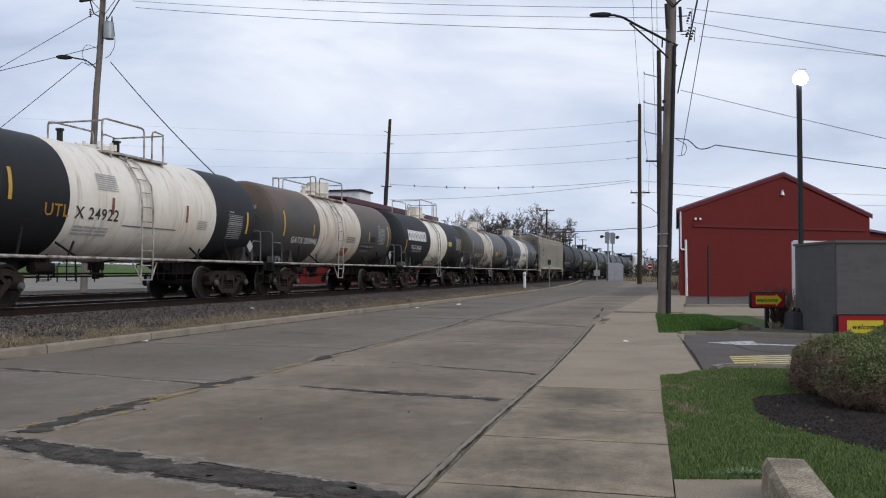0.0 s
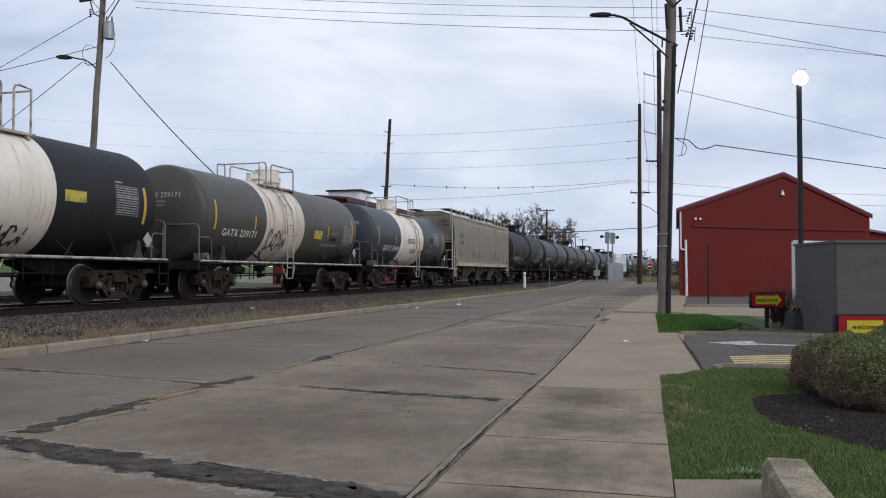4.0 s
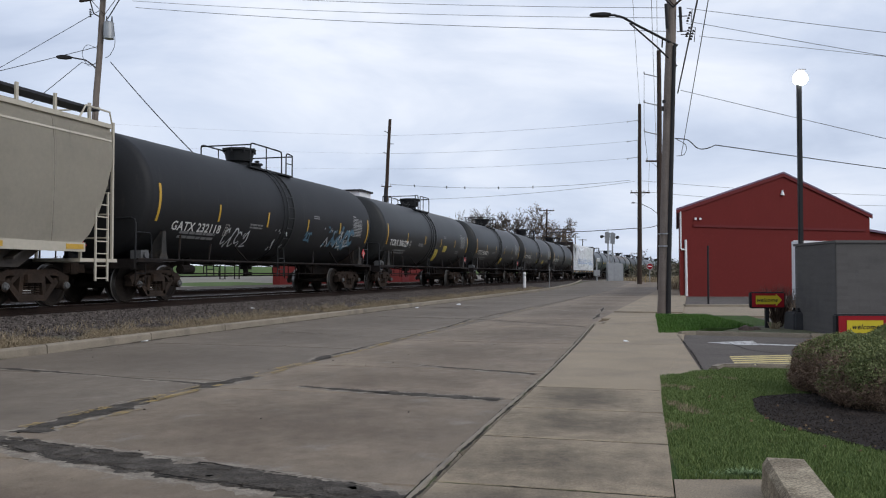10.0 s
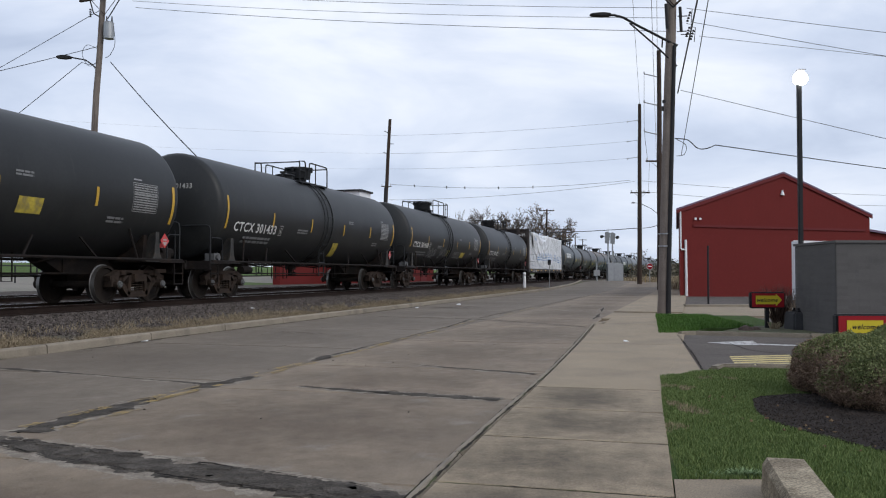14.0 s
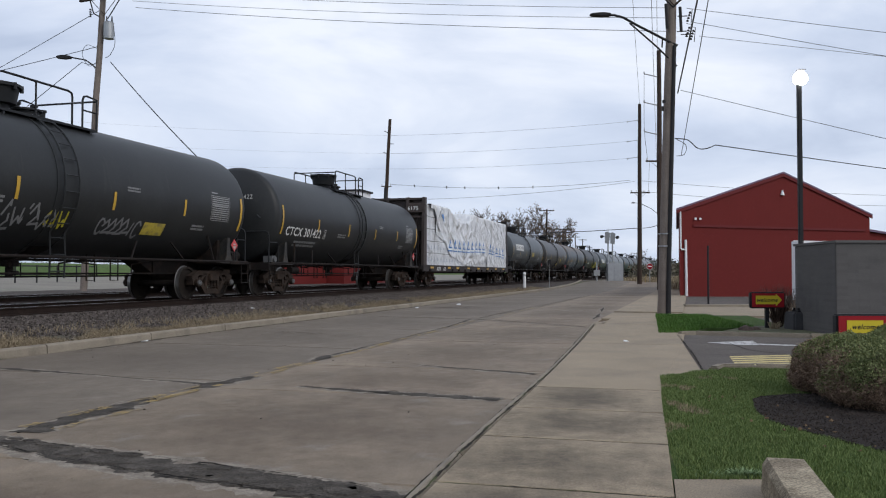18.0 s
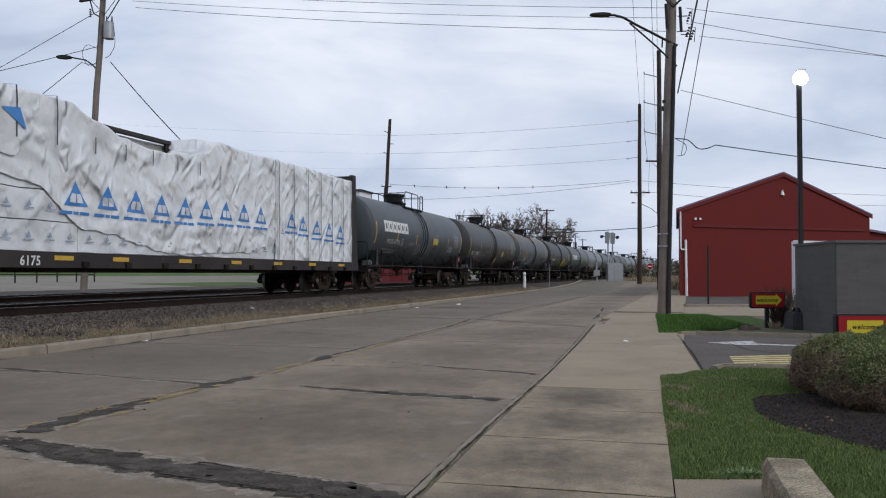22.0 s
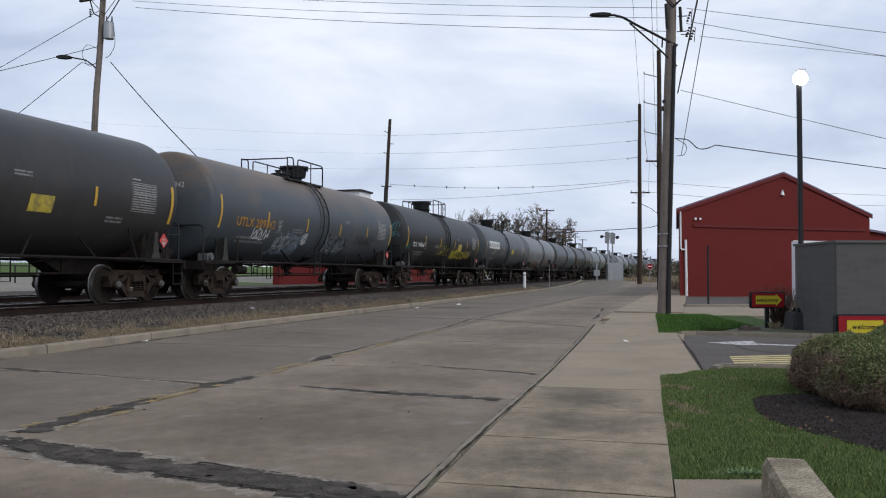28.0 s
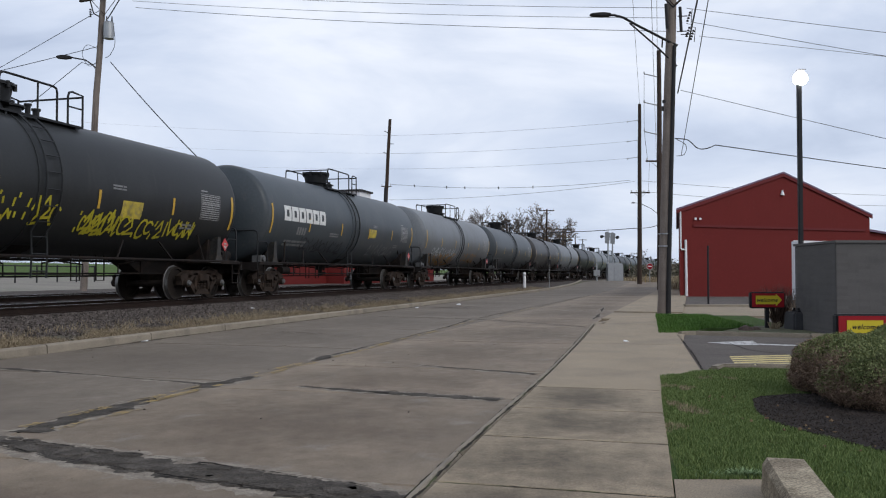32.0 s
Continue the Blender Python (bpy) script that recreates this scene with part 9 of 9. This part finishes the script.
tube(bm, [(0.25, 0, 5.9), (0.25, 0, 6.7)], 0.05, 6)
part("bell", bm, M_STEEL, sig)
cab = thing("signal_cabinet", pose(21.6, 108, 0.42), "pale grey metal signal cabinet beside the crossing", "cabinet")
bm = bmesh.new()
prism(bm, [(-0.95, -0.2), (0.95, -0.2), (0.95, 1.9), (0.85, 2.15), (0.35, 2.3), (-0.85, 2.3), (-0.95, 2.2)], -0.6, 0.6, lambda u, v, t: Vector((u, t, v)))
part("body", bm, M_STEEL, cab)
bm = bmesh.new()
box(bm, -0.15, 0.75, -0.63, -0.6, 0.1, 1.9)
part("door", bm, M_STEEL, cab)
gm = thing("gate_mechanism", pose(18.6, 104, 0.4), "small grey crossing gate mechanism on a post", "signal")
bm = bmesh.new()
tube(bm, [(0, 0, -0.2), (0, 0, 2.4)], 0.09, 8)
part("mast", bm, M_STEEL, gm)
bm = bmesh.new()
box(bm, -0.35, 0.35, -0.25, 0.25, 0.7, 1.4)
part("housing", bm, M_STEEL, gm)

stop = thing("stop_sign", pose(22.88, 95, 0.35), "red octagonal stop sign on a thin post", "sign")
bm = bmesh.new()
tube(bm, [(0, 0.05, -0.2), (0, 0.05, 2.2)], 0.04, 6)
part("post", bm, M_STEEL, stop)
bm = bmesh.new()
prism(bm, [(0.36 * math.cos(math.pi / 8 + k * math.pi / 4), 1.8 + 0.36 * math.sin(math.pi / 8 + k * math.pi / 4)) for k in range(8)], 0.0, 0.03, lambda u, v, t: Vector((u, t, v)))
part("plate", bm, M_WHITE, stop)
bm = bmesh.new()
prism(bm, [(0.33 * math.cos(math.pi / 8 + k * math.pi / 4), 1.8 + 0.33 * math.sin(math.pi / 8 + k * math.pi / 4)) for k in range(8)], -0.008, -0.002, lambda u, v, t: Vector((u, t, v)))
part("face", bm, M_SIGNRED, stop)
bm = bmesh.new()
box(bm, -0.20, 0.20, -0.014, -0.010, 1.75, 1.85)
part("word_bar", bm, M_WHITE, stop)
yp = thing("marker_post", pose(22.1, 94, 0.3), "short yellow marker post in the weeds", "post")
bm = bmesh.new()
tube(bm, [(0, 0, -0.2), (0.12, 0, 0.95)], 0.05, 6)
part("shaft", bm, M_YELLOW, yp)

# ---- behind the track: fence, sheds and a long red building ----
fence = thing("pipe_fence", pose(0, 0, 0), "low black pipe fence beyond the tracks", "fence")
for k in range(36):
    s, w = -14 + k * 1.9, 26.0
    bm = bmesh.new()
    p = plan(s, w, ground_z(s, w))
    tube(bm, [p - Vector((0, 0, 0.1)), p + Vector((0, 0, 1.15))], 0.05, 6)
    part("post", bm, M_DARKSTEEL, fence)
for z in (0.55, 1.1):
    for a, b in ((-14, 20), (20, 52.5)):
        bar_part("pipe", fence, plan(a, 26.0, 0.73 + z), plan(b, 26.0, 0.73 + z), 0.045, M_DARKSTEEL)
M_MAROON = mat("maroon_roof", (0.085, 0.022, 0.028), 0.6, var=0.12, scale=0.5, fine=5)
shed = thing("long_red_building", LINE @ pose(69, 13.6, 0.45), "long red building with a maroon roof behind the tracks", "building")
bm = bmesh.new()
box(bm, 0, 28, 0, 5, -0.3, 7.4)
part("wall", bm, M_RED, shed)
for y0, y1, z0, z1 in ((-0.4, 2.5, 7.3, 7.55), (2.5, 5.4, 7.55, 7.3)):
    bm = bmesh.new()
    prism(bm, [(y0, z0), (y1, z1), (y1, z1 + 0.18), (y0, z0 + 0.18)], -0.4, 28.4, lambda u, v, t: Vector((t, u, v)))
    part("roof_slope", bm, M_MAROON, shed, "maroon metal roof slope")
bm = bmesh.new()
box(bm, -0.42, 28.42, -0.46, -0.40, 7.05, 7.5)
part("fascia", bm, M_MAROON, shed, "maroon roof edge board")
for k in range(4):
    bm = bmesh.new()
    box(bm, 3 + k * 6.5, 5.4 + k * 6.5, -0.05, 0.0, 0.0, 2.6)
    part("dock_door", bm, M_REDTRIM, shed)
bm = bmesh.new()
box(bm, 7.4, 10.4, 1.4, 4.6, 7.3, 8.75)
attic = part("attic_block", bm, M_WHITE, shed, "small white flat-roofed block on the roof")
bm = bmesh.new()
box(bm, 7.2, 10.6, 1.2, 4.8, 8.754, 8.90)
part("roof_edge", bm, M_DARKSTEEL, attic, "dark flat roof edge")

dock = thing("loading_dock", LINE @ pose(60, 15.2, 0.45), "low red loading dock wall beside the tracks", "wall")
bm = bmesh.new()
box(bm, 0, 8.98, 0, 0.6, -0.3, 1.55)
part("wall", bm, M_RED, dock)
bm = bmesh.new()
box(bm, -0.1, 8.98, -0.1, 0.7, 1.554, 1.68)
part("cap", bm, M_REDTRIM, dock)

# ---- trees ----
M_BARK = mat("bare_tree_bark", (0.125, 0.105, 0.090), 0.95, var=0.2, scale=2, fine=20, spec=0.1)
M_BROWNLEAF = island_mat("brown_autumn_leaf", (0.12, 0.065, 0.03), (0.27, 0.16, 0.08))
M_EVER = island_mat("far_evergreen_leaf", (0.030, 0.042, 0.020), (0.085, 0.095, 0.05))


def tree(m, h, seed, leaf_count, label, spread=1.0, leaf_mat=None, depth=5):
    """A trunk that forks into limbs and fine twigs, with what leaves it still has."""
    tr = thing("tree", m, label, "tree", "trees")
    rt = random.Random(seed)
    wood, twig = bmesh.new(), bmesh.new()
    tips = []

    def grow(p, d, length, r, level):
        pts, rad = [p], [r]
        n = 3
        for i in range(n):
            d = (d + Vector((rt.gauss(0, 0.13), rt.gauss(0, 0.13), rt.gauss(0.05, 0.08)))).normalized()
            p = p + d * length / n
            pts.append(p)
            rad.append(r * (1 - 0.35 * (i + 1) / n))
        tube(wood if level < 2 else twig, pts, rad, 8 if level < 2 else 4, caps=False)
        if level >= depth:
            tips.append(p)
            return
        for k in range(3 if level else 5):
            a = rt.uniform(0, 6.28)
            u, v = ring_basis(d)
            tilt = rt.uniform(0.35, 0.85) * spread
            nd = (d * math.cos(tilt) + (u * math.cos(a) + v * math.sin(a)) * math.sin(tilt)).normalized()
            q = pts[rt.choice((1, 2, 3, 3))] if level else pts[rt.choice((2, 3, 3))]
            grow(q, nd, length * rt.uniform(0.58, 0.82), max(rad[-1] * 0.64, 0.032), level + 1)
        if level >= 2:
            tips.append(p)
    grow(Vector((0, 0, -0.2)), Vector((0, 0, 1)), h * 0.30, h * 0.022, 0)
    part("trunk", wood, M_BARK, tr, smooth=60)
    ob = part("twig_crown", twig, M_BARK, tr)
    tagged(ob, "fine bare twigs", kind="stuff")
    if leaf_count:
        rng = np.random.default_rng(seed)
        c = np.array([tuple(rt.choice(tips)) for _ in range(leaf_count)]) + rng.normal(0, 0.18, (leaf_count, 3))
        v, f = leaves(rng, c, np.zeros_like(c), 0.16, 0.7)
        ob = new("crown", raw_mesh("crown", v, f, leaf_mat or M_BROWNLEAF))
        ob.parent = tr
        tagged(ob, "thin brown leaves left on the twigs", kind="stuff")
    return tr


tree(pose(8.4, 130, 0.4), 13.6, 11, 0, "bare grey leafless tree behind the train", 1.15, depth=6)
tree(pose(6.4, 134, 0.4, 0, 0, 70), 13.0, 12, 0, "bare grey leafless tree behind the train", 1.15, depth=6)
tree(pose(11.0, 138, 0.4, 0, 0, 140), 13.8, 13, 0, "bare grey leafless tree behind the train", 1.15, depth=6)
tree(pose(16.4, 132, 0.4, 0, 0, 20), 13.6, 14, 1500, "half-bare tree with brown autumn leaves", 1.1, depth=6)
tree(pose(13.4, 145, 0.4, 0, 0, 60), 12.0, 16, 0, "bare brown tree behind the train", 1.1, depth=6)
tree(pose(18.6, 140, 0.4, 0, 0, 200), 10.5, 15, 250, "half-bare tree with a few brown leaves", 1.0)


def thicket(s0, x0, x1, y, h, seed, label, n=5000, material=None):
    """A far bank of brush and trees, too fine to tell apart."""
    rng = np.random.default_rng(seed)
    x = rng.uniform(x0, x1, n)
    env = np.array([h * (0.6 + 0.45 * noise.noise(Vector((v * 0.16 + seed, 0, 0))) + 0.25 * noise.noise(Vector((v * 0.6, seed, 0)))) for v in x])
    z = rng.uniform(0, 1, n) ** 0.8 * env
    c = np.stack([x, y + rng.normal(0, 3, n), z + s0], 1)
    v, f = leaves(rng, c, np.zeros_like(c), 0.55, 0.5)
    ob = new("thicket", raw_mesh("thicket", v, f, material or M_EVER))
    return tagged(ob, label, "thicket", kind="stuff")


thicket(0.3, 52, 140, 215, 7.0, 1, "far bank of brown and green brush", 9000)
thicket(0.3, 30, 200, 260, 10.0, 2, "far line of bare woodland", 14000, island_mat("far_bare_wood", (0.09, 0.08, 0.075), (0.17, 0.155, 0.15)))
thicket(0.3, 28.6, 35.5, 127, 3.6, 3, "bare brown and green brush beyond the crossing", 1900, island_mat("brown_brush", (0.075, 0.062, 0.045), (0.21, 0.185, 0.14)))
thicket(1.0, -260, 20, 330, 11.0, 4, "far line of bare woodland behind the tracks", 14000, island_mat("far_pale_wood", (0.10, 0.09, 0.085), (0.18, 0.165, 0.155)))
pts = []
for k in range(9000):
    s = rg.uniform(70, 118)
    w = rg.uniform(-22, -13.2)
    pts.append(tuple(plan(s, w, ground_z(s, w))))
for k in range(5200):
    pts.append((rg.uniform(22.7, 33.0), rg.uniform(96.5, 112.0), 0.32))
blades("weeds", pts, 0.55, 0.05, M_STRAW, "tall dry weeds by the crossing", 6, 0.5)

motions()
